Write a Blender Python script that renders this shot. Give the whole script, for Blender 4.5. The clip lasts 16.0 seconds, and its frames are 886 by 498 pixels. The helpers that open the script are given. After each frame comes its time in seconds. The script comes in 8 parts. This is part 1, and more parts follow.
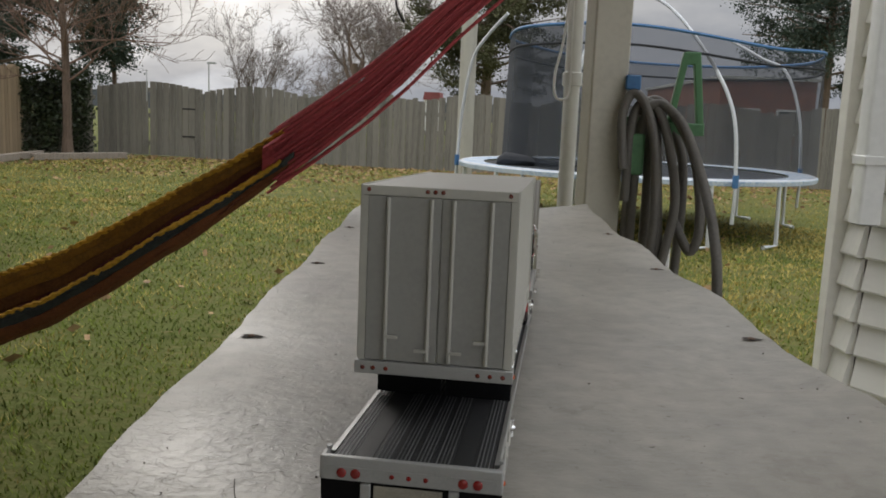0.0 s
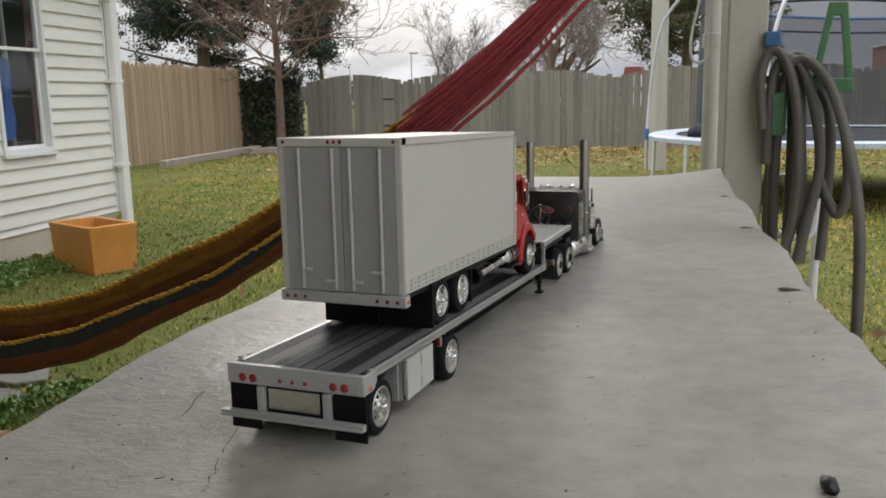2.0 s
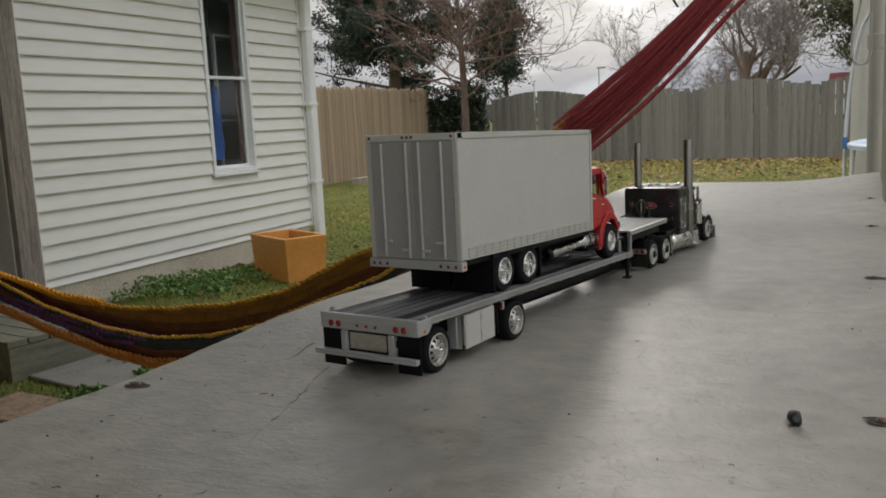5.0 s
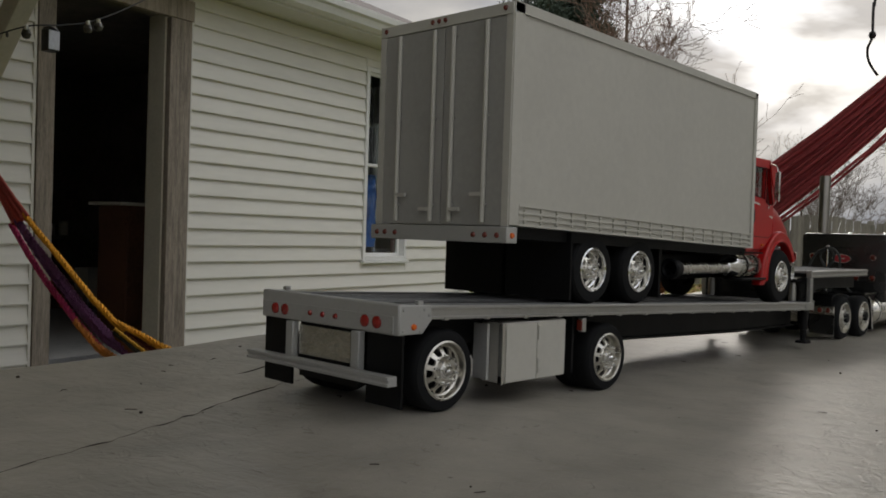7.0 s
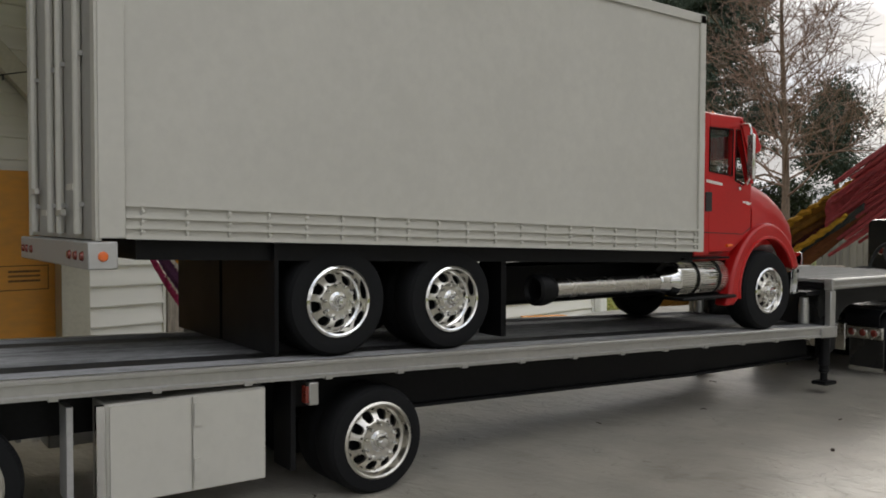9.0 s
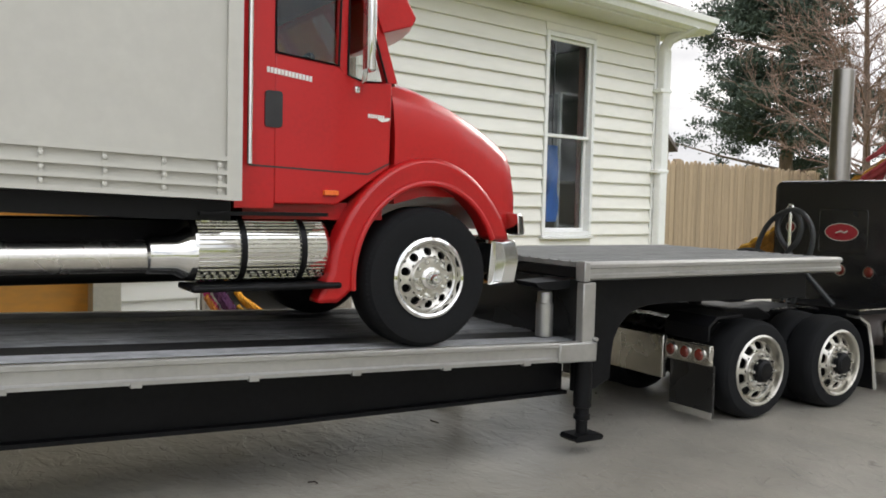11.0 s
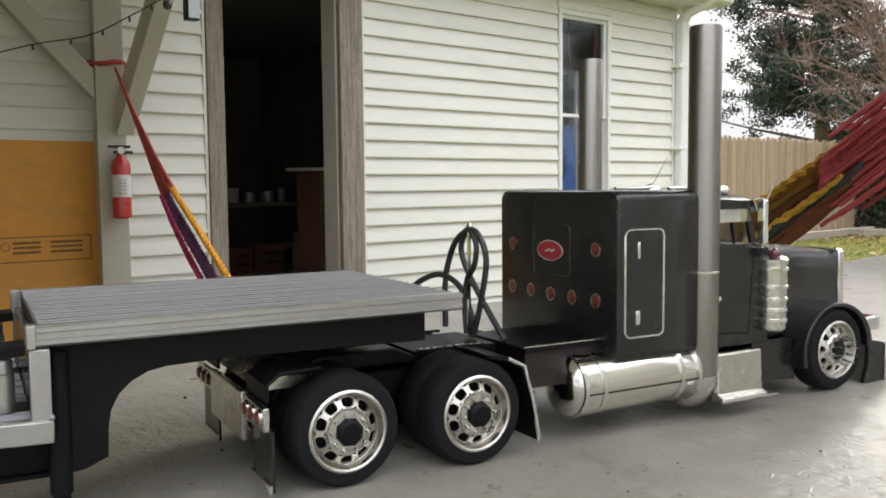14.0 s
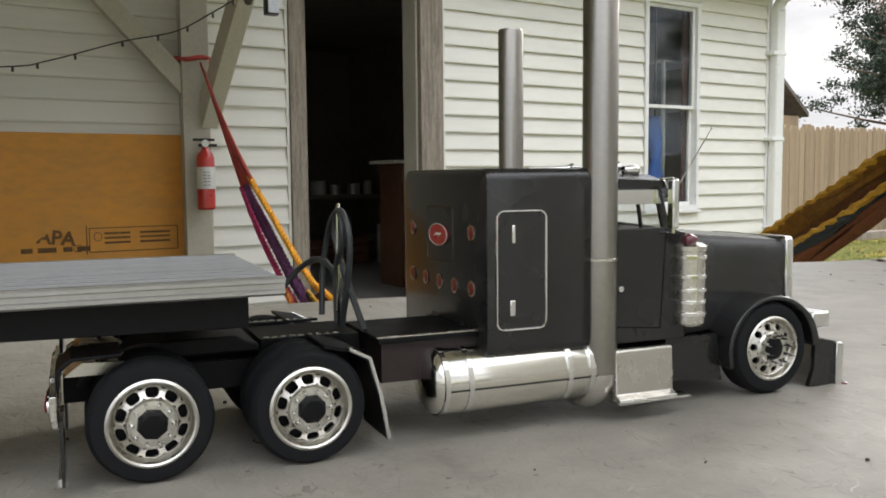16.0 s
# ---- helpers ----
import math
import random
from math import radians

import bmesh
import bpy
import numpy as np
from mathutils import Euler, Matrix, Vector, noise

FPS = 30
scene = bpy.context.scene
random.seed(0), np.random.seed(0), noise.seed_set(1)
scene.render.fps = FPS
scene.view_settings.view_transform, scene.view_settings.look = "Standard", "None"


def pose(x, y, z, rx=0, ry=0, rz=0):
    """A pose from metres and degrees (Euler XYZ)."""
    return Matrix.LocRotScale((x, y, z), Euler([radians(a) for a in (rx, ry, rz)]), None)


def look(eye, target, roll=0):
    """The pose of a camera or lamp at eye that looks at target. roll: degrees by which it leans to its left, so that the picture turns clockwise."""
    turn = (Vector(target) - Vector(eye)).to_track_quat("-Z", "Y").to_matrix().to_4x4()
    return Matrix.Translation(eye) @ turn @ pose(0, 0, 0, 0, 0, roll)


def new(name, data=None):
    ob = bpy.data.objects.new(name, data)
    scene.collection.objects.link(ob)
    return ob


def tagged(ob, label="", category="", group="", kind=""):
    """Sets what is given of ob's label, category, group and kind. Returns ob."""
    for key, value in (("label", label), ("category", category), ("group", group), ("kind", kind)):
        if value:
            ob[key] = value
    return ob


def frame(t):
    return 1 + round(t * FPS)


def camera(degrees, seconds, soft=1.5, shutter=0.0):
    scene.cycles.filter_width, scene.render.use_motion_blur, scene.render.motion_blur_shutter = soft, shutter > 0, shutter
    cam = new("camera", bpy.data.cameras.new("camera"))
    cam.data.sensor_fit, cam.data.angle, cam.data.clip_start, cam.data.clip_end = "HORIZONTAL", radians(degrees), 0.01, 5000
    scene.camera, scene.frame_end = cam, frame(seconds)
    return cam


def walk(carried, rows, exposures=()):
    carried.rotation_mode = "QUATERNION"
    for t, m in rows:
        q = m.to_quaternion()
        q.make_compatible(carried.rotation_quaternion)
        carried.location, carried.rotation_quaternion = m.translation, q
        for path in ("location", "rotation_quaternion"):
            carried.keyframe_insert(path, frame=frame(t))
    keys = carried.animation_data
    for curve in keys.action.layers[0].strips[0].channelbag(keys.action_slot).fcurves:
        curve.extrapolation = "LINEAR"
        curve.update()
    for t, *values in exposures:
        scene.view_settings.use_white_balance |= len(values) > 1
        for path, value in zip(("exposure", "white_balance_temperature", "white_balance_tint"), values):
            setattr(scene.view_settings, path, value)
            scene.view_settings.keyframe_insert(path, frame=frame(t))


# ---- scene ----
cam = camera(54.45, 16.0, soft=1.8)
PATH = [
    (0, (0.0615, -0.3803, 0.2063), (-0.2024, 1.5788, -0.097), 2.37),
    (0.5, (0.1087, -0.3407, 0.1793), (-0.3068, 1.5907, -0.1327), 1.23),
    (1, (0.1647, -0.324, 0.1658), (-0.3147, 1.5904, -0.1588), 0.11),
    (1.5, (0.2038, -0.342, 0.1575), (-0.3097, 1.5555, -0.211), -0.71),
    (2, (0.2438, -0.3988, 0.1934), (-0.4743, 1.4347, -0.1569), -1.17),
    (2.5, (0.2972, -0.4723, 0.213), (-0.6726, 1.2425, -0.1318), -1.79),
    (3, (0.3457, -0.5209, 0.2423), (-0.6641, 1.1702, -0.1047), -3.47),
    (5.3, (0.3725, -0.4306, 0.162), (-0.7554, 1.1956, -0.1165), -2.11),
    (5.5, (0.3475, -0.4026, 0.15), (-0.7994, 1.2156, -0.1075), -1.51),
    (6, (0.3084, -0.346, 0.1265), (-0.8809, 1.2529, -0.0437), 0.35),
    (6.5, (0.2894, -0.2736, 0.088), (-1.0008, 1.2506, -0.0233), 1.38),
    (7, (0.27, -0.2187, 0.0735), (-1.1216, 1.2174, 0.036), 1.81),
    (7.5, (0.2709, -0.1683, 0.0704), (-1.2478, 1.1322, 0.0239), 2.47),
    (8, (0.2696, -0.1073, 0.0795), (-1.2789, 1.1576, 0.0349), 2.15),
    (8.2, (0.2736, -0.0893, 0.0825), (-1.2849, 1.1626, 0.0299), 1.55),
    (10.3, (0.2237, 0.1712, 0.077), (-1.5023, 1.1777, -0.0206), 0.99),
    (10.5, (0.2227, 0.1922, 0.07), (-1.5123, 1.1817, -0.0336), 1.19),
    (11, (0.2192, 0.2289, 0.0707), (-1.4873, 1.2662, -0.0378), 1.37),
    (11.5, (0.2239, 0.2481, 0.076), (-1.3802, 1.4384, -0.024), 1.23),
    (12, (0.2317, 0.2679, 0.0882), (-1.3674, 1.4645, -0.0168), 0.61),
    (12.5, (0.241, 0.3033, 0.0819), (-1.3755, 1.4753, -0.0337), 0.49),
    (13, (0.2549, 0.3428, 0.0895), (-1.3859, 1.4785, -0.0447), 0.24),
    (13.5, (0.2557, 0.3525, 0.093), (-1.4248, 1.4269, -0.0532), -0.51),
    (14, (0.2533, 0.3719, 0.0862), (-1.4931, 1.3352, -0.0619), -0.51),
    (14.5, (0.2464, 0.3728, 0.0816), (-1.5177, 1.303, -0.0694), -0.32),
    (15, (0.2485, 0.3929, 0.0804), (-1.5287, 1.2975, -0.0718), -0.26),
    (15.5, (0.2563, 0.4211, 0.0829), (-1.5389, 1.2888, -0.0726), -0.33),
    (16, (0.2655, 0.4463, 0.0807), (-1.5722, 1.2188, -0.0815), -0.51),
]
walk(cam, [(t, look(e, g, r)) for t, e, g, r in PATH],
     exposures=[(0.0, -0.2, 6600, 10), (0.5, -0.2, 6600, 10), (1.5, 0.17, 6600, 10), (2.5, 0.25, 6600, 10), (3.2, 0.25, 6600, 10), (5.5, -0.25, 6600, 10), (6.0, -0.2, 6600, 10), (7.0, -0.61, 6820, 10), (8.0, -0.5, 6820, 10), (10.5, 0.75, 6600, 10), (11.0, 0.78, 6600, 10), (11.5, 0.66, 6600, 10), (12.0, 0.15, 6600, 10), (12.5, 0.24, 6600, 10), (13.5, 0.68, 6600, 10), (14.0, 0.9, 6600, 10), (14.5, 0.85, 6600, 10), (16.0, 0.8, 6600, 10)])

SKY_CLOUD, SKY_CLEAR, SUN_POWER = 2.6, 0.004, 0.45
SUN_GLOW = 1.9

# ---------------------------------------------------------------- world and light
world = bpy.data.worlds.new("sky")
scene.world = world
world.use_nodes = True
wn, wl = world.node_tree.nodes, world.node_tree.links
sky = wn.new("ShaderNodeTexSky")
sky.sky_type, sky.sun_disc = "NISHITA", False
sky.sun_elevation, sky.sun_rotation = radians(24), radians(-26)
sky.air_density, sky.dust_density, sky.ozone_density = 1.0, 6.0, 1.5
co = wn.new("ShaderNodeTexCoord")
flat = wn.new("ShaderNodeMapping")
flat.inputs["Scale"].default_value = (1.0, 1.0, 2.6)
cloud = wn.new("ShaderNodeTexNoise")
cloud.inputs["Scale"].default_value, cloud.inputs["Detail"].default_value, cloud.inputs["Roughness"].default_value = 2.1, 7.0, 0.55
ramp = wn.new("ShaderNodeValToRGB")
ramp.color_ramp.elements[0].position, ramp.color_ramp.elements[0].color = 0.40, (0.48, 0.52, 0.60, 1)
ramp.color_ramp.elements[1].position, ramp.color_ramp.elements[1].color = 0.60, (1.0, 1.0, 1.0, 1)
gain = wn.new("ShaderNodeVectorMath")
gain.operation = "SCALE"
gain.inputs["Scale"].default_value = SKY_CLOUD
thin = wn.new("ShaderNodeVectorMath")
thin.operation = "SCALE"
thin.inputs["Scale"].default_value = SKY_CLEAR
both = wn.new("ShaderNodeVectorMath")
both.operation = "ADD"
wl.new(co.outputs["Generated"], flat.inputs["Vector"])
wl.new(flat.outputs["Vector"], cloud.inputs["Vector"])
wl.new(cloud.outputs["Fac"], ramp.inputs["Fac"])
# an overcast sky: three times as bright overhead as at the horizon
up = wn.new("ShaderNodeSeparateXYZ")
rise = wn.new("ShaderNodeMapRange")
rise.inputs["From Min"].default_value, rise.inputs["From Max"].default_value = 0.16, 0.9
rise.interpolation_type = "SMOOTHSTEP"
rise.inputs["To Min"].default_value, rise.inputs["To Max"].default_value = 0.26, 1.0
wl.new(co.outputs["Generated"], up.inputs["Vector"])
wl.new(up.outputs["Z"], rise.inputs["Value"])
shade = wn.new("ShaderNodeVectorMath")
shade.operation = "SCALE"
wl.new(ramp.outputs["Color"], shade.inputs[0])
wl.new(rise.outputs["Result"], shade.inputs["Scale"])
wl.new(shade.outputs["Vector"], gain.inputs[0])
wl.new(sky.outputs["Color"], thin.inputs[0])
# thin cloud glowing round the hidden sun
toward = wn.new("ShaderNodeVectorMath")
toward.operation = "DOT_PRODUCT"
toward.inputs[1].default_value = (-0.425, 0.872, 0.243)
wl.new(co.outputs["Generated"], toward.inputs[0])
halo = wn.new("ShaderNodeMath")
halo.operation = "POWER"
halo.use_clamp = True
halo.inputs[1].default_value = 60.0
wl.new(toward.outputs["Value"], halo.inputs[0])
glow = wn.new("ShaderNodeMath")
glow.operation = "MULTIPLY_ADD"
glow.inputs[1].default_value, glow.inputs[2].default_value = SUN_GLOW, 1.0
# the glow breaks through where the cloud is thin
rift = wn.new("ShaderNodeTexNoise")
rift.inputs["Scale"].default_value, rift.inputs["Detail"].default_value, rift.inputs["Distortion"].default_value = 6.5, 5.0, 0.4
torn = wn.new("ShaderNodeMapRange")
torn.inputs["From Min"].default_value, torn.inputs["From Max"].default_value = 0.42, 0.62
torn.inputs["To Min"].default_value, torn.inputs["To Max"].default_value = 0.25, 1.7
bright = wn.new("ShaderNodeMath")
bright.operation = "MULTIPLY"
wl.new(flat.outputs["Vector"], rift.inputs["Vector"])
wl.new(rift.outputs["Fac"], torn.inputs["Value"])
wl.new(torn.outputs["Result"], bright.inputs[0])
wl.new(halo.outputs[0], bright.inputs[1])
wl.new(bright.outputs[0], glow.inputs[0])
lit = wn.new("ShaderNodeVectorMath")
lit.operation = "SCALE"
wl.new(gain.outputs["Vector"], lit.inputs[0])
wl.new(glow.outputs[0], lit.inputs["Scale"])
wl.new(lit.outputs["Vector"], both.inputs[0])
wl.new(thin.outputs["Vector"], both.inputs[1])
wl.new(both.outputs["Vector"], wn["Background"].inputs["Color"])
wn["Background"].inputs["Strength"].default_value = 1.0
sun = new("sun", bpy.data.lights.new("sun", "SUN"))
sun.data.energy, sun.data.angle, sun.data.color = SUN_POWER, radians(14), (1.0, 0.95, 0.88)
sun.matrix_world = look((-0.44 * 30, 0.90 * 30, 13.4), (0, 0, 0))


# ---------------------------------------------------------------- materials
def mat(name, color, rough=0.6, metal=0.0, vary=0.12, scale=8.0, fine=60.0, bump=0.0, bump_scale=None,
        color2=None, stretch=(1, 1, 1), coat=0.0, spec=0.5, island=False, rvary=0.1):
    """A surface with stains (scale), grain (fine), relief (bump) and piece-by-piece change."""
    m = bpy.data.materials.new(name)
    m.use_nodes = True
    n, l = m.node_tree.nodes, m.node_tree.links
    b = n["Principled BSDF"]
    b.inputs["Metallic"].default_value = metal
    b.inputs["Coat Weight"].default_value = coat
    b.inputs["Coat Roughness"].default_value = 0.08
    b.inputs["Specular IOR Level"].default_value = spec
    tc = n.new("ShaderNodeTexCoord")
    mp = n.new("ShaderNodeMapping")
    mp.inputs["Scale"].default_value = stretch
    l.new(tc.outputs["Object"], mp.inputs["Vector"])
    info = n.new("ShaderNodeObjectInfo")
    shift = n.new("ShaderNodeVectorMath")
    shift.operation = "MULTIPLY_ADD"
    shift.inputs[1].default_value = (37.0, 53.0, 71.0)
    l.new(info.outputs["Random"], shift.inputs[0])
    l.new(mp.outputs["Vector"], shift.inputs[2])
    big = n.new("ShaderNodeTexNoise")
    big.inputs["Scale"].default_value, big.inputs["Detail"].default_value = scale, 5
    small = n.new("ShaderNodeTexNoise")
    small.inputs["Scale"].default_value, small.inputs["Detail"].default_value = fine, 4
    l.new(shift.outputs["Vector"], big.inputs["Vector"])
    l.new(shift.outputs["Vector"], small.inputs["Vector"])
    add = n.new("ShaderNodeMath")
    add.operation = "ADD"
    l.new(big.outputs["Fac"], add.inputs[0])
    l.new(small.outputs["Fac"], add.inputs[1])
    half = n.new("ShaderNodeMath")
    half.operation = "MULTIPLY_ADD"
    half.inputs[1].default_value, half.inputs[2].default_value = 1.6, -1.1
    l.new(add.outputs[0], half.inputs[0])
    rnd = n.new("ShaderNodeMath")
    rnd.operation = "MULTIPLY_ADD"
    rnd.inputs[1].default_value = 0.5
    if island:
        geo = n.new("ShaderNodeNewGeometry")
        l.new(geo.outputs["Random Per Island"], rnd.inputs[0])
    else:
        l.new(info.outputs["Random"], rnd.inputs[0])
    l.new(half.outputs[0], rnd.inputs[2])
    cr = n.new("ShaderNodeValToRGB")
    c = np.array(color)
    lo = c * (1 - vary) if color2 is None else np.array(color2)
    cr.color_ramp.elements[0].position, cr.color_ramp.elements[0].color = 0.2, (*lo, 1)
    cr.color_ramp.elements[1].position, cr.color_ramp.elements[1].color = 1.1 - 0.1, (*np.minimum(c * (1 + vary * 0.6), 0.95), 1)
    l.new(rnd.outputs[0], cr.inputs["Fac"])
    l.new(cr.outputs["Color"], b.inputs["Base Color"])
    rr = n.new("ShaderNodeMapRange")
    rr.inputs["To Min"].default_value, rr.inputs["To Max"].default_value = max(rough - rvary, 0.02), min(rough + rvary, 1)
    l.new(big.outputs["Fac"], rr.inputs["Value"])
    l.new(rr.outputs["Result"], b.inputs["Roughness"])
    if bump:
        bn = n.new("ShaderNodeBump")
        bn.inputs["Strength"].default_value = 1.0
        bn.inputs["Distance"].default_value = bump
        if bump_scale:
            rel = n.new("ShaderNodeTexNoise")
            rel.inputs["Scale"].default_value, rel.inputs["Detail"].default_value = bump_scale, 5
            l.new(shift.outputs["Vector"], rel.inputs["Vector"])
            l.new(rel.outputs["Fac"], bn.inputs["Height"])
        else:
            l.new(small.outputs["Fac"], bn.inputs["Height"])
        l.new(bn.outputs["Normal"], b.inputs["Normal"])
    return m


def glass(name, tint=(0.9, 0.95, 0.95), rough=0.0):
    m = bpy.data.materials.new(name)
    m.use_nodes = True
    b = m.node_tree.nodes["Principled BSDF"]
    b.inputs["Base Color"].default_value = (*tint, 1)
    b.inputs["Roughness"].default_value = rough
    b.inputs["Transmission Weight"].default_value = 1.0
    b.inputs["IOR"].default_value = 1.45
    return m


def mesh_net(name, color, cover):
    """Fine netting: open to light by a fixed share."""
    m = bpy.data.materials.new(name)
    m.use_nodes = True
    n, l = m.node_tree.nodes, m.node_tree.links
    tr = n.new("ShaderNodeBsdfTransparent")
    mix = n.new("ShaderNodeMixShader")
    mix.inputs["Fac"].default_value = cover
    n["Principled BSDF"].inputs["Base Color"].default_value = (*color, 1)
    n["Principled BSDF"].inputs["Roughness"].default_value = 0.9
    l.new(tr.outputs[0], mix.inputs[1])
    l.new(n["Principled BSDF"].outputs[0], mix.inputs[2])
    l.new(mix.outputs[0], n["Material Output"].inputs["Surface"])
    return m


# ---------------------------------------------------------------- building blocks
def thing(name, label, category, m=None, group="", kind=""):
    ob = new(name)
    ob.empty_display_size = 0.02
    if m is not None:
        ob.matrix_world = m
    return tagged(ob, label, category, group, kind)


def part(name, bm, material, parent=None, label="", bevel=0.0, smooth=35, m=None, flat_=False):
    me = bpy.data.meshes.new(name)
    bmesh.ops.recalc_face_normals(bm, faces=bm.faces)
    bm.to_mesh(me)
    bm.free()
    me.materials.append(material)
    if not flat_:
        me.shade_smooth()
        me.set_sharp_from_angle(angle=radians(smooth))
    ob = new(name, me)
    if parent is not None:
        ob.parent = parent
    if m is not None:
        ob.matrix_basis = m
    if bevel:
        mod = ob.modifiers.new("bevel", "BEVEL")
        mod.width, mod.segments, mod.limit_method, mod.angle_limit = bevel, 2, "ANGLE", radians(40)
        mod.harden_normals = False
    if label:
        ob["label"] = label
    return ob


def again(ob, name, parent, m):
    """Another piece on the same mesh."""
    o = bpy.data.objects.new(name, ob.data)
    scene.collection.objects.link(o)
    o.parent = parent
    o.matrix_basis = m
    return o


def B():
    return bmesh.new()


def box(bm, x0, x1, y0, y1, z0, z1):
    v = [bm.verts.new((x, y, z)) for x in (x0, x1) for y in (y0, y1) for z in (z0, z1)]
    for f in ((0, 1, 3, 2), (4, 6, 7, 5), (0, 4, 5, 1), (2, 3, 7, 6), (0, 2, 6, 4), (1, 5, 7, 3)):
        bm.faces.new([v[i] for i in f])
    return bm


def frame_of(d):
    d = Vector(d).normalized()
    a = d.orthogonal().normalized()
    return d, a, d.cross(a)


def tube(bm, pts, r, n=8, closed=False, cap=True, squash=1.0):
    """A round bar along points; r is one radius or one for each point."""
    pts = [Vector(p) for p in pts]
    k = len(pts)
    rs = list(r) if hasattr(r, "__len__") else [r] * k
    rings, a = [], None
    for i, p in enumerate(pts):
        d = (pts[(i + 1) % k] - pts[i - 1]) if closed else (pts[min(i + 1, k - 1)] - pts[max(i - 1, 0)])
        d = d.normalized() if d.length > 1e-9 else Vector((0, 0, 1))
        a = d.orthogonal().normalized() if a is None else (a - d * a.dot(d)).normalized()
        b = d.cross(a)
        rings.append([bm.verts.new(p + rs[i] * (math.cos(t) * a + math.sin(t) * b * squash)) for t in (2 * math.pi * j / n for j in range(n))])
    for i in range(k if closed else k - 1):
        A, C = rings[i], rings[(i + 1) % k]
        for j in range(n):
            bm.faces.new((A[j], A[(j + 1) % n], C[(j + 1) % n], C[j]))
    if cap and not closed:
        bm.faces.new(rings[0][::-1])
        bm.faces.new(rings[-1])
    return bm


def lathe(bm, profile, n=32, origin=(0, 0, 0), axis="x", closed=False):
    """Turns (radius, height) pairs round an axis."""
    o = Vector(origin)
    ex = {"x": (Vector((1, 0, 0)), Vector((0, 1, 0)), Vector((0, 0, 1))),
          "y": (Vector((0, 1, 0)), Vector((0, 0, 1)), Vector((1, 0, 0))),
          "z": (Vector((0, 0, 1)), Vector((1, 0, 0)), Vector((0, 1, 0)))}[axis]
    rings = []
    for r, h in profile:
        if r < 1e-7:
            rings.append([bm.verts.new(o + ex[0] * h)])
        else:
            rings.append([bm.verts.new(o + ex[0] * h + r * (math.cos(t) * ex[1] + math.sin(t) * ex[2])) for t in (2 * math.pi * j / n for j in range(n))])
    pairs = list(zip(rings, rings[1:])) + ([(rings[-1], rings[0])] if closed else [])
    for A, C in pairs:
        for j in range(n):
            k = (j + 1) % n
            if len(A) == 1 and len(C) == 1:
                continue
            if len(A) == 1:
                bm.faces.new((A[0], C[k], C[j]))
            elif len(C) == 1:
                bm.faces.new((A[j], A[k], C[0]))
            else:
                bm.faces.new((A[j], A[k], C[k], C[j]))
    return bm


def prism(bm, pts, axis, a, b):
    """A flat outline (two coordinates) drawn out along an axis from a to b."""
    def place(u, v, w):
        return {"x": (w, u, v), "y": (u, w, v), "z": (u, v, w)}[axis]
    A = [bm.verts.new(place(u, v, a)) for u, v in pts]
    C = [bm.verts.new(place(u, v, b)) for u, v in pts]
    bm.faces.new(A)
    bm.faces.new(C[::-1])
    for i in range(len(pts)):
        j = (i + 1) % len(pts)
        bm.faces.new((A[i], C[i], C[j], A[j]))
    return bm


def loft(bm, rings, cap=True):
    """Joins outlines of equal count into one skin."""
    R = [[bm.verts.new(p) for p in ring] for ring in rings]
    n = len(R[0])
    for A, C in zip(R, R[1:]):
        for j in range(n):
            bm.faces.new((A[j], A[(j + 1) % n], C[(j + 1) % n], C[j]))
    if cap:
        bm.faces.new(R[0][::-1])
        bm.faces.new(R[-1])
    return bm


def arc(cx, cy, r, a0, a1, n):
    return [(cx + r * math.cos(radians(a0 + (a1 - a0) * i / n)), cy + r * math.sin(radians(a0 + (a1 - a0) * i / n))) for i in range(n + 1)]


def rounded(u0, u1, v0, v1, r, n=4):
    return (arc(u1 - r, v1 - r, r, 0, 90, n) + arc(u0 + r, v1 - r, r, 90, 180, n)
            + arc(u0 + r, v0 + r, r, 180, 270, n) + arc(u1 - r, v0 + r, r, 270, 360, n))

def rounded_line(pts, n=40):
    """A rounded line through points."""
    pts = [Vector(p) for p in pts]
    P = [pts[0] * 2 - pts[1]] + pts + [pts[-1] * 2 - pts[-2]]
    out = []
    for i in range(1, len(P) - 2):
        for k in range(n // (len(pts) - 1) + 1):
            t = k / (n // (len(pts) - 1) + 1)
            out.append(0.5 * ((2 * P[i]) + (P[i + 1] - P[i - 1]) * t + (2 * P[i - 1] - 5 * P[i] + 4 * P[i + 1] - P[i + 2]) * t * t + (3 * P[i] - P[i - 1] - 3 * P[i + 1] + P[i + 2]) * t ** 3))
    return out + [pts[-1]]


# ---------------------------------------------------------------- surfaces of the place
GROUND = -0.92
vinyl = mat("cream_vinyl", (0.76, 0.74, 0.68), 0.45, vary=0.07, scale=1.5, fine=25, bump=0.0006, bump_scale=40, stretch=(1, 0.25, 1))
white_trim = mat("white_trim", (0.80, 0.80, 0.78), 0.4, vary=0.06, scale=3, fine=40)
block = mat("foundation_block", (0.46, 0.41, 0.32), 0.9, vary=0.3, scale=4, fine=50, bump=0.004)
grey_wood = mat("weathered_board", (0.30, 0.255, 0.21), 0.85, vary=0.45, scale=6, fine=45, bump=0.0015, stretch=(8, 8, 0.6))
deck_wood = mat("weathered_deck", (0.18, 0.172, 0.125), 0.8, vary=0.4, scale=5, fine=40, bump=0.0015, stretch=(8, 0.6, 8))
post_paint = mat("painted_post", (0.50, 0.47, 0.39), 0.55, vary=0.1, scale=5, fine=60, bump=0.0005)
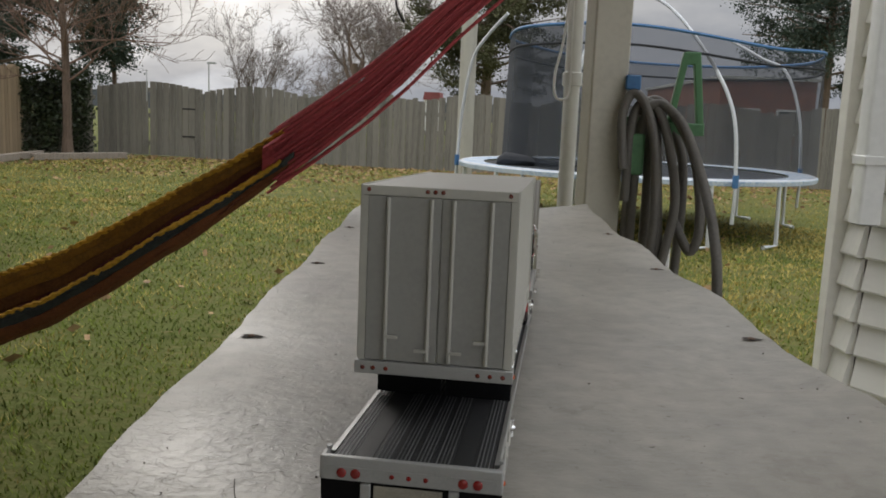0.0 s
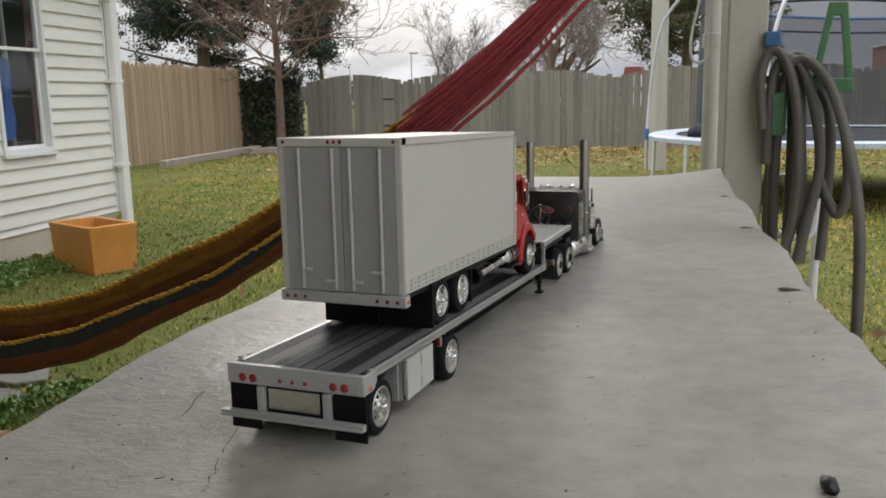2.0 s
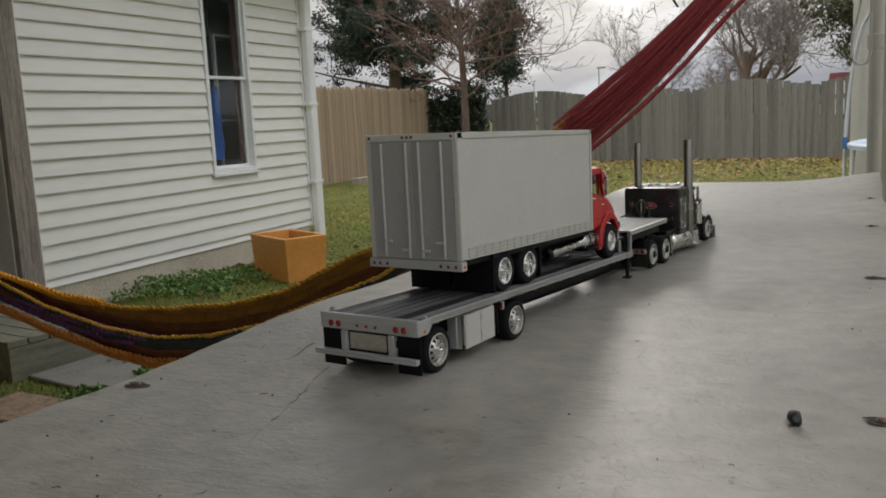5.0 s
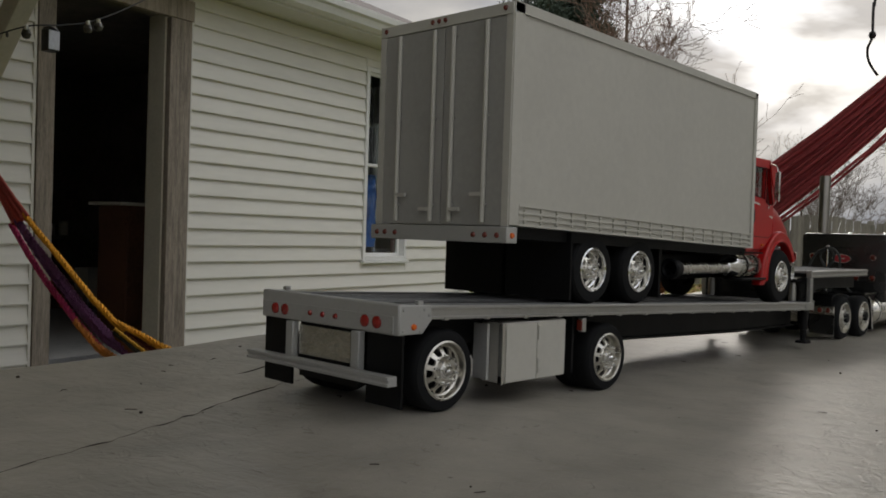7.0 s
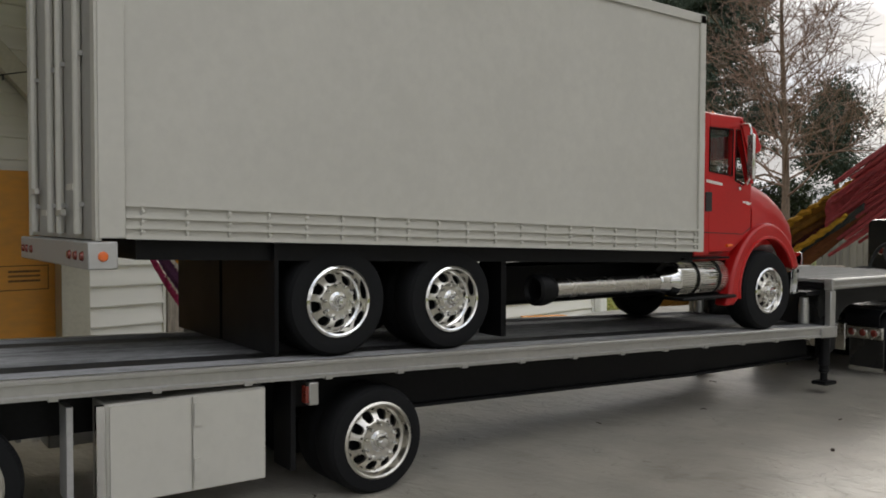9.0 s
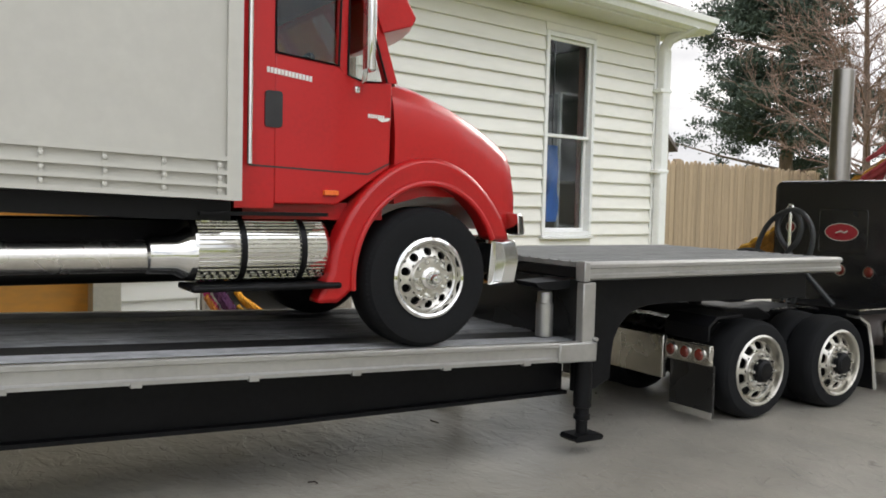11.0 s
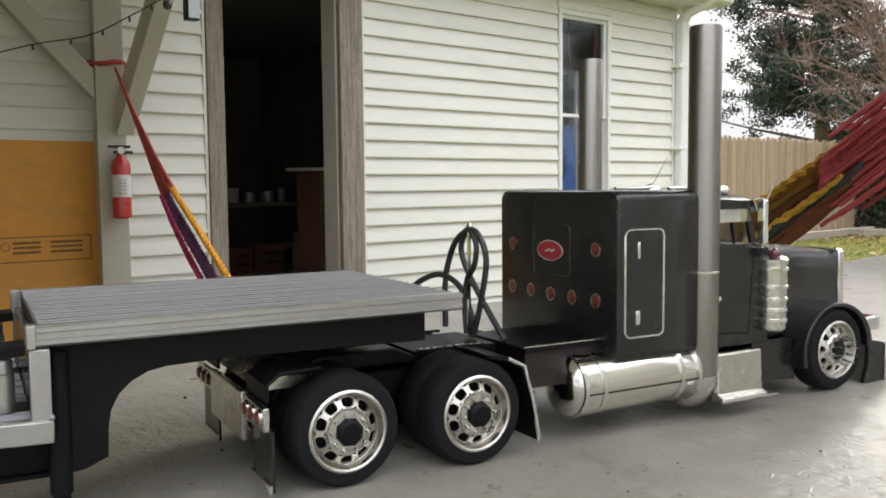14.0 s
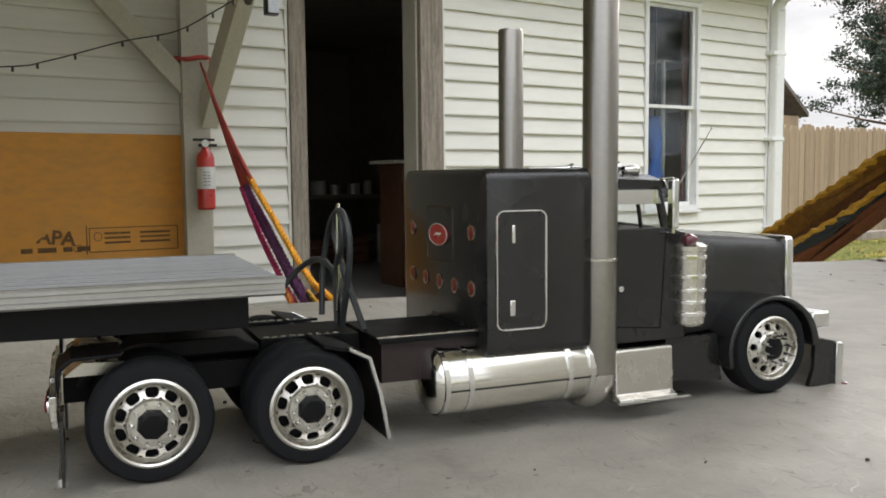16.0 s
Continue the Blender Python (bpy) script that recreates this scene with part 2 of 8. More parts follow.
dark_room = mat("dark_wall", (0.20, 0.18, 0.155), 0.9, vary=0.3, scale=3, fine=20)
osb = mat("orange_sheathing_board", (0.70, 0.315, 0.055), 0.7, vary=0.14, scale=3, fine=14, bump=0.0006, stretch=(1, 1, 2.5), color2=(0.62, 0.30, 0.07))
roofing = mat("roof_shingle", (0.16, 0.14, 0.13), 0.9, vary=0.4, scale=8, fine=60, bump=0.004)
soffit_m = mat("soffit_panel", (0.72, 0.71, 0.66), 0.5, vary=0.06, scale=2, fine=20)
pane_m = glass("window_glass")
blue_cloth = mat("blue_cloth", (0.015, 0.085, 0.30), 0.7, vary=0.3, scale=15, fine=80)
black_plastic = mat("black_plastic", (0.02, 0.02, 0.022), 0.4, vary=0.3, scale=30, fine=200)
steel = mat("galvanised_steel", (0.55, 0.56, 0.57), 0.4, 0.8, vary=0.15, scale=10, fine=80)
soil = mat("soil", (0.10, 0.07, 0.045), 0.95, vary=0.4, scale=4, fine=60, bump=0.01)


def bench_surface():
    """Thick grey paint over coarse flaked board: lifted flake edges, dirt in the cracks, a worn sheen."""
    m = mat("grey_bench_paint", (0.365, 0.343, 0.297), 0.38, vary=0.20, scale=5, fine=45, rvary=0.20, spec=0.38)
    n, l = m.node_tree.nodes, m.node_tree.links
    b = n["Principled BSDF"]
    tc = n.new("ShaderNodeTexCoord")

    def field(scale, detail, distortion=0.0, rough=0.5, stretch=(1, 1, 1), turn=0.0):
        mp = n.new("ShaderNodeMapping")
        mp.inputs["Scale"].default_value = stretch
        mp.inputs["Rotation"].default_value = (0, 0, turn)
        l.new(tc.outputs["Object"], mp.inputs["Vector"])
        x = n.new("ShaderNodeTexNoise")
        x.inputs["Scale"].default_value, x.inputs["Detail"].default_value = scale, detail
        x.inputs["Distortion"].default_value, x.inputs["Roughness"].default_value = distortion, rough
        l.new(mp.outputs["Vector"], x.inputs["Vector"])
        return x.outputs["Fac"]

    def calc(op, a_, b_, c_=None):
        x = n.new("ShaderNodeMath")
        x.operation = op
        for i, v in enumerate((a_, b_, c_)):
            if v is None:
                continue
            if isinstance(v, (int, float)):
                x.inputs[i].default_value = v
            else:
                l.new(v, x.inputs[i])
        return x.outputs[0]

    def step(v, lo, hi):
        x = n.new("ShaderNodeMapRange")
        x.inputs["From Min"].default_value, x.inputs["From Max"].default_value = lo, hi
        l.new(v, x.inputs["Value"])
        return x.outputs["Result"]

    marks = None
    for scale, turn, width, gate_scale, lo in ((62, 0.2, 0.013, 75, 0.56), (120, 1.1, 0.020, 110, 0.57), (85, 2.3, 0.014, 60, 0.58)):
        line = step(calc("ABSOLUTE", calc("SUBTRACT", field(scale, 1.5, 0.6, stretch=(1.0, 1.7, 1.0), turn=turn), 0.5), 0.0), width, width * 0.35)
        seg = calc("MULTIPLY", line, step(field(gate_scale, 2, turn=turn + 0.7), lo + 0.02, lo + 0.07))
        seg = calc("MULTIPLY", seg, step(field(gate_scale * 0.16, 3, turn=turn), 0.38, 0.62))
        marks = seg if marks is None else calc("MAXIMUM", marks, seg)
    pits = n.new("ShaderNodeTexVoronoi")
    pits.inputs["Scale"].default_value = 48
    l.new(tc.outputs["Object"], pits.inputs["Vector"])
    marks = calc("MAXIMUM", marks, step(pits.outputs["Distance"], 0.05, 0.03))
    flake = field(70, 2, 0.8, stretch=(1.0, 1.6, 1.0), turn=0.2)
    terrace = calc("ADD", step(flake, 0.50, 0.52), step(field(95, 2, 0.8, turn=1.3), 0.55, 0.575))
    old = b.inputs["Base Color"].links[0].from_socket
    mix = n.new("ShaderNodeMix")
    mix.data_type = "RGBA"
    mix.inputs["B"].default_value = (0.11, 0.092, 0.07, 1)
    l.new(calc("MULTIPLY", marks, 0.62), mix.inputs["Factor"])
    l.new(old, mix.inputs["A"])
    stain = calc("MULTIPLY", step(field(13, 6, 0.9, rough=0.62, turn=0.7), 0.55, 0.70), step(field(75, 4, 0.4, rough=0.65), 0.38, 0.62))
    dirty = n.new("ShaderNodeMix")
    dirty.data_type = "RGBA"
    dirty.inputs["B"].default_value = (0.17, 0.145, 0.11, 1)
    l.new(calc("MULTIPLY", stain, 0.55), dirty.inputs["Factor"])
    l.new(mix.outputs["Result"], dirty.inputs["A"])
    l.new(dirty.outputs["Result"], b.inputs["Base Color"])
    height = calc("MULTIPLY_ADD", terrace, 0.16, calc("MULTIPLY_ADD", field(160, 5, rough=0.6), 0.55, calc("MULTIPLY", field(34, 4), 1.6)))
    ripple = field(58, 3, 1.2, rough=0.55, stretch=(0.55, 2.1, 1.0), turn=-0.12)
    height = calc("MULTIPLY_ADD", step(ripple, 0.36, 0.70), 0.26, height)
    height = calc("MULTIPLY_ADD", marks, -0.28, height)
    bp = n.new("ShaderNodeBump")
    bp.inputs["Distance"].default_value = 0.0006
    l.new(height, bp.inputs["Height"])
    l.new(bp.outputs["Normal"], b.inputs["Normal"])
    return m


bench_m = bench_surface()

# ---------------------------------------------------------------- ground
def lawn_surface():
    m = mat("lawn_floor", (0.078, 0.090, 0.024), 0.95, vary=0.5, scale=1.4, fine=22, bump=0.02, color2=(0.165, 0.140, 0.055), spec=0.1)
    return m


lawn_m = lawn_surface()
bm = B()
xs = sorted({-400, -150, -60, *range(-30, 31, 3), 60, 150, 400})
ys = sorted({-400, -100, *range(-12, 61, 3), 120, 250, 600})
gv = {(x, y): bm.verts.new((x, y, GROUND + (0.0 if -9 < y < 12 and -9 < x < 6 else 0.03 * noise.noise((x * 0.21, y * 0.17, 3.0))))) for x in xs for y in ys}
for i in range(len(xs) - 1):
    for j in range(len(ys) - 1):
        bm.faces.new((gv[xs[i], ys[j]], gv[xs[i + 1], ys[j]], gv[xs[i + 1], ys[j + 1]], gv[xs[i], ys[j + 1]]))
tagged(part("ground", bm, lawn_m), "winter lawn of patchy green and straw grass", "lawn", kind="structure")

# ---------------------------------------------------------------- the work bench
BENCH = pose(0, 0, 0, 0, 0, 7.7)
U0, U1, V0, V1 = -0.181, 0.341, -0.80, 1.61


BENCH_C, BENCH_S = math.cos(math.radians(7.7)), math.sin(math.radians(7.7))


def bench_height(u, v):
    left = 0.0045 * math.sin(math.pi * (v + 0.045) / 0.413) ** 2 * math.exp(-((u - U0) / 0.07) ** 2)
    right = 0.008 * math.sin(math.pi * (v - 0.025) / 0.405) ** 2 * math.exp(-((u - U1) / 0.08) ** 2)
    wx, wy = BENCH_C * u - BENCH_S * v, BENCH_S * u + BENCH_C * v
    drop = max(0.0, min(1.0, (wy - 0.300 - 0.25 * (wx - 0.2) ** 2) / 0.022))
    dent = -0.0095 * (drop * drop * (3 - 2 * drop)) * max(0.0, 1 - max(0.0, wy - 0.325) / 0.16) * math.exp(-((wx - 0.225) / 0.065) ** 4)
    curl = 0.03 * max(0, (v - 1.45) / 0.2) ** 2 * max(0, (u - 0.14) / 0.2) ** 1.5
    flat_part = 0.0006 * noise.noise((u * 9, v * 6, 1.7))
    # the old board is warped: it swells and dips along its length
    warp = sum(h * math.exp(-((wy - y0) / w) ** 2) for y0, w, h in ((0.015, 0.055, 0.0036), (0.140, 0.050, -0.0006), (0.470, 0.060, 0.0026), (0.720, 0.115, 0.0052)))
    warp *= math.exp(-(wx / 0.085) ** 4)
    return left + right + curl + dent + warp + (flat_part if u > 0.16 or v > 0.8 else 0)


bench = thing("work_bench", "long work bench with a grey painted, flaking board top", "bench", BENCH)
NU, NV = 64, 300
bm = B()
top = []
for i in range(NU + 1):
    row = []
    for j in range(NV + 1):
        u, v = U0 + (U1 - U0) * i / NU, V0 + (V1 - V0) * j / NV
        z = bench_height(u, v)
        if i in (0, NU):
            u += 0.0022 * noise.noise((v * 30, u * 9, 5)) + (0.002 * math.sin(math.pi * (v + (0.045 if i == 0 else -0.025)) / (0.413 if i == 0 else 0.405)) ** 2) * (-1 if i == 0 else 1)
        row.append(bm.verts.new((u, v, z)))
    top.append(row)
for i in range(NU):
    for j in range(NV):
        bm.faces.new((top[i][j], top[i + 1][j], top[i + 1][j + 1], top[i][j + 1]))
rim = bmesh.ops.extrude_face_region(bm, geom=bm.faces[:])
bmesh.ops.translate(bm, verts=[g for g in rim["geom"] if isinstance(g, bmesh.types.BMVert)], vec=(0, 0, -0.012))
part("top", bm, bench_m, bench)
for u in (U0 + 0.03, U1 - 0.07):
    part("rail", box(B(), u, u + 0.04, V0 + 0.02, V1 - 0.02, -0.105, -0.0135), grey_wood, bench, bevel=0.003)
for v in (V0 + 0.05, 0.4, V1 - 0.1):
    for u in (U0 + 0.035, U1 - 0.105):
        part("leg", box(B(), u, u + 0.07, v, v + 0.04, GROUND - 0.01, -0.106), grey_wood, bench, bevel=0.003)
screw_m = mat("rusty_screw", (0.16, 0.10, 0.07), 0.5, 0.6, vary=0.4, scale=300, fine=900)
chip_m = mat("bare_chip", (0.045, 0.035, 0.028), 0.9, vary=0.4, scale=200, fine=900)
for side, places in ((U0 + 0.020, (-0.50, -0.066, 0.382, 0.782, 1.169)), (U1 - 0.020, (-0.40, 0.013, 0.449, 0.845, 1.226))):
    for k, v in enumerate(places):
        z = bench_height(side, v)
        bm = B()
        ring = [bm.verts.new((side + (0.010 + 0.003 * math.sin(5 * a + k)) * math.cos(a), v + (0.0065 + 0.002 * math.sin(3 * a + k)) * math.sin(a), z + 0.0007)) for a in np.linspace(0, 2 * math.pi, 14, endpoint=False)]
        bm.faces.new(ring)
        part("chipped_hole", bm, chip_m, bench, "dark chipped screw hole", flat_=True)
        part("screw", lathe(B(), [(0, 0.0026), (0.002, 0.0024), (0.0034, 0.0012), (0.0034, 0.0)], 12, (side - 0.001, v, z), "z"), screw_m, bench)
bm = B()
inv = BENCH.inverted()
rgc = random.Random(4)
walkway = [Vector((-0.060, 0.036, 0.0)).lerp(Vector((0.010, -0.136, 0.0)), q) + Vector((rgc.gauss(0, 0.0011), rgc.gauss(0, 0.0011), 0.0)) for q in np.linspace(0, 1, 34)]
joint = [inv @ p for p in walkway]
tube(bm, [Vector((p.x, p.y, bench_height(p.x, p.y) + 0.0002)) for p in joint], [0.00008 + 0.0004 * rgc.random() ** 2 for p in joint], 5, squash=0.3)
part("crack", bm, chip_m, bench, "dark open joint in the board")

# ---------------------------------------------------------------- west house: a workshop wall with siding
WEST = pose(-4.9135, 4.6536, 0, 0, 0, 10.0)
Z0, Z1, COURSE, LINE0 = -0.71, 1.49, 0.1035, -0.6745
S_WIN0, S_WIN1, W_LO, W_HI = -0.547, 0.018, -0.160, 1.335
S_D0, S_D1, D_LO, D_HI = -3.112, -2.388, -0.69, 1.30
CORNER, LEFT_END = 0.785, -7.0
wall_w = thing("wall_west", "workshop wall clad in cream vinyl lap siding", "wall", WEST, kind="structure")
bm = B()
for a, b_, c, d in ((LEFT_END, S_D0 - 0.02, GROUND - 0.2, Z1), (S_D1 + 0.02, S_WIN0, GROUND - 0.2, Z1), (S_WIN1, CORNER - 0.01, GROUND - 0.2, Z1),
                    (S_WIN0, S_WIN1, GROUND - 0.2, W_LO), (S_WIN0, S_WIN1, W_HI, Z1), (S_D0 - 0.02, S_D1 + 0.02, D_HI + 0.02, Z1), (S_D0 - 0.02, S_D1 + 0.02, GROUND - 0.2, D_LO - 0.03)):
    box(bm, -0.13, -0.014, a, b_, c, d)
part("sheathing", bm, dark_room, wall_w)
part("foundation", box(B(), -0.012, 0.008, LEFT_END, CORNER - 0.02, GROUND - 0.2, Z0 + 0.012), block, wall_w, "stained block footing")
part("corner_trim", box(B(), -0.13, 0.022, CORNER, CORNER + 0.05, Z0 - 0.02, Z1), white_trim, wall_w, bevel=0.004)
for s, z0, z1 in ((S_D1 + 0.165, Z0, Z1), (S_D0 - 0.105, Z0, Z1)):
    part("channel", box(B(), -0.012, 0.020, s - 0.008, s + 0.008, z0, z1), vinyl, wall_w)
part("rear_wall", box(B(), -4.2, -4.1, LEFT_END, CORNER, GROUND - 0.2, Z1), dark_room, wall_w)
part("side_wall", box(B(), -4.1, -0.131, CORNER - 0.1, CORNER - 0.02, GROUND - 0.2, Z1), vinyl, wall_w)
part("room_floor", box(B(), -4.1, -0.131, LEFT_END, CORNER - 0.11, GROUND - 0.2, D_LO - 0.004), mat("dusty_concrete", (0.34, 0.335, 0.32), 0.8, vary=0.25, scale=3, fine=30), wall_w)
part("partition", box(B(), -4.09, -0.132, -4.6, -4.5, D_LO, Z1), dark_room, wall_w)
# inner wall added to keep the view through the window dark
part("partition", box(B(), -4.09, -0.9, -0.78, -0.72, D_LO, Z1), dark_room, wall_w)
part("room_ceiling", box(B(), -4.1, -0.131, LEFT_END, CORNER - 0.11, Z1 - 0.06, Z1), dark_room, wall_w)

# eave, gutter, roof
eave = thing("eave", "white gutter, boxed soffit and shingled roof edge", "eave", WEST, kind="structure")
part("soffit", box(B(), -0.13, 0.26, LEFT_END, CORNER + 0.30, Z1 + 0.004, Z1 + 0.02), soffit_m, eave)
part("fascia", box(B(), 0.262, 0.28, LEFT_END, CORNER + 0.31, Z1 + 0.0, Z1 + 0.14), white_trim, eave, bevel=0.003)
prof = [(0.282, Z1 + 0.02), (0.30, Z1 + 0.01), (0.345, Z1 + 0.03), (0.36, Z1 + 0.075), (0.385, Z1 + 0.085), (0.39, Z1 + 0.13), (0.378, Z1 + 0.13), (0.372, Z1 + 0.095), (0.35, Z1 + 0.085), (0.335, Z1 + 0.04), (0.30, Z1 + 0.022), (0.292, Z1 + 0.13), (0.282, Z1 + 0.13)]
part("gutter", prism(B(), prof, "y", LEFT_END, CORNER + 0.34), white_trim, eave, bevel=0.002)
part("roof", prism(B(), [(0.30, Z1 + 0.145), (0.30, Z1 + 0.165), (-2.2, Z1 + 1.25), (-2.2, Z1 + 1.22)], "y", LEFT_END, CORNER + 0.32), roofing, eave)

# downspout
spout = thing("downspout", "white square downspout strapped to the wall corner", "downspout", WEST)
part("pipe", prism(B(), rounded(0.026, 0.096, CORNER + 0.02, CORNER + 0.12, 0.012, 3), "z", -0.83, Z1 - 0.12), white_trim, spout)
bm = B()
tube(bm, [(0.061, CORNER + 0.07, Z1 - 0.14), (0.061, CORNER + 0.07, Z1 - 0.10), (0.10, CORNER + 0.075, Z1 - 0.04), (0.20, CORNER + 0.085, Z1 + 0.0), (0.30, CORNER + 0.09, Z1 + 0.02), (0.325, CORNER + 0.09, Z1 + 0.05)], 0.046, 10)
part("elbow", bm, white_trim, spout)
for z in (1.03, 0.37, -0.33):
    part("strap", box(B(), 0.015, 0.100, CORNER - 0.02, CORNER + 0.128, z - 0.014, z + 0.014), white_trim, spout, bevel=0.003)

# window
win = thing("window_1", "narrow two-sash white vinyl window", "window", WEST, kind="structure")
def ring_frame(s0, s1, z0, z1, w, x0, x1):
    bm = B()
    box(bm, x0, x1, s0, s0 + w, z0, z1)
    box(bm, x0, x1, s1 - w, s1, z0, z1)
    box(bm, x0, x1, s0 + w, s1 - w, z0, z0 + w)
    box(bm, x0, x1, s0 + w, s1 - w, z1 - w, z1)
    return bm
part("window_frame", ring_frame(S_WIN0, S_WIN1, W_LO, W_HI, 0.034, -0.06, 0.026), white_trim, win, bevel=0.003)
part("window_sill", box(B(), -0.06, 0.045, S_WIN0 - 0.01, S_WIN1 + 0.01, W_LO - 0.022, W_LO - 0.001), white_trim, win, bevel=0.003)
for z0, z1, x in ((0.573, W_HI - 0.034, 0.0), (W_LO + 0.034, 0.597, -0.028)):
    sash = part("sash", ring_frame(S_WIN0 + 0.035, S_WIN1 - 0.035, z0, z1, 0.024, x - 0.024, x), white_trim, win, bevel=0.002)
    pane = part("pane", box(B(), x - 0.014, x - 0.010, S_WIN0 + 0.058, S_WIN1 - 0.058, z0 + 0.023, z1 - 0.023), pane_m, sash)
    pane.visible_shadow = False

# things behind the window
cl = thing("blue_coat", "blue cloth bag hanging inside the window", "bag", WEST)
bm = B()
rings = []
for k in range(8):
    f = k / 8
    z = 0.52 - 0.66 * f
    w = 0.020 + 0.050 * abs(math.sin(math.pi * (f * 1.9 + 0.12))) ** 0.7 + 0.012 * f
    rings.append([(-0.12 + 0.03 * math.cos(a) + 0.008 * math.sin(4 * a + k), -0.30 + (w + 0.010 * math.sin(3 * a + k)) * math.sin(a), z) for a in np.linspace(0, 2 * math.pi, 16, endpoint=False)])
part("cloth", loft(bm, rings), blue_cloth, cl)
bm = B()
tube(bm, [(-0.12, -0.30, 0.51), (-0.12, -0.30, 0.60), (-0.12, -0.30, Z1 - 0.062)], 0.006, 6)
part("cord", bm, black_plastic, cl)
sh = thing("storage_shelf", "tall white storage shelf inside the workshop", "shelf", WEST)
part("side_panel", box(B(), -0.62, -0.285, -0.06, -0.045, D_LO, 0.945), mat("grey_panel", (0.30, 0.31, 0.31), 0.5, vary=0.15, scale=4, fine=40), sh)
for s in (-0.063, 0.36):
    part("upright", box(B(), -0.284, -0.26, s, s + 0.022, D_LO, 0.945), white_trim, sh)
part("top_board", box(B(), -0.63, -0.255, -0.066, 0.385, 0.946, 0.962), white_trim, sh)
for z in (-0.1, 0.25, 0.6):
    part("shelf_board", box(B(), -0.60, -0.286, -0.044, 0.36, z, z + 0.014), white_trim, sh)
part("back_panel", box(B(), -0.625, -0.621, -0.044, 0.36, D_LO, 0.944), dark_room, sh)
cur = thing("curtain", "narrow brown curtain drawn beside the window", "curtain", WEST)
bm = B()
rings = [[(-0.085 + 0.012 * math.sin(17 * u) + d, -0.055 + 0.075 * u, z) for u, d in [(u, 0.0) for u in np.linspace(0, 1, 14)] + [(u, -0.006) for u in np.linspace(1, 0, 14)]] for z in (W_LO - 0.1, 0.4, 0.9, W_HI + 0.05)]
part("cloth", loft(bm, rings), mat("brown_curtain", (0.16, 0.085, 0.07), 0.9, vary=0.3, scale=20, fine=120), cur)
part("rod", box(B(), -0.095, -0.075, -0.55, 0.06, W_HI + 0.051, W_HI + 0.065), steel, cur)

# doorway
door = thing("door_1", "open doorway trimmed with rough weathered boards", "doorway", WEST, kind="structure")
part("trim_board", box(B(), -0.012, 0.030, S_D1, S_D1 + 0.155, D_LO - 0.03, D_HI + 0.0), grey_wood, door, bevel=0.003)
part("trim_board", box(B(), -0.012, 0.030, S_D0 - 0.095, S_D0, D_LO - 0.03, D_HI + 0.0), grey_wood, door, bevel=0.003)
part("head_board", box(B(), -0.012, 0.032, S_D0 - 0.10, S_D1 + 0.17, D_HI + 0.003, D_HI + 0.125), grey_wood, door, bevel=0.003)
part("jamb", box(B(), -0.16, -0.0125, S_D1 - 0.010, S_D1 + 0.019, D_LO - 0.03, D_HI + 0.019), post_paint, door)
part("jamb", box(B(), -0.16, -0.0125, S_D0 - 0.019, S_D0 + 0.004, D_LO - 0.03, D_HI + 0.019), grey_wood, door)
part("threshold", box(B(), -0.16, 0.05, S_D0 + 0.005, S_D1 - 0.005, D_LO - 0.028, D_LO), steel, door, bevel=0.003)
leaf = part("door_leaf", box(B(), -0.86, -0.162, S_D0 - 0.045, S_D0 - 0.006, D_LO + 0.01, D_HI), white_trim, door, "door swung open into the dark room", bevel=0.003)
brass = mat("brass", (0.62, 0.45, 0.18), 0.3, 1.0, vary=0.15, scale=60, fine=200)
part("door_knob", lathe(B(), [(0.0, 0.062), (0.018, 0.058), (0.026, 0.045), (0.024, 0.03), (0.011, 0.022), (0.011, 0.006), (0.026, 0.004), (0.026, 0.0)], 20, (-0.20, S_D0 - 0.004, 0.143), "y"), brass, leaf)

# room contents, dim
pale_board = mat("pale_board", (0.62, 0.58, 0.50), 0.6, vary=0.2, scale=5, fine=40)
brown_cab = mat("brown_cabinet", (0.16, 0.075, 0.045), 0.6, vary=0.3, scale=4, fine=40)
counter = thing("counter", "brown cabinet with a pale top inside the workshop", "counter", WEST)
part("counter_top", box(B(), -1.25, -0.88, -2.06, -1.45, 0.195, 0.217), pale_board, counter, bevel=0.003)
part("cabinet_body", box(B(), -1.24, -0.92, -1.98, -1.46, D_LO, 0.194), brown_cab, counter, bevel=0.003)
part("cabinet_door", box(B(), -0.919, -0.904, -1.97, -1.48, D_LO + 0.05, 0.17), brown_cab, counter, bevel=0.003)
wb = thing("shop_counter", "long cluttered timber counter along the rear of the workshop", "workbench", WEST)
part("counter_top", box(B(), -3.45, -2.78, -4.2, -0.85, -0.095, -0.055), deck_wood, wb, bevel=0.004)
for s_ in (-4.15, -3.1, -2.05, -0.98):
    part("leg", box(B(), -2.90, -2.81, s_, s_ + 0.09, D_LO, -0.096), deck_wood, wb, bevel=0.004)
part("lower_shelf", box(B(), -3.40, -2.92, -4.15, -0.90, -0.50, -0.47), deck_wood, wb)
tin_m = mat("dull_tin", (0.45, 0.44, 0.42), 0.4, 0.6, vary=0.25, scale=20, fine=90)
jar_m = mat("pale_jar", (0.52, 0.50, 0.47), 0.5, vary=0.25, scale=20, fine=90)
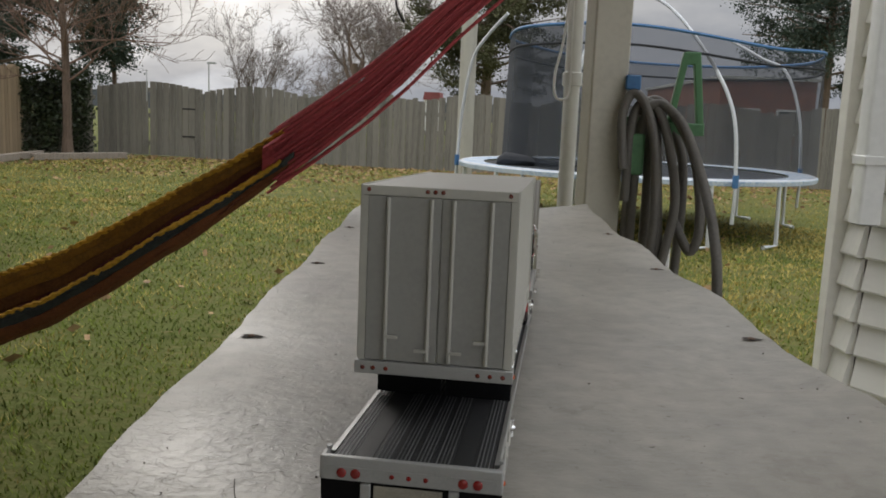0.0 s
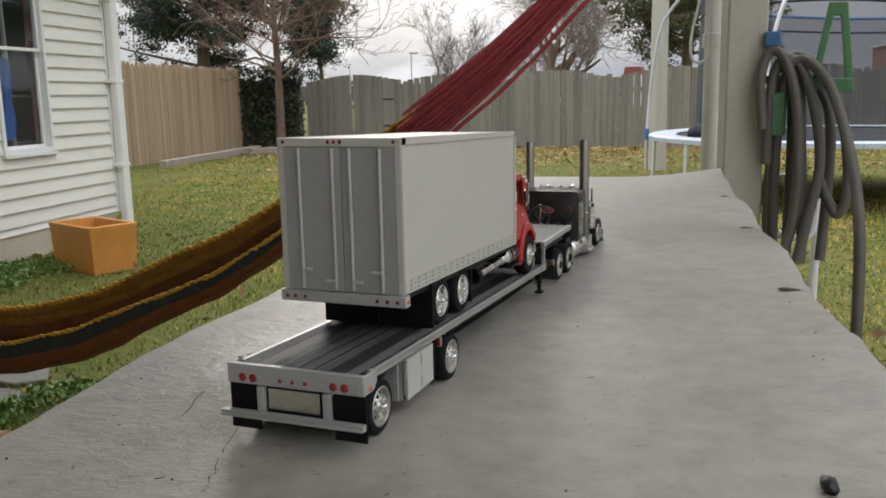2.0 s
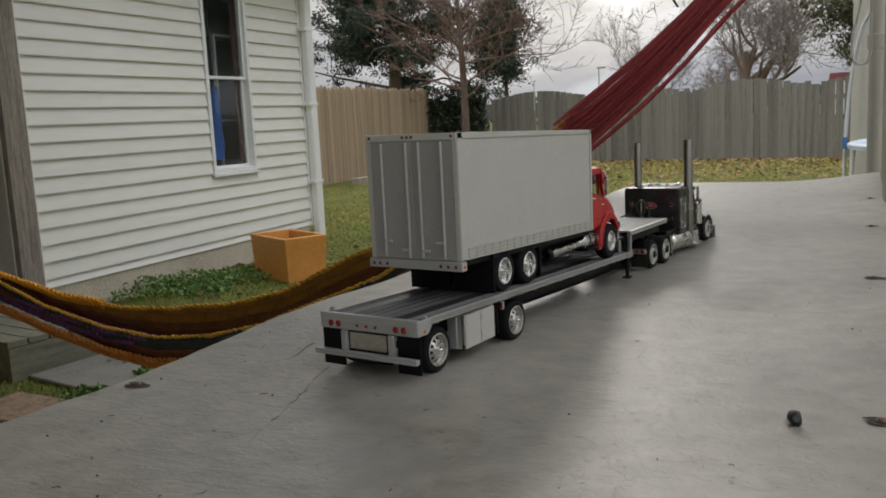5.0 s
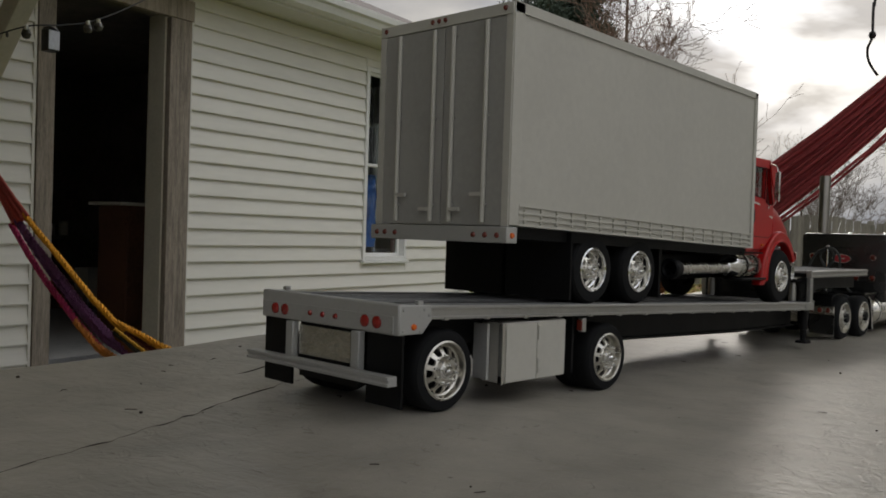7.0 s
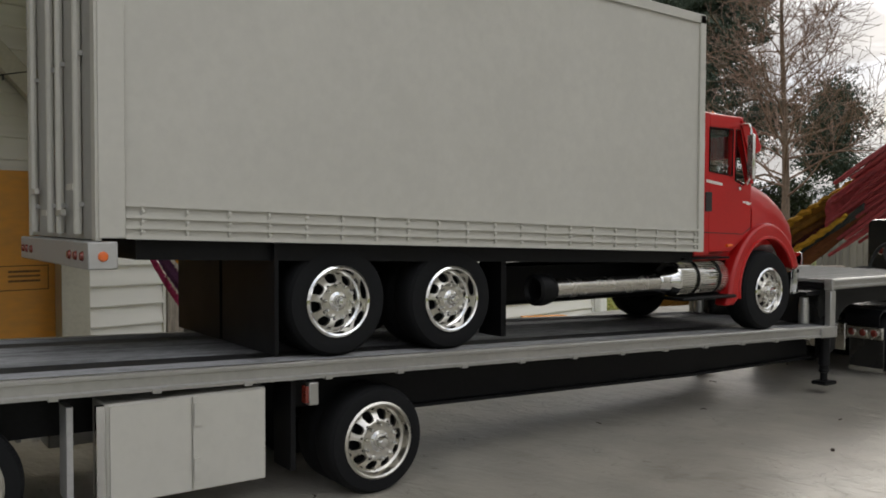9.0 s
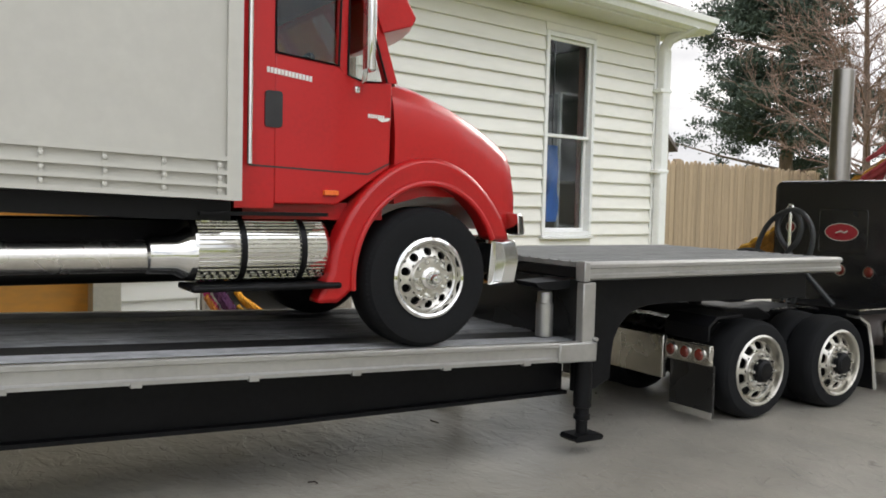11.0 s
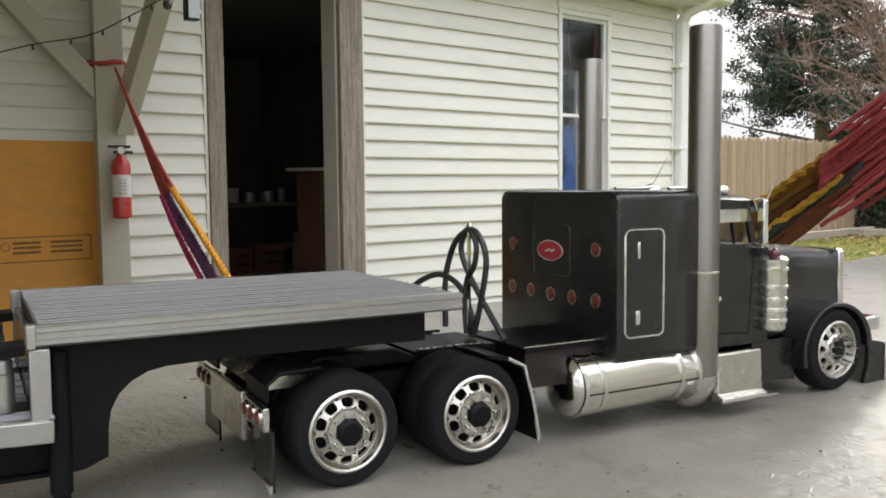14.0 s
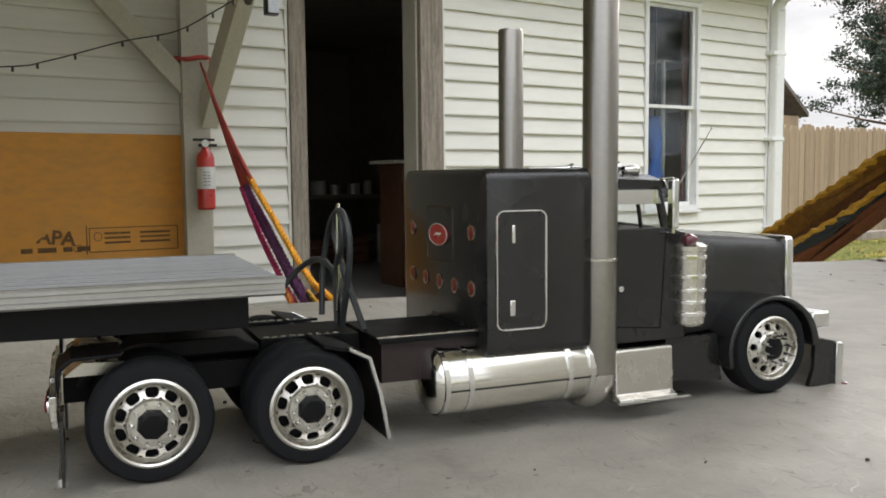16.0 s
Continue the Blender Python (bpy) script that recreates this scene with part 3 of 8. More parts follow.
for s_, r_, h_, mt in ((-2.02, 0.045, 0.10, tin_m), (-1.90, 0.035, 0.07, jar_m), (-1.70, 0.075, 0.13, jar_m), (-1.52, 0.05, 0.09, tin_m), (-1.33, 0.06, 0.10, tin_m), (-1.18, 0.04, 0.13, jar_m)):
    can = thing("shop_tin", "small dusty tin standing on the workshop counter", "tin", WEST @ pose(-2.95, s_, -0.055), group="tins on the workshop counter")
    part("can", lathe(B(), [(0, 0), (r_, 0), (r_, h_ * 0.86), (r_ * 0.94, h_ * 0.88), (0, h_ * 0.88)], 20, (0, 0, 0), "z"), mt, can)
    part("lid", lathe(B(), [(r_ * 1.02, h_ * 0.881), (r_ * 1.02, h_), (r_ * 0.9, h_), (0, h_ * 0.96)], 20, (0, 0, 0), "z"), tin_m, can)
for s0, s1, h_ in ((-1.95, -1.62, 0.24), (-1.60, -1.30, 0.26)):
    cr_ = thing("crate", "brown slatted crate on the workshop floor", "crate", WEST @ pose(-2.72, 0, D_LO), group="crates under the counter")
    for k in range(3):
        part("slat", box(B(), 0.0, 0.012, s0, s1, 0.01 + k * h_ / 3, 0.01 + (k + 0.82) * h_ / 3), brown_cab, cr_, bevel=0.002)
    for s_ in (s0, s1 - 0.02):
        part("end_board", box(B(), -0.26, -0.001, s_, s_ + 0.02, 0.0, h_), brown_cab, cr_)
    part("base_board", box(B(), -0.26, -0.001, s0 + 0.021, s1 - 0.021, 0.0, 0.012), brown_cab, cr_)
bx = thing("carton", "white cardboard carton on the workshop floor", "box", WEST)
white_card = mat("white_card", (0.72, 0.72, 0.70), 0.8, vary=0.1, scale=6, fine=40)
part("carton_body", box(B(), -2.70, -2.50, -1.22, -0.97, D_LO, -0.34), white_card, bx, bevel=0.004)
for x0, x1 in ((-2.70, -2.602), (-2.598, -2.50)):
    part("carton_flap", box(B(), x0, x1, -1.22, -0.97, -0.339, -0.334), white_card, bx)

# landing step
landing = thing("landing_step", "low mossy timber landing before the doorway", "step", pose(0, 0, 0))
for k in range(7):
    y0 = 1.595 + k * 0.106
    part("board", box(B(), -4.52, -3.42, y0, y0 + 0.098, -0.76, -0.73), deck_wood, landing, bevel=0.003)
part("riser", box(B(), -3.448, -3.424, 1.600, 2.327, GROUND - 0.02, -0.762), deck_wood, landing, bevel=0.003)
part("side_board", box(B(), -4.50, -3.45, 2.305, 2.327, GROUND - 0.02, -0.762), deck_wood, landing)
part("side_board", box(B(), -4.50, -3.45, 1.600, 1.622, GROUND - 0.02, -0.762), deck_wood, landing)

# concrete for the unseen slab that returns neutral bounce
slab_floor = mat("bounce_slab_concrete", (0.36, 0.35, 0.33), 0.85, vary=0.2, scale=3, fine=40, bump=0.001)
# porch post, braces and the roof it carries
porch = thing("porch_post", "painted porch post with two knee braces", "post", pose(-0.13, -0.065, 0), kind="structure")
part("post", box(B(), -4.09, -3.955, 0.985, 1.115, GROUND - 0.1, 1.42), post_paint, porch, bevel=0.004)
bm = B()
prism(bm, [(0.983, 0.50), (0.983, 0.64), (0.30, 1.36), (0.20, 1.36)], "x", -4.045, -3.96)
part("brace", bm, post_paint, porch, bevel=0.004)
bm = B()
prism(bm, [(0.075, 0.335), (0.075, 0.495), (0.640, 1.37), (0.735, 1.37)], "y", -0.045, 0.045)
part("brace", bm, post_paint, porch, bevel=0.004, m=pose(-4.02, 1.08, 0, 0, 0, 22.0))
part("beam", box(B(), -4.05, -3.955, -3.0, 1.2, 1.425, 1.56), post_paint, porch, bevel=0.004)
bm = B()
prism(bm, [(-3.953, 1.0), (0.62, 1.895), (0.62, 1.995), (-3.953, 1.09)], "z", 1.425, 1.56)
part("beam", bm, post_paint, porch, bevel=0.004)
part("porch_roof", prism(B(), [(-4.30, -6.0), (0.1, -6.0), (0.3, -2.6), (1.05, -2.6), (0.62, 2.13), (-4.30, 1.72)], "z", 1.565, 1.62), post_paint, porch)
for k in range(9):
    part("rafter", box(B(), -4.0 + 0.6 * k, -3.955 + 0.6 * k, -2.5, 1.0 + 0.11 * k, 1.47, 1.563), post_paint, porch)

# unseen slab, added so chrome and bounce turn neutral instead of lawn green
part("patio", box(B(), 0.40, 7.0, -6.0, 2.30, GROUND - 0.1, GROUND + 0.03), slab_floor, porch)
# out of view; added to cut south light on the trailer tail and near bench
wall_s = thing("unseen_wall_south", "unseen cream wall added behind the bench to block light from the south", "wall", pose(0, -2.5, 0), kind="structure")
part("siding", box(B(), -4.6, 0.25, -0.12, 0.0, GROUND - 0.1, 1.56), vinyl, wall_s)

# sheathing board closing the porch side
board = thing("sheathing_board", "orange sheathing panel stamped in black, fixed to the wall", "panel", WEST)
part("panel", box(B(), 0.014, 0.03, -6.2, -3.72, GROUND - 0.05, 0.31), osb, board, bevel=0.002)
ink = mat("faded_ink", (0.10, 0.055, 0.022), 0.8, vary=0.5, scale=30, fine=120, color2=(0.24, 0.12, 0.035))


def lettering(text, size, m, material, parent, name="writing", depth=0.0003):
    cu = bpy.data.curves.new(name, "FONT")
    cu.body, cu.size, cu.extrude, cu.offset = text, size, depth, size * 0.03
    tmp = bpy.data.objects.new(name, cu)
    me = bpy.data.meshes.new_from_object(tmp)
    bpy.data.objects.remove(tmp)
    me.materials.clear()
    me.materials.append(material)
    ob = new(name, me)
    ob.parent = parent
    ob.matrix_basis = m
    return ob


FACE_X = Matrix(((0, 0, 1, 0), (1, 0, 0, 0), (0, 1, 0, 0), (0, 0, 0, 1)))
lettering("APA", 0.088, Matrix.Translation((0.0308, -4.472, -0.196)) @ FACE_X @ Matrix(((1, 0.25, 0, 0), (0, 1, 0, 0), (0, 0, 1, 0), (0, 0, 0, 1))), ink, board)
for s0, s1, z0, z1 in ((-4.245, -3.825, -0.141, -0.136), (-4.245, -3.825, -0.255, -0.250), (-4.245, -4.240, -0.250, -0.141), (-3.830, -3.825, -0.250, -0.141)):
    part("stamp_bar", box(B(), 0.0305, 0.0312, s0, s1, z0, z1), ink, board)
for z in (-0.170, -0.192, -0.215):
    part("stamp_bar", box(B(), 0.0305, 0.0312, -4.175, -4.055, z, z + 0.010), ink, board)
    part("stamp_bar", box(B(), 0.0305, 0.0312, -4.010, -3.865, z, z + 0.010), ink, board)
for s0, s1 in ((-4.55, -4.50), (-4.48, -4.40), (-4.37, -4.33), (-4.31, -4.25)):
    part("stamp_bar", box(B(), 0.0305, 0.0312, s0 + 0.01, s1 + 0.01, -0.245, -0.222), ink, board)
part("stamp_bar", box(B(), 0.0305, 0.0312, -4.258, -4.252, -0.262, -0.128), ink, board)
for cs, cz, rs, rz in ((-4.205, -0.180, 0.018, 0.020), (-4.292, -0.232, 0.022, 0.016)):
    stamp = B()
    tube(stamp, [(0.0308, cs + rs * math.cos(a), cz + rz * math.sin(a)) for a in np.linspace(0, 2 * math.pi, 16, endpoint=False)], 0.002, 4, closed=True)
    part("stamp_ring", stamp, ink, board)

# fire extinguisher on the post
ext = thing("fire_extinguisher", "small red fire extinguisher hung on the porch post", "extinguisher", pose(-4.03, 1.012, -0.057))
red_paint = mat("red_enamel", (0.50, 0.025, 0.02), 0.3, vary=0.12, scale=30, fine=200, coat=0.5)
part("cylinder", lathe(B(), [(0, 0), (0.036, 0.0), (0.0425, 0.008), (0.0425, 0.245), (0.036, 0.27), (0.02, 0.285), (0.016, 0.30), (0, 0.30)], 24, (0, 0, 0), "z"), red_paint, ext)
part("label_band", lathe(B(), [(0.0432, 0.10), (0.0432, 0.205)], 24, (0, 0, 0), "z"), mat("label_white", (0.7, 0.7, 0.68), 0.6, vary=0.1, scale=40, fine=200), ext, "white paper label")
bm = B()
for z in (0.118, 0.135, 0.15, 0.165, 0.18):
    for a in (-0.4, 0.05):
        tube(bm, [(0.0436 * math.cos(a + t), 0.0436 * math.sin(a + t), z) for t in np.linspace(0, 0.3, 5)], 0.0022, 4)
part("print_bars", bm, ink, ext)
bm = B()
box(bm, -0.012, 0.012, -0.03, 0.055, 0.302, 0.316)
box(bm, -0.010, 0.010, -0.055, 0.045, 0.33, 0.342)
tube(bm, [(0, 0, 0.298), (0, 0, 0.336)], 0.014, 10)
part("valve_handle", bm, black_plastic, ext, bevel=0.002)
part("gauge", lathe(B(), [(0, 0.012), (0.016, 0.012), (0.018, 0.0)], 16, (0.012, 0.0, 0.318), "x"), white_trim, ext)
part("bracket", box(B(), -0.065, -0.042, -0.02, 0.02, 0.03, 0.29), steel, ext)

# light string on the porch, with a lantern and larger lamps over the doorway
bulb_m = mat("dark_bulb", (0.08, 0.075, 0.07), 0.2, vary=0.2, scale=50, fine=200)
string = thing("light_string", "dark string of small bulbs with a lantern hung across the porch", "string lights", WEST)
hung = rounded_line([(0.30, -5.4, 0.50), (0.30, -4.62, 0.564), (0.30, -4.43, 0.602), (0.35, -4.13, 0.700), (0.45, -3.92, 0.748), (0.60, -3.78, 0.830), (0.78, -3.70, 0.880), (0.80, -3.55, 0.915), (0.80, -3.40, 0.968), (0.80, -3.177, 1.10), (0.80, -2.90, 1.30), (0.80, -2.75, 1.45)], 80)
bm = B()
tube(bm, hung, 0.0032, 5)
part("cord", bm, black_plastic, string)
for p in hung[4:46:5]:
    part("bulb", lathe(B(), [(0, -0.026), (0.005, -0.022), (0.006, -0.012), (0.004, -0.003), (0, 0)], 8, tuple(p), "z"), bulb_m, string)
lant = part("lantern", prism(B(), rounded(0.774, 0.826, -3.638, -3.582, 0.008, 3), "z", 0.790, 0.880), black_plastic, string, "small black lantern", bevel=0.003)
part("lantern_cap", lathe(B(), [(0.034, 0.881), (0.030, 0.887), (0.008, 0.896), (0, 0.900)], 12, (0.80, -3.61, 0), "z"), black_plastic, lant)
part("lantern_edge", box(B(), 0.8265, 0.830, -3.634, -3.586, 0.796, 0.874), steel, lant)
for x, s_, z in ((0.78, -3.705, 0.876), (0.80, -3.385, 0.972), (0.80, -3.435, 0.952)):
    bl = part("lamp", lathe(B(), [(0, -0.052), (0.014, -0.046), (0.020, -0.030), (0.015, -0.012), (0.009, -0.004), (0.009, 0.0), (0, 0.001)], 14, (x, s_, z), "z"), bulb_m, string)
    part("lamp_clip", box(B(), x + 0.005, x + 0.019, s_ - 0.014, s_ - 0.002, z - 0.014, z + 0.004), white_trim, bl, bevel=0.002)

# ---------------------------------------------------------------- model surfaces
alu = mat("brushed_alloy", (0.46, 0.455, 0.44), 0.36, 0.8, vary=0.08, scale=40, fine=500, rvary=0.12)
deck_m = mat("worn_deck", (0.036, 0.036, 0.037), 0.55, 0.0, vary=0.35, scale=70, fine=600, bump=0.00008, stretch=(6, 0.5, 1), spec=0.35)
deck_grey = mat("grey_deck", (0.19, 0.19, 0.185), 0.45, 0.3, vary=0.2, scale=60, fine=500, stretch=(6, 0.5, 1))
rib_m = mat("bright_rib", (0.20, 0.202, 0.206), 0.45, 0.6, vary=0.4, scale=90, fine=700, stretch=(1, 0.3, 1))
silver = mat("silver_plastic", (0.45, 0.45, 0.44), 0.4, 0.35, vary=0.08, scale=80, fine=900)
body_grey = mat("pale_grey_body", (0.52, 0.508, 0.46), 0.42, vary=0.05, scale=30, fine=300, bump=0.00003, bump_scale=500)
door_grey = mat("rear_door_grey", (0.36, 0.355, 0.335), 0.45, 0.1, vary=0.07, scale=40, fine=400)
black = mat("black_frame", (0.006, 0.0062, 0.007), 0.45, vary=0.3, scale=80, fine=600, spec=0.16)
gloss_black = mat("dusty_black_paint", (0.012, 0.012, 0.012), 0.26, vary=0.35, scale=45, fine=800, coat=0.22, rvary=0.1)
rubber = mat("tyre_rubber", (0.0065, 0.007, 0.008), 0.8, vary=0.25, scale=120, fine=1500, bump=0.00006, bump_scale=900, spec=0.25)
chrome = mat("chrome", (0.79, 0.79, 0.78), 0.10, 1.0, vary=0.04, scale=120, fine=900, rvary=0.06)
bright = mat("bright_metal", (0.62, 0.60, 0.56), 0.26, 1.0, vary=0.08, scale=160, fine=900, rvary=0.08)
polished = mat("polished_tank", (0.74, 0.72, 0.66), 0.15, 1.0, vary=0.06, scale=160, fine=900, rvary=0.06, bump=0.00006, bump_scale=420, stretch=(1, 0.15, 1))
wheel_alloy = mat("polished_wheel_alloy", (0.62, 0.60, 0.55), 0.30, 1.0, vary=0.16, scale=200, fine=1200, rvary=0.1)
stack_m = mat("satin_steel", (0.30, 0.285, 0.26), 0.30, 1.0, vary=0.06, scale=60, fine=600, rvary=0.05)
cab_red = mat("red_car_paint", (0.44, 0.010, 0.011), 0.32, vary=0.10, scale=50, fine=900, coat=0.22, spec=0.35, rvary=0.05)
lens_red = mat("red_lens", (0.26, 0.012, 0.01), 0.15, vary=0.2, scale=300, fine=1500, coat=0.6)
lens_dark = mat("dark_red_lens", (0.15, 0.024, 0.016), 0.2, vary=0.2, scale=300, fine=1500, coat=0.5)
lens_amber = mat("amber_lens", (0.75, 0.14, 0.02), 0.2, vary=0.15, scale=300, fine=1500, coat=0.5)
cream_plate = mat("cream_plate", (0.52, 0.50, 0.44), 0.5, vary=0.06, scale=60, fine=500)
foil_plate = mat("crinkled_foil", (0.62, 0.60, 0.54), 0.22, 0.9, vary=0.15, scale=150, fine=700, bump=0.0004, bump_scale=260)
seat_m = mat("dark_trim", (0.03, 0.028, 0.027), 0.8, vary=0.3, scale=90, fine=700)
white_ink = mat("white_print", (0.75, 0.74, 0.70), 0.5, vary=0.08, scale=300, fine=1500)
hose_black = mat("black_hose", (0.03, 0.033, 0.034), 0.45, vary=0.25, scale=200, fine=1500)
tint_glass = glass("clear_plastic", (0.88, 0.9, 0.9))
plum = mat("plum_lens", (0.13, 0.03, 0.045), 0.2, vary=0.1, scale=300, fine=1500, coat=0.4)
maroon = mat("maroon_oval", (0.36, 0.018, 0.03), 0.3, vary=0.1, scale=300, fine=1500, coat=0.4)


def disc_with_holes(bm, r_in, r0, r1, r_out, h_in, h0, h1, h_out, holes=10, fill=0.72, square=3.0, lip=0.0009):
    """A pressed wheel centre: hub plate, then a ring cut by rounded openings with turned-in lips."""
    n = 16
    edge = []
    for j in range(n):
        a = 2 * math.pi * (j + 0.5) / n
        c, s_ = math.cos(a), math.sin(a)
        k = 1 / max(abs(c), abs(s_))
        q = (abs(c) ** square + abs(s_) ** square) ** (-1 / square)
        edge.append(((c * k, s_ * k), (c * q, s_ * q)))

    def at(k, u, v, drop=0.0):
        a = 2 * math.pi * (k + 0.5 * u) / holes
        r = r0 + (r1 - r0) * (v + 1) / 2
        return (h0 + (h1 - h0) * (v + 1) / 2 - drop, r * math.cos(a), r * math.sin(a))

    for k in range(holes):
        out_ = [bm.verts.new(at(k, *e[0])) for e in edge]
        inn_ = [bm.verts.new(at(k, e[1][0] * fill, e[1][1] * 0.88)) for e in edge]
        deep_ = [bm.verts.new(at(k, e[1][0] * fill * 0.93, e[1][1] * 0.82, lip)) for e in edge]
        for A, C in ((out_, inn_), (inn_, deep_)):
            for j in range(n):
                bm.faces.new((A[j], A[(j + 1) % n], C[(j + 1) % n], C[j]))
    lathe(bm, [(r_in, h_in), (r0 * 0.90, h_in - 0.0001), (r0 * 0.97, h0 + 0.0003), (r0 * 1.004, h0)], 60, (0, 0, 0), "x")
    lathe(bm, [(r1 * 0.998, h1), (r_out, h_out)], 60, (0, 0, 0), "x")
    return bm


def wheel(parent, x, y, z, r, side, kind, width=0.0115):
    """One road wheel; its outer face looks along side. Parts: tyre, rim, drum, hub, lug nuts."""
    w = thing("wheel", "", "")
    w.parent = parent
    w.matrix_basis = pose(x, y, z, 0, 0, 0 if side > 0 else 180) @ pose(0, 0, 0, (y * 7919) % 36, 0, 0)
    for k in ("label", "category"):
        if k in w:
            del w[k]
    ri = r * {"deep": 0.69, "dual": 0.68, "twin": 0.61, "front": 0.545, "spike": 0.665}[kind]
    prof = [(ri, -width), (ri + 0.001, -width - 0.0004), (r * 0.86, -width - 0.0006), (r * 0.955, -width + 0.0006), (r, -width + 0.0022), (r, -0.0026), (r * 0.985, -0.0014),
            (r * 0.955, -0.0006), (r * 0.93, 0.0000), (r * 0.92, 0.0002), (r * 0.82, 0.0005), (r * 0.72, 0.0004), (ri + 0.0006, 0.0002), (ri, -0.0006)]
    tyre = part("tyre", lathe(B(), prof, 56, (0, 0, 0), "x"), rubber, w)
    bm = B()
    for k in range(84):
        a = 2 * math.pi * k / 84
        c, s = math.cos(a), math.sin(a)
        t = Vector((0, -s, c))
        for q0, q1, h0, h1 in ((0.925, 0.975, -0.0002, -0.0011),):
            p0, p1 = Vector((h0 + 0.0001, r * q0 * c, r * q0 * s)), Vector((h1 + 0.0003, r * q1 * c, r * q1 * s))
            d = 0.00022
            bm.faces.new([bm.verts.new(p0 - t * d), bm.verts.new(p0 + t * d), bm.verts.new(p1 + t * d), bm.verts.new(p1 - t * d)])
    part("tread_block", bm, rubber, tyre)
    deep = {"deep": -0.0018, "dual": -0.0017, "twin": -0.0030, "front": -0.0012, "spike": -0.0012}[kind]
    rimp = [(ri + 0.0005, 0.0006), (ri - 0.0001, 0.0010), (ri - 0.0006, 0.0007), (ri - 0.0009, -0.0003), (ri - 0.0011, deep), (ri - 0.0019, deep - 0.0006)]
    rim = part("rim", lathe(B(), rimp, 56, (0, 0, 0), "x"), chrome if kind in ("front", "twin") else wheel_alloy, w)
    rd = ri - 0.0014
    bm = B()
    if kind == "deep":
        disc_with_holes(bm, rd * 0.30, rd * 0.68, rd * 0.970, rd, deep + 0.0026, deep + 0.0021, deep + 0.0004, deep, 10, 0.68, 3.6, 0.0006)
        lathe(bm, [(rd * 0.60, deep + 0.00255), (rd * 0.615, deep + 0.0029), (rd * 0.645, deep + 0.0029), (rd * 0.66, deep + 0.00245)], 48, (0, 0, 0), "x")
    elif kind in ("dual", "twin"):
        disc_with_holes(bm, rd * 0.30, rd * 0.60, rd * 0.965, rd, deep + 0.0026, deep + 0.0023, deep - 0.0004, deep - 0.0006, 10 if kind == "dual" else 8, 0.62, 3.2)
    else:
        disc_with_holes(bm, rd * 0.28, rd * 0.66, rd * 0.95, rd, deep + 0.0022, deep + 0.0014, deep + 0.0002, deep - 0.0002, 10, 0.52, 2.2)
    part("wheel_disc", bm, wheel_alloy, w)
    part("drum", lathe(B(), [(0, deep - 0.0022), (rd, deep - 0.0022), (rd, -width + 0.001), (0, -width + 0.001)], 24, (0, 0, 0), "x"), black, w)
    if kind == "spike":
        part("hub", lathe(B(), [(0, deep + 0.0030), (rd * 0.20, deep + 0.0030), (rd * 0.36, deep + 0.0027), (rd * 0.42, deep + 0.0024), (0, deep + 0.0012)], 24, (0, 0, 0), "x"), black, w, "matt black hub face")
    elif kind == "deep":
        part("hub", lathe(B(), [(0, deep + 0.0050), (rd * 0.30, deep + 0.0049), (rd * 0.39, deep + 0.0042), (rd * 0.42, deep + 0.003), (rd * 0.42, deep + 0.0012), (0, deep + 0.0012)], 8, (0, 0, 0), "x"), black, w, "matt black hub cap")
    else:
        part("hub", lathe(B(), [(0, deep + 0.0058), (rd * 0.13, deep + 0.0056), (rd * 0.21, deep + 0.0046), (rd * 0.23, deep + 0.0030), (rd * 0.33, deep + 0.0026), (rd * 0.36, deep + 0.0014), (0, deep + 0.0012)], 24, (0, 0, 0), "x"), chrome, w)
    nuts = 10
    for k in range(nuts):
        a = 2 * math.pi * (k + 0.5) / nuts
        q = rd * (0.53 if kind != "spike" else 0.54)
        o = (deep + (0.0028 if kind in ("deep", "dual", "twin") else 0.0016), q * math.cos(a), q * math.sin(a))
        if kind == "spike":
            p = [(0.00085, 0.0), (0.00100, 0.0009), (0.0007, 0.0024), (0.0, 0.0066)]
        else:
            p = [(0.0006, 0.0), (0.0006, 0.0010), (0.0004, 0.0015), (0.0, 0.0016)]
        part("lug_nut", lathe(B(), p, 8, o, "x"), chrome, w)
    if kind in ("deep", "dual", "twin"):
        inner = [(h_, v - width - 0.0008) for h_, v in prof]
        part("inner_tyre", lathe(B(), inner, 40, (0, 0, 0), "x"), rubber, w)
    return w


# ---------------------------------------------------------------- drop-deck trailer
trailer = thing("model_trailer", "scale model silver drop-deck trailer with ribbed dark deck", "model trailer")
SLOPE = math.degrees(math.atan2(0.0122, 0.375))
DECK = pose(0, 0, 0.0457, -SLOPE, 0, 0)


def deck_z(y):
    return 0.0457 - 0.0122 / 0.375 * y


bm = B()
box(bm, -0.0382, 0.0382, -0.002, 0.384, -0.0045, -0.0008)
part("deck_base", bm, black, trailer, m=DECK)
planks = [(-0.0378 + k * 0.00945, -0.0378 + k * 0.00945 + 0.0092) for k in range(8)]
for k, (a, b_) in enumerate(planks):
    p = part("deck_plank", box(B(), a, b_, -0.002, 0.3835, -0.0007, 0.0), deck_m, trailer, m=DECK)
    if k in (0, 2, 3, 4, 5, 7):
        for q in range(4):
            x = a + 0.0014 + q * 0.0019
            bm = B()
            prism(bm, [(x, 0.0), (x + 0.0007, 0.0), (x + 0.0005, 0.00045), (x + 0.0002, 0.00045)], "y", -0.001, 0.383)
            part("rib", bm, rib_m, p)
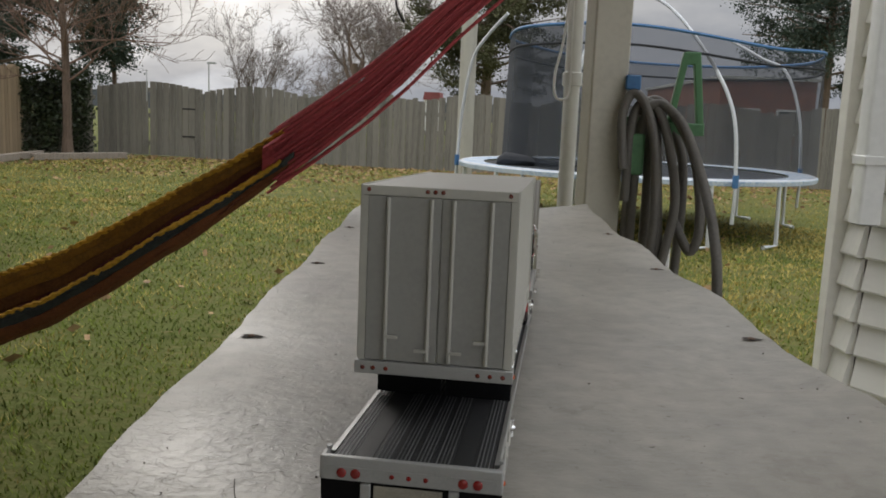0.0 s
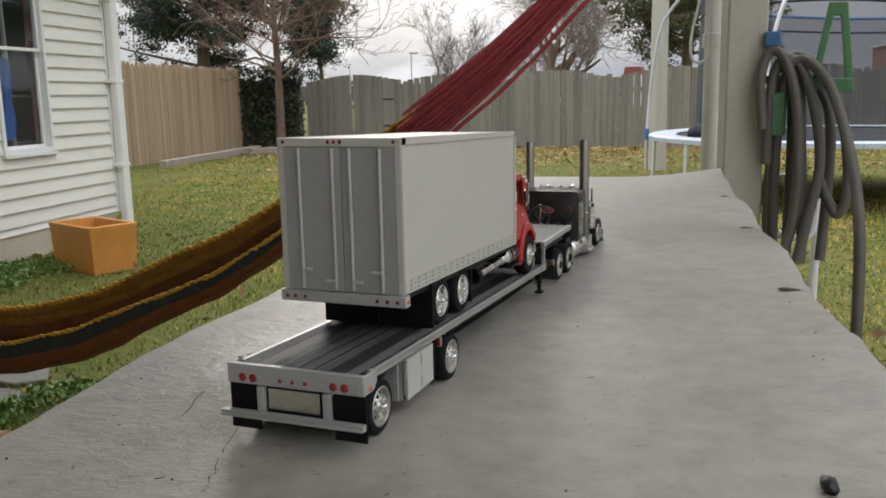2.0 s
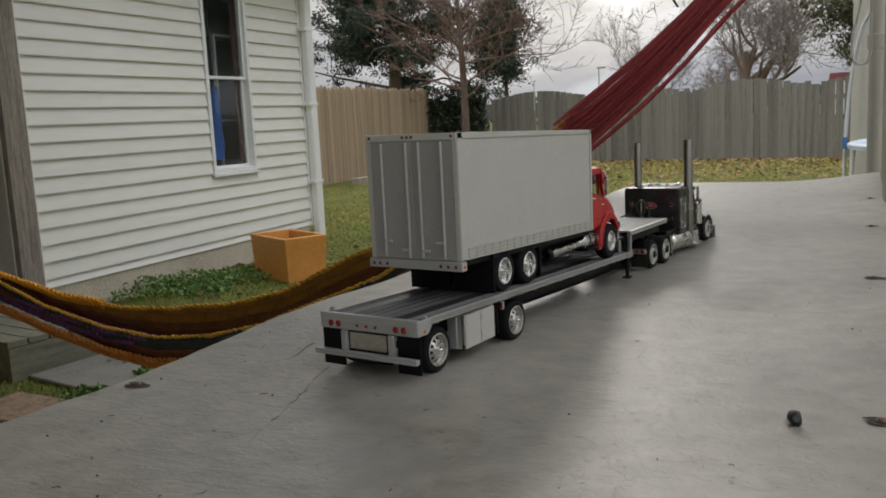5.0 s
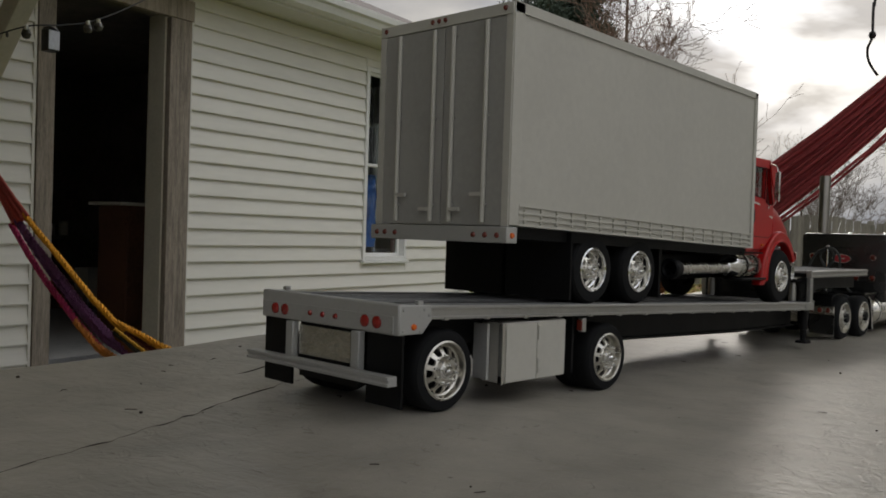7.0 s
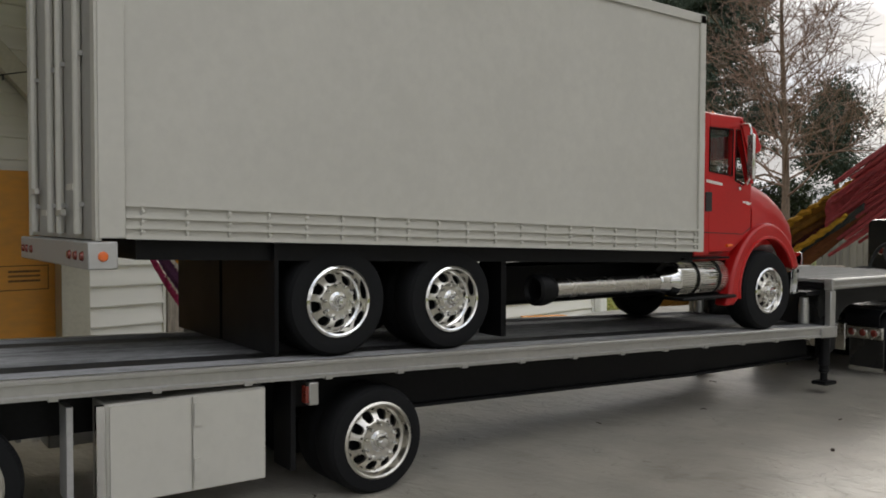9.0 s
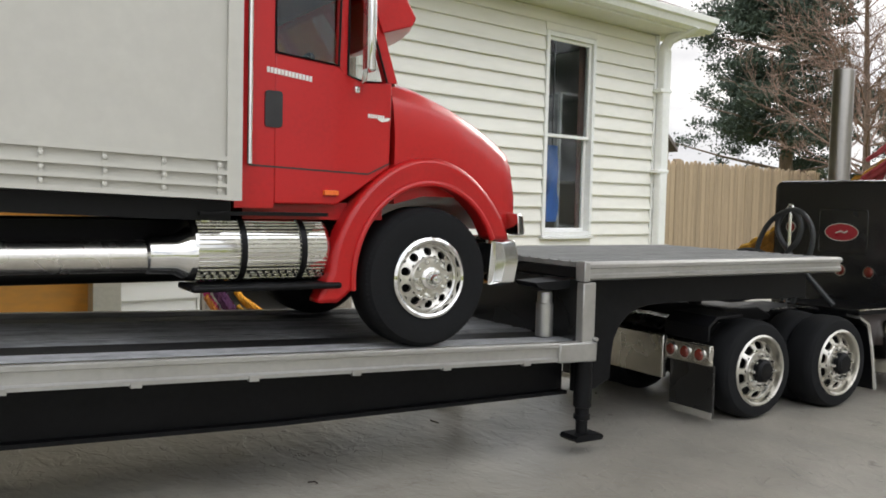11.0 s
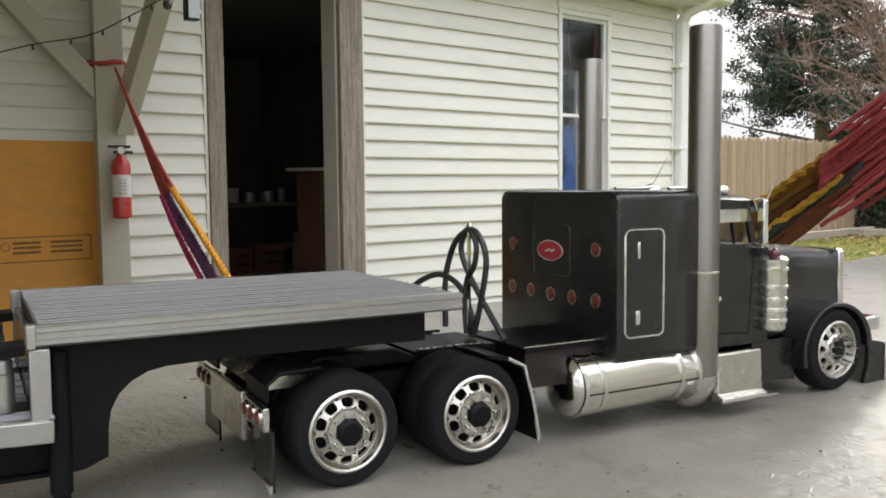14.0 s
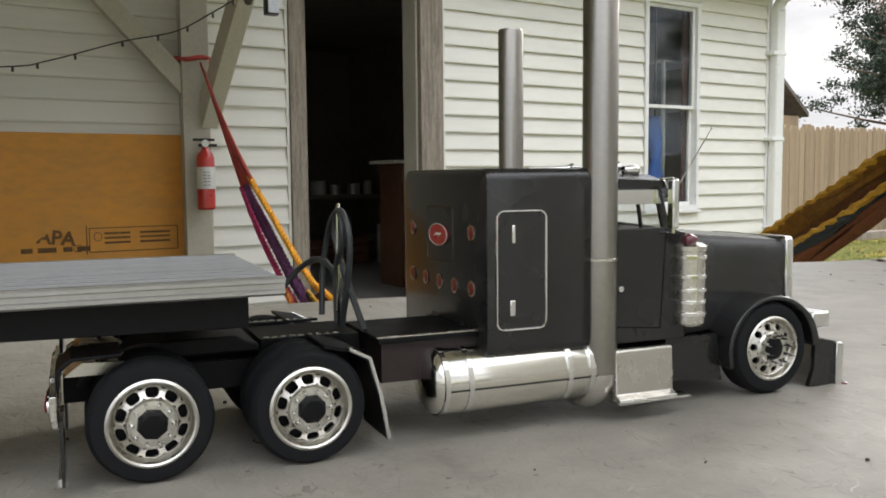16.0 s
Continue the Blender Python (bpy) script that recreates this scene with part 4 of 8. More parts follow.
for sx in (1, -1):
    pr = [(sx * 0.0383, 0.0004), (sx * 0.0405, 0.0004), (sx * 0.0409, 0.0), (sx * 0.0409, -0.0008), (sx * 0.0400, -0.0011), (sx * 0.0400, -0.0035), (sx * 0.0408, -0.0039), (sx * 0.0408, -0.0047), (sx * 0.0383, -0.0047)]
    rail = part("rub_rail", prism(B(), pr, "y", 0.004, 0.3862), alu, trailer, m=DECK)
    for k in range(15):
        y = 0.020 + k * 0.0245
        part("stake_pocket", box(B(), *sorted((sx * 0.0396, sx * 0.0411)), y, y + 0.0022, -0.0052, -0.0040), alu, rail)
    part("rail_end", box(B(), *sorted((sx * 0.0384, sx * 0.0414)), 0.3745, 0.3875, -0.0050, 0.0003), alu, trailer, m=DECK, bevel=0.0004)

# tail of the trailer
part("rear_header", box(B(), -0.0430, 0.0430, -0.0062, -0.0025, 0.0355, 0.0470), silver, trailer, bevel=0.0006)
part("tail_board", box(B(), -0.0405, 0.0405, -0.0068, -0.0063, 0.0362, 0.0425), silver, trailer)
for x in (-0.0325, -0.0258, 0.0250, 0.0318):
    lamp = part("tail_lamp", lathe(B(), [(0, -0.0010), (0.0016, -0.0009), (0.0023, -0.0005), (0.0024, 0.0)], 18, (x, -0.0068, 0.0397), "y"), lens_red, trailer, "round red tail lamp")
for x in (-0.0085, -0.0005, 0.0075):
    part("marker_lamp", lathe(B(), [(0, -0.0009), (0.0009, -0.0007), (0.0012, 0.0)], 12, (x, -0.0068, 0.0397), "y"), lens_red, trailer)
for sx in (1, -1):
    pl = part("side_plate", prism(B(), [(-0.006, 0.0357), (0.0060, 0.0357), (0.0105, 0.0405), (0.0105, 0.0462), (-0.006, 0.0468)], "x", *sorted((sx * 0.0412, sx * 0.0432))), silver, trailer, bevel=0.0004)
    part("side_marker", lathe(B(), [(0, sx * 0.0010), (0.0009, sx * 0.0008), (0.0013, 0.0)], 12, (sx * 0.0432, 0.0012, 0.0385), "x"), lens_amber, pl, "small amber marker")
    for y, z in ((-0.004, 0.0448), (-0.004, 0.0372), (0.0045, 0.0366), (0.0065, 0.0448), (0.0090, 0.0425)):
        part("rivet", lathe(B(), [(0, sx * 0.0005), (0.0005, sx * 0.0003), (0.0006, 0)], 8, (sx * 0.0432, y, z), "x"), silver, pl)
    part("tie_hook", box(B(), *sorted((sx * 0.0405, sx * 0.0425)), 0.004, 0.0065, 0.0465, 0.0480), silver, pl)
    part("flap_hanger", box(B(), *sorted((sx * 0.0185, sx * 0.0232)), -0.0080, -0.0048, 0.0205, 0.0354), silver, trailer, bevel=0.0004)
    part("mud_flap", box(B(), *sorted((sx * 0.0236, sx * 0.0430)), -0.0042, -0.0030, 0.0085, 0.0354), black, trailer)
bm = prism(B(), [(-0.0125, 0.0178), (-0.0125, 0.0188), (-0.0118, 0.0192), (-0.0118, 0.0200), (-0.0125, 0.0204), (-0.0125, 0.0214), (-0.0078, 0.0214), (-0.0078, 0.0178)], "x", -0.0447, 0.0447)
part("rear_bumper", bm, silver, trailer, bevel=0.0002)
part("number_plate", box(B(), -0.0172, 0.0155, -0.0055, -0.0046, 0.0222, 0.0342), foil_plate, trailer, "crinkled silver foil plate")
part("cross_panel", box(B(), -0.0184, 0.0184, -0.0040, -0.0026, 0.0130, 0.0354), black, trailer)

# running gear
for sx in (1, -1):
    for y, z in ((0.0235, 0.0198), (0.1370, 0.0158)):
        wheel(trailer, sx * 0.0382, y, z, 0.0165, sx, "dual", 0.0110)
    part("mud_guard", box(B(), *sorted((sx * 0.0262, sx * 0.0375)), 0.1085, 0.1100, 0.0110, 0.0365), black, trailer)
    bm = prism(B(), [(0.003, 0.0405), (0.3885, 0.0285), (0.3885, 0.0172), (0.30, 0.0178), (0.16, 0.0222), (0.12, 0.026), (0.003, 0.028)], "x", *sorted((sx * 0.0225, sx * 0.0250)))
    part("main_beam", bm, black, trailer)
    part("beam_flange", prism(B(), [(0.15, 0.0214), (0.30, 0.0168), (0.3885, 0.0162), (0.3885, 0.0172), (0.30, 0.0178), (0.15, 0.0224)], "x", *sorted((sx * 0.0195, sx * 0.0275))), black, trailer)
    cab_ = part("tool_box", box(B(), *sorted((sx * 0.0270, sx * 0.0395)), 0.0575, 0.1000, 0.0110, 0.0365), body_grey, trailer, "pale two-door side tool box", bevel=0.0005)
    part("tool_box_door", box(B(), *sorted((sx * 0.0396, sx * 0.0402)), 0.0585, 0.0788, 0.0116, 0.0360), body_grey, cab_)
    part("tool_box_door", box(B(), *sorted((sx * 0.0396, sx * 0.0402)), 0.0794, 0.0995, 0.0116, 0.0360), body_grey, cab_)
    for z in (0.0140, 0.0285):
        part("hinge", box(B(), *sorted((sx * 0.0402, sx * 0.0409)), 0.0795, 0.0812, z, z + 0.0060), body_grey, cab_)
    part("edge_strip", box(B(), *sorted((sx * 0.0385, sx * 0.0406)), 0.0552, 0.0572, 0.0110, 0.0365), chrome, cab_)
    part("frame_strip", box(B(), *sorted((sx * 0.0300, sx * 0.0375)), 0.0490, 0.0505, 0.0135, 0.0365), silver, cab_)
    lp = part("lamp_bracket", box(B(), *sorted((sx * 0.0375, sx * 0.0402)), 0.1130, 0.1160, 0.0295, 0.0360), alu, trailer, bevel=0.0003)
    part("bracket_lamp", box(B(), *sorted((sx * 0.0376, sx * 0.0401)), 0.1119, 0.1129, 0.0303, 0.0352), lens_dark, lp)
for y, z in ((0.0235, 0.0198), (0.1370, 0.0158)):
    part("axle", lathe(B(), [(0.0028, -0.027), (0.0028, 0.027)], 12, (0, y, z), "x"), black, trailer)
for k in range(12):
    y = 0.02 + k * 0.031
    part("cross_member", box(B(), -0.0224, 0.0224, y, y + 0.002, deck_z(y) - 0.0095, deck_z(y) - 0.0052), black, trailer)

# neck and upper deck
for k in range(8):
    a = -0.0378 + k * 0.00945
    p = part("upper_plank", box(B(), a, a + 0.0093, 0.3850, 0.4948, 0.0535, 0.0549), deck_grey, trailer)
    for q in range(2):
        x = a + 0.0022 + q * 0.0044
        part("rib", prism(B(), [(x, 0.0549), (x + 0.0009, 0.0549), (x + 0.0007, 0.0553), (x + 0.0002, 0.0553)], "y", 0.3852, 0.4946), deck_grey, p)
part("upper_base", box(B(), -0.0378, 0.0378, 0.3850, 0.4945, 0.0505, 0.0532), black, trailer)
for sx in (1, -1):
    pr = [(sx * 0.0379, 0.0553), (sx * 0.0402, 0.0553), (sx * 0.0409, 0.0547), (sx * 0.0409, 0.0538), (sx * 0.0402, 0.0535), (sx * 0.0402, 0.0522), (sx * 0.0407, 0.0518), (sx * 0.0407, 0.0509), (sx * 0.0399, 0.0503), (sx * 0.0379, 0.0503)]
    part("upper_rail", prism(B(), pr, "y", 0.3842, 0.4955), alu, trailer)
    part("corner_plate", box(B(), *sorted((sx * 0.0372, sx * 0.0411)), 0.3822, 0.3842, 0.0500, 0.0555), alu, trailer, bevel=0.0003)
    part("corner_post", box(B(), *sorted((sx * 0.0375, sx * 0.0404)), 0.3826, 0.3870, 0.0332, 0.0498), alu, trailer, bevel=0.0003)
    part("post_bolt", lathe(B(), [(0.0006, 0), (0.0006, sx * 0.0012), (0, sx * 0.0014)], 8, (sx * 0.0404, 0.3868, 0.0342), "x"), alu, trailer)
    out = [(0.3872, 0.0500), (0.4870, 0.0500), (0.4870, 0.0412), (0.4260, 0.0420), (0.4140, 0.0416), (0.4095, 0.0408), (0.4055, 0.0388), (0.4025, 0.0360), (0.4005, 0.0322), (0.3998, 0.0280), (0.3995, 0.0208), (0.3940, 0.0185), (0.3872, 0.0178)]
    part("neck_beam", prism(B(), out, "x", *sorted((sx * 0.0300, sx * 0.0335))), black, trailer, bevel=0.0003)
    leg = part("landing_leg", lathe(B(), [(0.0020, 0.0125), (0.0026, 0.0128), (0.0026, 0.0470)], 20, (sx * 0.0340, 0.3888, 0.0012), "z"), black, trailer)
    part("inner_leg", lathe(B(), [(0.0017, 0.0050), (0.0017, 0.0090), (0.0024, 0.0092), (0.0024, 0.0105), (0.0020, 0.0106), (0.0020, 0.0130)], 14, (sx * 0.0340, 0.3888, 0.0012), "z"), black, leg)
    part("foot", prism(B(), [(0.3838, 0.0056), (0.3846, 0.0064), (0.3932, 0.0064), (0.3942, 0.0056), (0.3935, 0.0047), (0.3845, 0.0047)], "x", *sorted((sx * 0.0305, sx * 0.0375))), black, leg)
    part("barrel", lathe(B(), [(0, 0.0128), (0.0019, 0.0128), (0.0021, 0.0122), (0.0021, 0.0096), (0.0024, 0.0094), (0.0024, 0.0004), (0, 0.0)], 20, (sx * 0.0300, 0.3775, deck_z(0.3775) + 0.0004), "z"), alu, trailer, "small silver standing cylinder")
    part("winch_bracket", prism(B(), [(0.3705, 0.0496), (0.3822, 0.0502), (0.3822, 0.0478), (0.3760, 0.0474), (0.3712, 0.0484)], "x", *sorted((sx * 0.0255, sx * 0.0350))), black, trailer)
part("step_wall", box(B(), -0.0372, 0.0372, 0.3832, 0.3850, 0.0325, 0.0502), gloss_black, trailer)
part("neck_floor", box(B(), -0.0298, 0.0298, 0.4300, 0.4840, 0.0420, 0.0440), black, trailer)
for y in (0.3890, 0.3960):
    part("neck_cross", box(B(), -0.0298, 0.0298, y - 0.001, y + 0.001, 0.0300, 0.0480), black, trailer)
part("king_pin", lathe(B(), [(0.0025, 0.0360), (0.0025, 0.0418)], 12, (0, 0.4700, 0), "z"), black, trailer)

# ---------------------------------------------------------------- box truck on the trailer
btruck = thing("model_box_truck", "scale model red cab truck with pale grey box body", "model truck")
Y0, Y1, XB, ZB = 0.0562, 0.2868, 0.0408, 0.0705
ZR, ZF = 0.1700, 0.1632
bm = B()


def zb(y):
    return 0.0776 - 0.0330 * (y - Y0)


loft(bm, [[(-XB + 0.0004, Y0 + 0.001, zb(Y0)), (XB - 0.0004, Y0 + 0.001, zb(Y0)), (XB - 0.0004, Y0 + 0.001, ZR), (-XB + 0.0004, Y0 + 0.001, ZR)],
          [(-XB + 0.0004, Y1, zb(Y1)), (XB - 0.0004, Y1, zb(Y1)), (XB - 0.0004, Y1, ZF), (-XB + 0.0004, Y1, ZF)]])
body = part("box_body", bm, body_grey, btruck, bevel=0.0006)


def zt(y):
    return ZR + (ZF - ZR) * (y - Y0) / (Y1 - Y0)


for sx in (1, -1):
    X = sorted((sx * (XB - 0.0003), sx * (XB + 0.0006)))
    part("top_rail", prism(B(), [(Y0, zt(Y0) - 0.0040), (Y1, zt(Y1) - 0.0030), (Y1, zt(Y1) + 0.0004), (Y0, zt(Y0) + 0.0004)], "x", *X), body_grey, body)
    part("rear_post", box(B(), *X, Y0 - 0.0002, Y0 + 0.0062, zb(Y0), ZR), body_grey, body, bevel=0.0002)
    part("front_post", box(B(), *X, Y1 - 0.0030, Y1 + 0.0002, zb(Y1), ZF), body_grey, body)
    for z, d in ((0.0086, 0.0010), (0.0056, 0.0008), (0.0030, 0.0008), (0.0005, 0.0010)):
        ya, yb = Y0 + 0.0062, Y1 - 0.0030
        part("side_rail", prism(B(), [(ya, zb(ya) + z - d / 2), (yb, zb(yb) + z - d / 2), (yb, zb(yb) + z + d / 2), (ya, zb(ya) + z + d / 2)], "x", *sorted((sx * (XB - 0.0003), sx * (XB + 0.0006)))), body_grey, body)
    for k in range(20):
        y = Y0 + 0.0105 + k * 0.01135
        bm = box(B(), *sorted((sx * (XB - 0.0003), sx * (XB + 0.0003))), y - 0.0004, y + 0.0004, zb(y) + 0.0004, zb(y) + 0.0086)
        for z in (zb(y) + 0.0018, zb(y) + 0.0044, zb(y) + 0.0070):
            lathe(bm, [(0, sx * 0.0005), (0.0004, sx * 0.0004), (0.0006, 0)], 8, (sx * (XB + 0.0002), y, z), "x")
        part("riveted_stay", bm, body_grey, body)
# rear doors
part("door_header", box(B(), -XB, XB, Y0 - 0.0010, Y0 + 0.0006, ZR - 0.0050, ZR), body_grey, body, bevel=0.0003)
for x in (-0.0370, -0.0062, -0.0022, 0.0018, 0.0365):
    part("marker_lamp", lathe(B(), [(0, -0.0008), (0.0009, -0.0006), (0.0012, 0)], 12, (x, Y0 - 0.0010, ZR - 0.0022), "y"), lens_dark, body)
sill = part("rear_sill", box(B(), -0.0420, 0.0425, Y0 - 0.0030, Y0 + 0.0040, 0.0700, 0.0768), silver, body, bevel=0.0004)
for x in (-0.0375, -0.0320, -0.0250, 0.0240, 0.0305, 0.0372):
    part("tail_lamp", lathe(B(), [(0, -0.0009), (0.0009, -0.0007), (0.0013, 0)], 12, (x, Y0 - 0.0030, 0.0732), "y"), lens_dark, sill)
for sx in (1, -1):
    part("sill_marker", lathe(B(), [(0, sx * 0.0009), (0.001, sx * 0.0007), (0.0013, 0)], 12, (0.0425 if sx > 0 else -0.0420, Y0 + 0.0005, 0.0732), "x"), lens_amber, sill)
for a, b_ in ((-0.0370, 0.0012), (0.0018, 0.0368)):
    d = part("rear_door", box(B(), a, b_, Y0 - 0.0005, Y0 + 0.0012, 0.0772, ZR - 0.0053), door_grey, body, bevel=0.0002)
    for x in ((-0.0262, -0.0036) if a < 0 else (0.0080, 0.0276)):
        bm = B()
        tube(bm, [(x, Y0 - 0.0018, 0.0785), (x, Y0 - 0.0018, ZR - 0.0060)], 0.00105, 8)
        rod = part("lock_rod", bm, body_grey, d)
        hx = 0.0042 if x in (-0.0262, 0.0080) else -0.0042
        hz = {-0.0262: 0.0905, -0.0036: 0.0840, 0.0080: 0.0840, 0.0276: 0.0905}[x]
        part("lock_handle", box(B(), min(x, x + hx * 1.6), max(x, x + hx * 1.6), Y0 - 0.0030, Y0 - 0.0018, hz - 0.0008, hz + 0.0008), body_grey, rod)
        for z in (0.0860, ZR - 0.0105, 0.124):
            part("rod_guide", box(B(), x - 0.0014, x + 0.0014, Y0 - 0.0018, Y0 - 0.0004, z - 0.0006, z + 0.0006), door_grey, rod)
for sx in (1, -1):
    part("door_post", box(B(), *sorted((sx * 0.0372, sx * XB)), Y0 - 0.0008, Y0 + 0.0006, 0.0770, ZR - 0.0051), body_grey, body)

# chassis
for sx in (1, -1):
    part("frame_rail", box(B(), *sorted((sx * 0.0105, sx * 0.0135)), 0.104, 0.350, 0.0560, 0.0650), black, btruck)
    for y in (0.1243, 0.1655):
        wheel(btruck, sx * 0.0368, y, deck_z(y) + 0.0167, 0.0165, sx, "twin", 0.0105)
    wheel(btruck, sx * 0.0392, 0.3345, deck_z(0.3345) + 0.0174, 0.0172, sx, "front", 0.0110)
    part("mud_flap", box(B(), *sorted((sx * 0.0012, sx * 0.0394)), 0.1028, 0.1040, 0.0446, zb(0.103) - 0.0004), black, btruck)
    part("mid_flap", box(B(), *sorted((sx * 0.0240, sx * 0.0360)), 0.1868, 0.1890, deck_z(0.187) + 0.0035, 0.0695), black, btruck)
part("body_floor", prism(B(), [(0.0660, 0.0720), (0.2860, 0.0655), (0.2860, zb(0.2860) - 0.0002), (0.0660, zb(0.0660) - 0.0002)], "x", -0.0370, 0.0370), black, btruck)
part("gear_case", box(B(), -0.0100, 0.0100, 0.20, 0.30, 0.0500, 0.0600), black, btruck, bevel=0.002)
for y in (0.1243, 0.1655, 0.3345):
    part("axle", lathe(B(), [(0.0024, -0.026), (0.0024, 0.026)], 12, (0, y, deck_z(y) + 0.0167), "x"), black, btruck)
bm = B()
tube(bm, [(0.0322, 0.2120, 0.0578), (0.0322, 0.2700, 0.0578)], 0.0034, 24)
exh = part("exhaust_pipe", bm, bright, btruck)
part("exhaust_tip", lathe(B(), [(0, 0.0066), (0.0034, 0.0062), (0.0036, 0.0006), (0.0046, -0.0006), (0.0056, 0.0002), (0.0058, 0.0026), (0.0053, 0.0058), (0.0042, 0.0080), (0.0034, 0.0086)], 28, (0.0322, 0.2050, 0.0578), "y"), black, exh)
part("muffler", lathe(B(), [(0.0034, 0.0), (0.0041, 0.0006), (0.0043, 0.0060), (0.0058, 0.0085), (0.0058, 0.010)], 24, (0.0322, 0.2690, 0.0582), "y"), chrome, exh)
for sx in (1, -1):
    tank = part("fuel_tank", lathe(B(), [(0, 0), (0.0064, 0.0), (0.0070, 0.0006), (0.0070, 0.0300), (0.0064, 0.0312), (0, 0.0312)], 40, (sx * 0.0308, 0.2780, 0.0592), "y"), chrome, btruck, "chrome cylindrical tank with fine grooves")
    bm = B()
    for k in range(16):
        a = math.radians(-60 + 8 * k) if sx > 0 else math.radians(240 - 8 * k)
        tube(bm, [(sx * 0.0308 + 0.00712 * math.cos(a), 0.2792, 0.0592 + 0.00712 * math.sin(a)), (sx * 0.0308 + 0.00712 * math.cos(a), 0.3082, 0.0592 + 0.00712 * math.sin(a))], 0.00017, 4)
    part("groove", bm, bright, tank)
    for y in (0.2882, 0.3020):
        part("tank_strap", lathe(B(), [(0.0070, 0), (0.00745, 0.0001), (0.00745, 0.0014), (0.0070, 0.0015)], 32, (sx * 0.0308, y, 0.0592), "y"), black, tank)
    bm = B()
    for r_ in range(3):
        for k in range(17):
            a = math.radians(-62 + 11 * r_)
            lathe(bm, [(0, 0.0002), (0.00038, 0.0)], 6, (sx * (0.0308 + 0.0074 * math.cos(a)), 0.2800 + k * 0.00172 + (r_ % 2) * 0.0008, 0.0592 + 0.0074 * math.sin(a)), "x")
    part("perforation", bm, black, tank)
    part("tank_step", box(B(), *sorted((sx * 0.0280, sx * 0.0402)), 0.2770, 0.3112, 0.0505, 0.0519), black, tank, bevel=0.0006)
    part("step_plate", box(B(), *sorted((sx * 0.0300, sx * 0.0385)), 0.2790, 0.3080, 0.0668, 0.0676), black, tank)
    part("filler_cap", lathe(B(), [(0.0014, 0), (0.0014, 0.0016), (0, 0.0018)], 12, (sx * 0.0340, 0.2815, 0.0652), "z"), chrome, tank)

# cab
XC = 0.0372
cab = part("cab_floor", box(B(), -0.034, 0.034, 0.2895, 0.3240, 0.0660, 0.0700), cab_red, btruck)
for sx in (1, -1):
    X = sorted((sx * (XC - 0.0022), sx * XC))
    part("cab_side", prism(B(), [(0.2866, 0.0685), (0.2866, 0.1262)] + [(0.2955, 0.1262), (0.2955, 0.0685)], "x", *X), cab_red, btruck)
    lower = [(0.2955, 0.0695), (0.3105, 0.0695), (0.3155, 0.0725), (0.3242, 0.0785), (0.3245, 0.0986), (0.3225, 0.0984), (0.3170, 0.0980), (0.3130, 0.0992), (0.3105, 0.1012), (0.2955, 0.1026)]
    dr = part("cab_door", prism(B(), lower, "x", *X), cab_red, btruck, bevel=0.0004)
    part("door_seam", prism(B(), [(0.2894, 0.0780), (0.2898, 0.0780), (0.2898, 0.1200), (0.2894, 0.1200)], "x", *sorted((sx * (XC - 0.001), sx * (XC + 0.00012)))), seat_m, dr)
    part("door_seam", prism(B(), [(0.2898, 0.0776), (0.3185, 0.0766), (0.3240, 0.0793), (0.3240, 0.0797), (0.3185, 0.0770), (0.2898, 0.0780)], "x", *sorted((sx * (XC - 0.001), sx * (XC + 0.00012)))), seat_m, dr)
    part("window_divider", prism(B(), [(0.3106, 0.1010), (0.3128, 0.0990), (0.3130, 0.1215), (0.3110, 0.1215)], "x", *X), cab_red, btruck)
    part("front_pillar", prism(B(), [(0.3230, 0.0984), (0.3258, 0.0984), (0.3178, 0.1225), (0.3152, 0.1225)], "x", *X), cab_red, btruck)
    part("roof_side", prism(B(), [(0.2955, 0.1205), (0.3190, 0.1205), (0.3180, 0.1262), (0.2955, 0.1262)], "x", *X), cab_red, btruck, bevel=0.0006)
    g = part("side_glass", prism(B(), [(0.2957, 0.1023), (0.3108, 0.1010), (0.3112, 0.1206), (0.2957, 0.1206)], "x", *sorted((sx * (XC - 0.0014), sx * (XC - 0.0010)))), tint_glass, btruck)
    g.visible_shadow = False
    seal = B()
    tube(seal, [(sx * (XC + 0.0001), u, v) for u, v in ((0.2956, 0.1026), (0.3106, 0.1012), (0.3111, 0.1205), (0.2956, 0.1205))], 0.00035, 6, closed=True)
    part("window_seal", seal, black, dr)
    seal = B()
    tube(seal, [(sx * (XC + 0.0001), u, v) for u, v in ((0.3129, 0.0993), (0.3170, 0.0981), (0.3230, 0.0985), (0.3158, 0.1205), (0.3131, 0.1205))], 0.00028, 6, closed=True)
    part("window_seal", seal, black, dr)
    part("door_pull", prism(B(), rounded(0.2932, 0.2972, 0.0862, 0.0942, 0.0008, 3), "x", *sorted((sx * (XC - 0.001), sx * (XC + 0.0004)))), black_plastic, dr)
    part("door_lock", box(B(), *sorted((sx * (XC - 0.0005), sx * (XC + 0.0013))), 0.3143, 0.3156, 0.0952, 0.0968), chrome, dr, bevel=0.0003)
    part("lower_lamp", box(B(), *sorted((sx * (XC - 0.0006), sx * (XC + 0.0010))), 0.3072, 0.3108, 0.0716, 0.0728), lens_amber, btruck, bevel=0.0002)
    bm = B()
    for k in range(13):
        y = 0.2936 + k * 0.00082
        box(bm, *sorted((sx * (XC + 0.0001), sx * (XC + 0.00025))), y, y + 0.00062, 0.0981 - k * 0.00010, 0.0993 - k * 0.00010)
    part("name_bars", bm, white_ink, dr)
    bm = B()
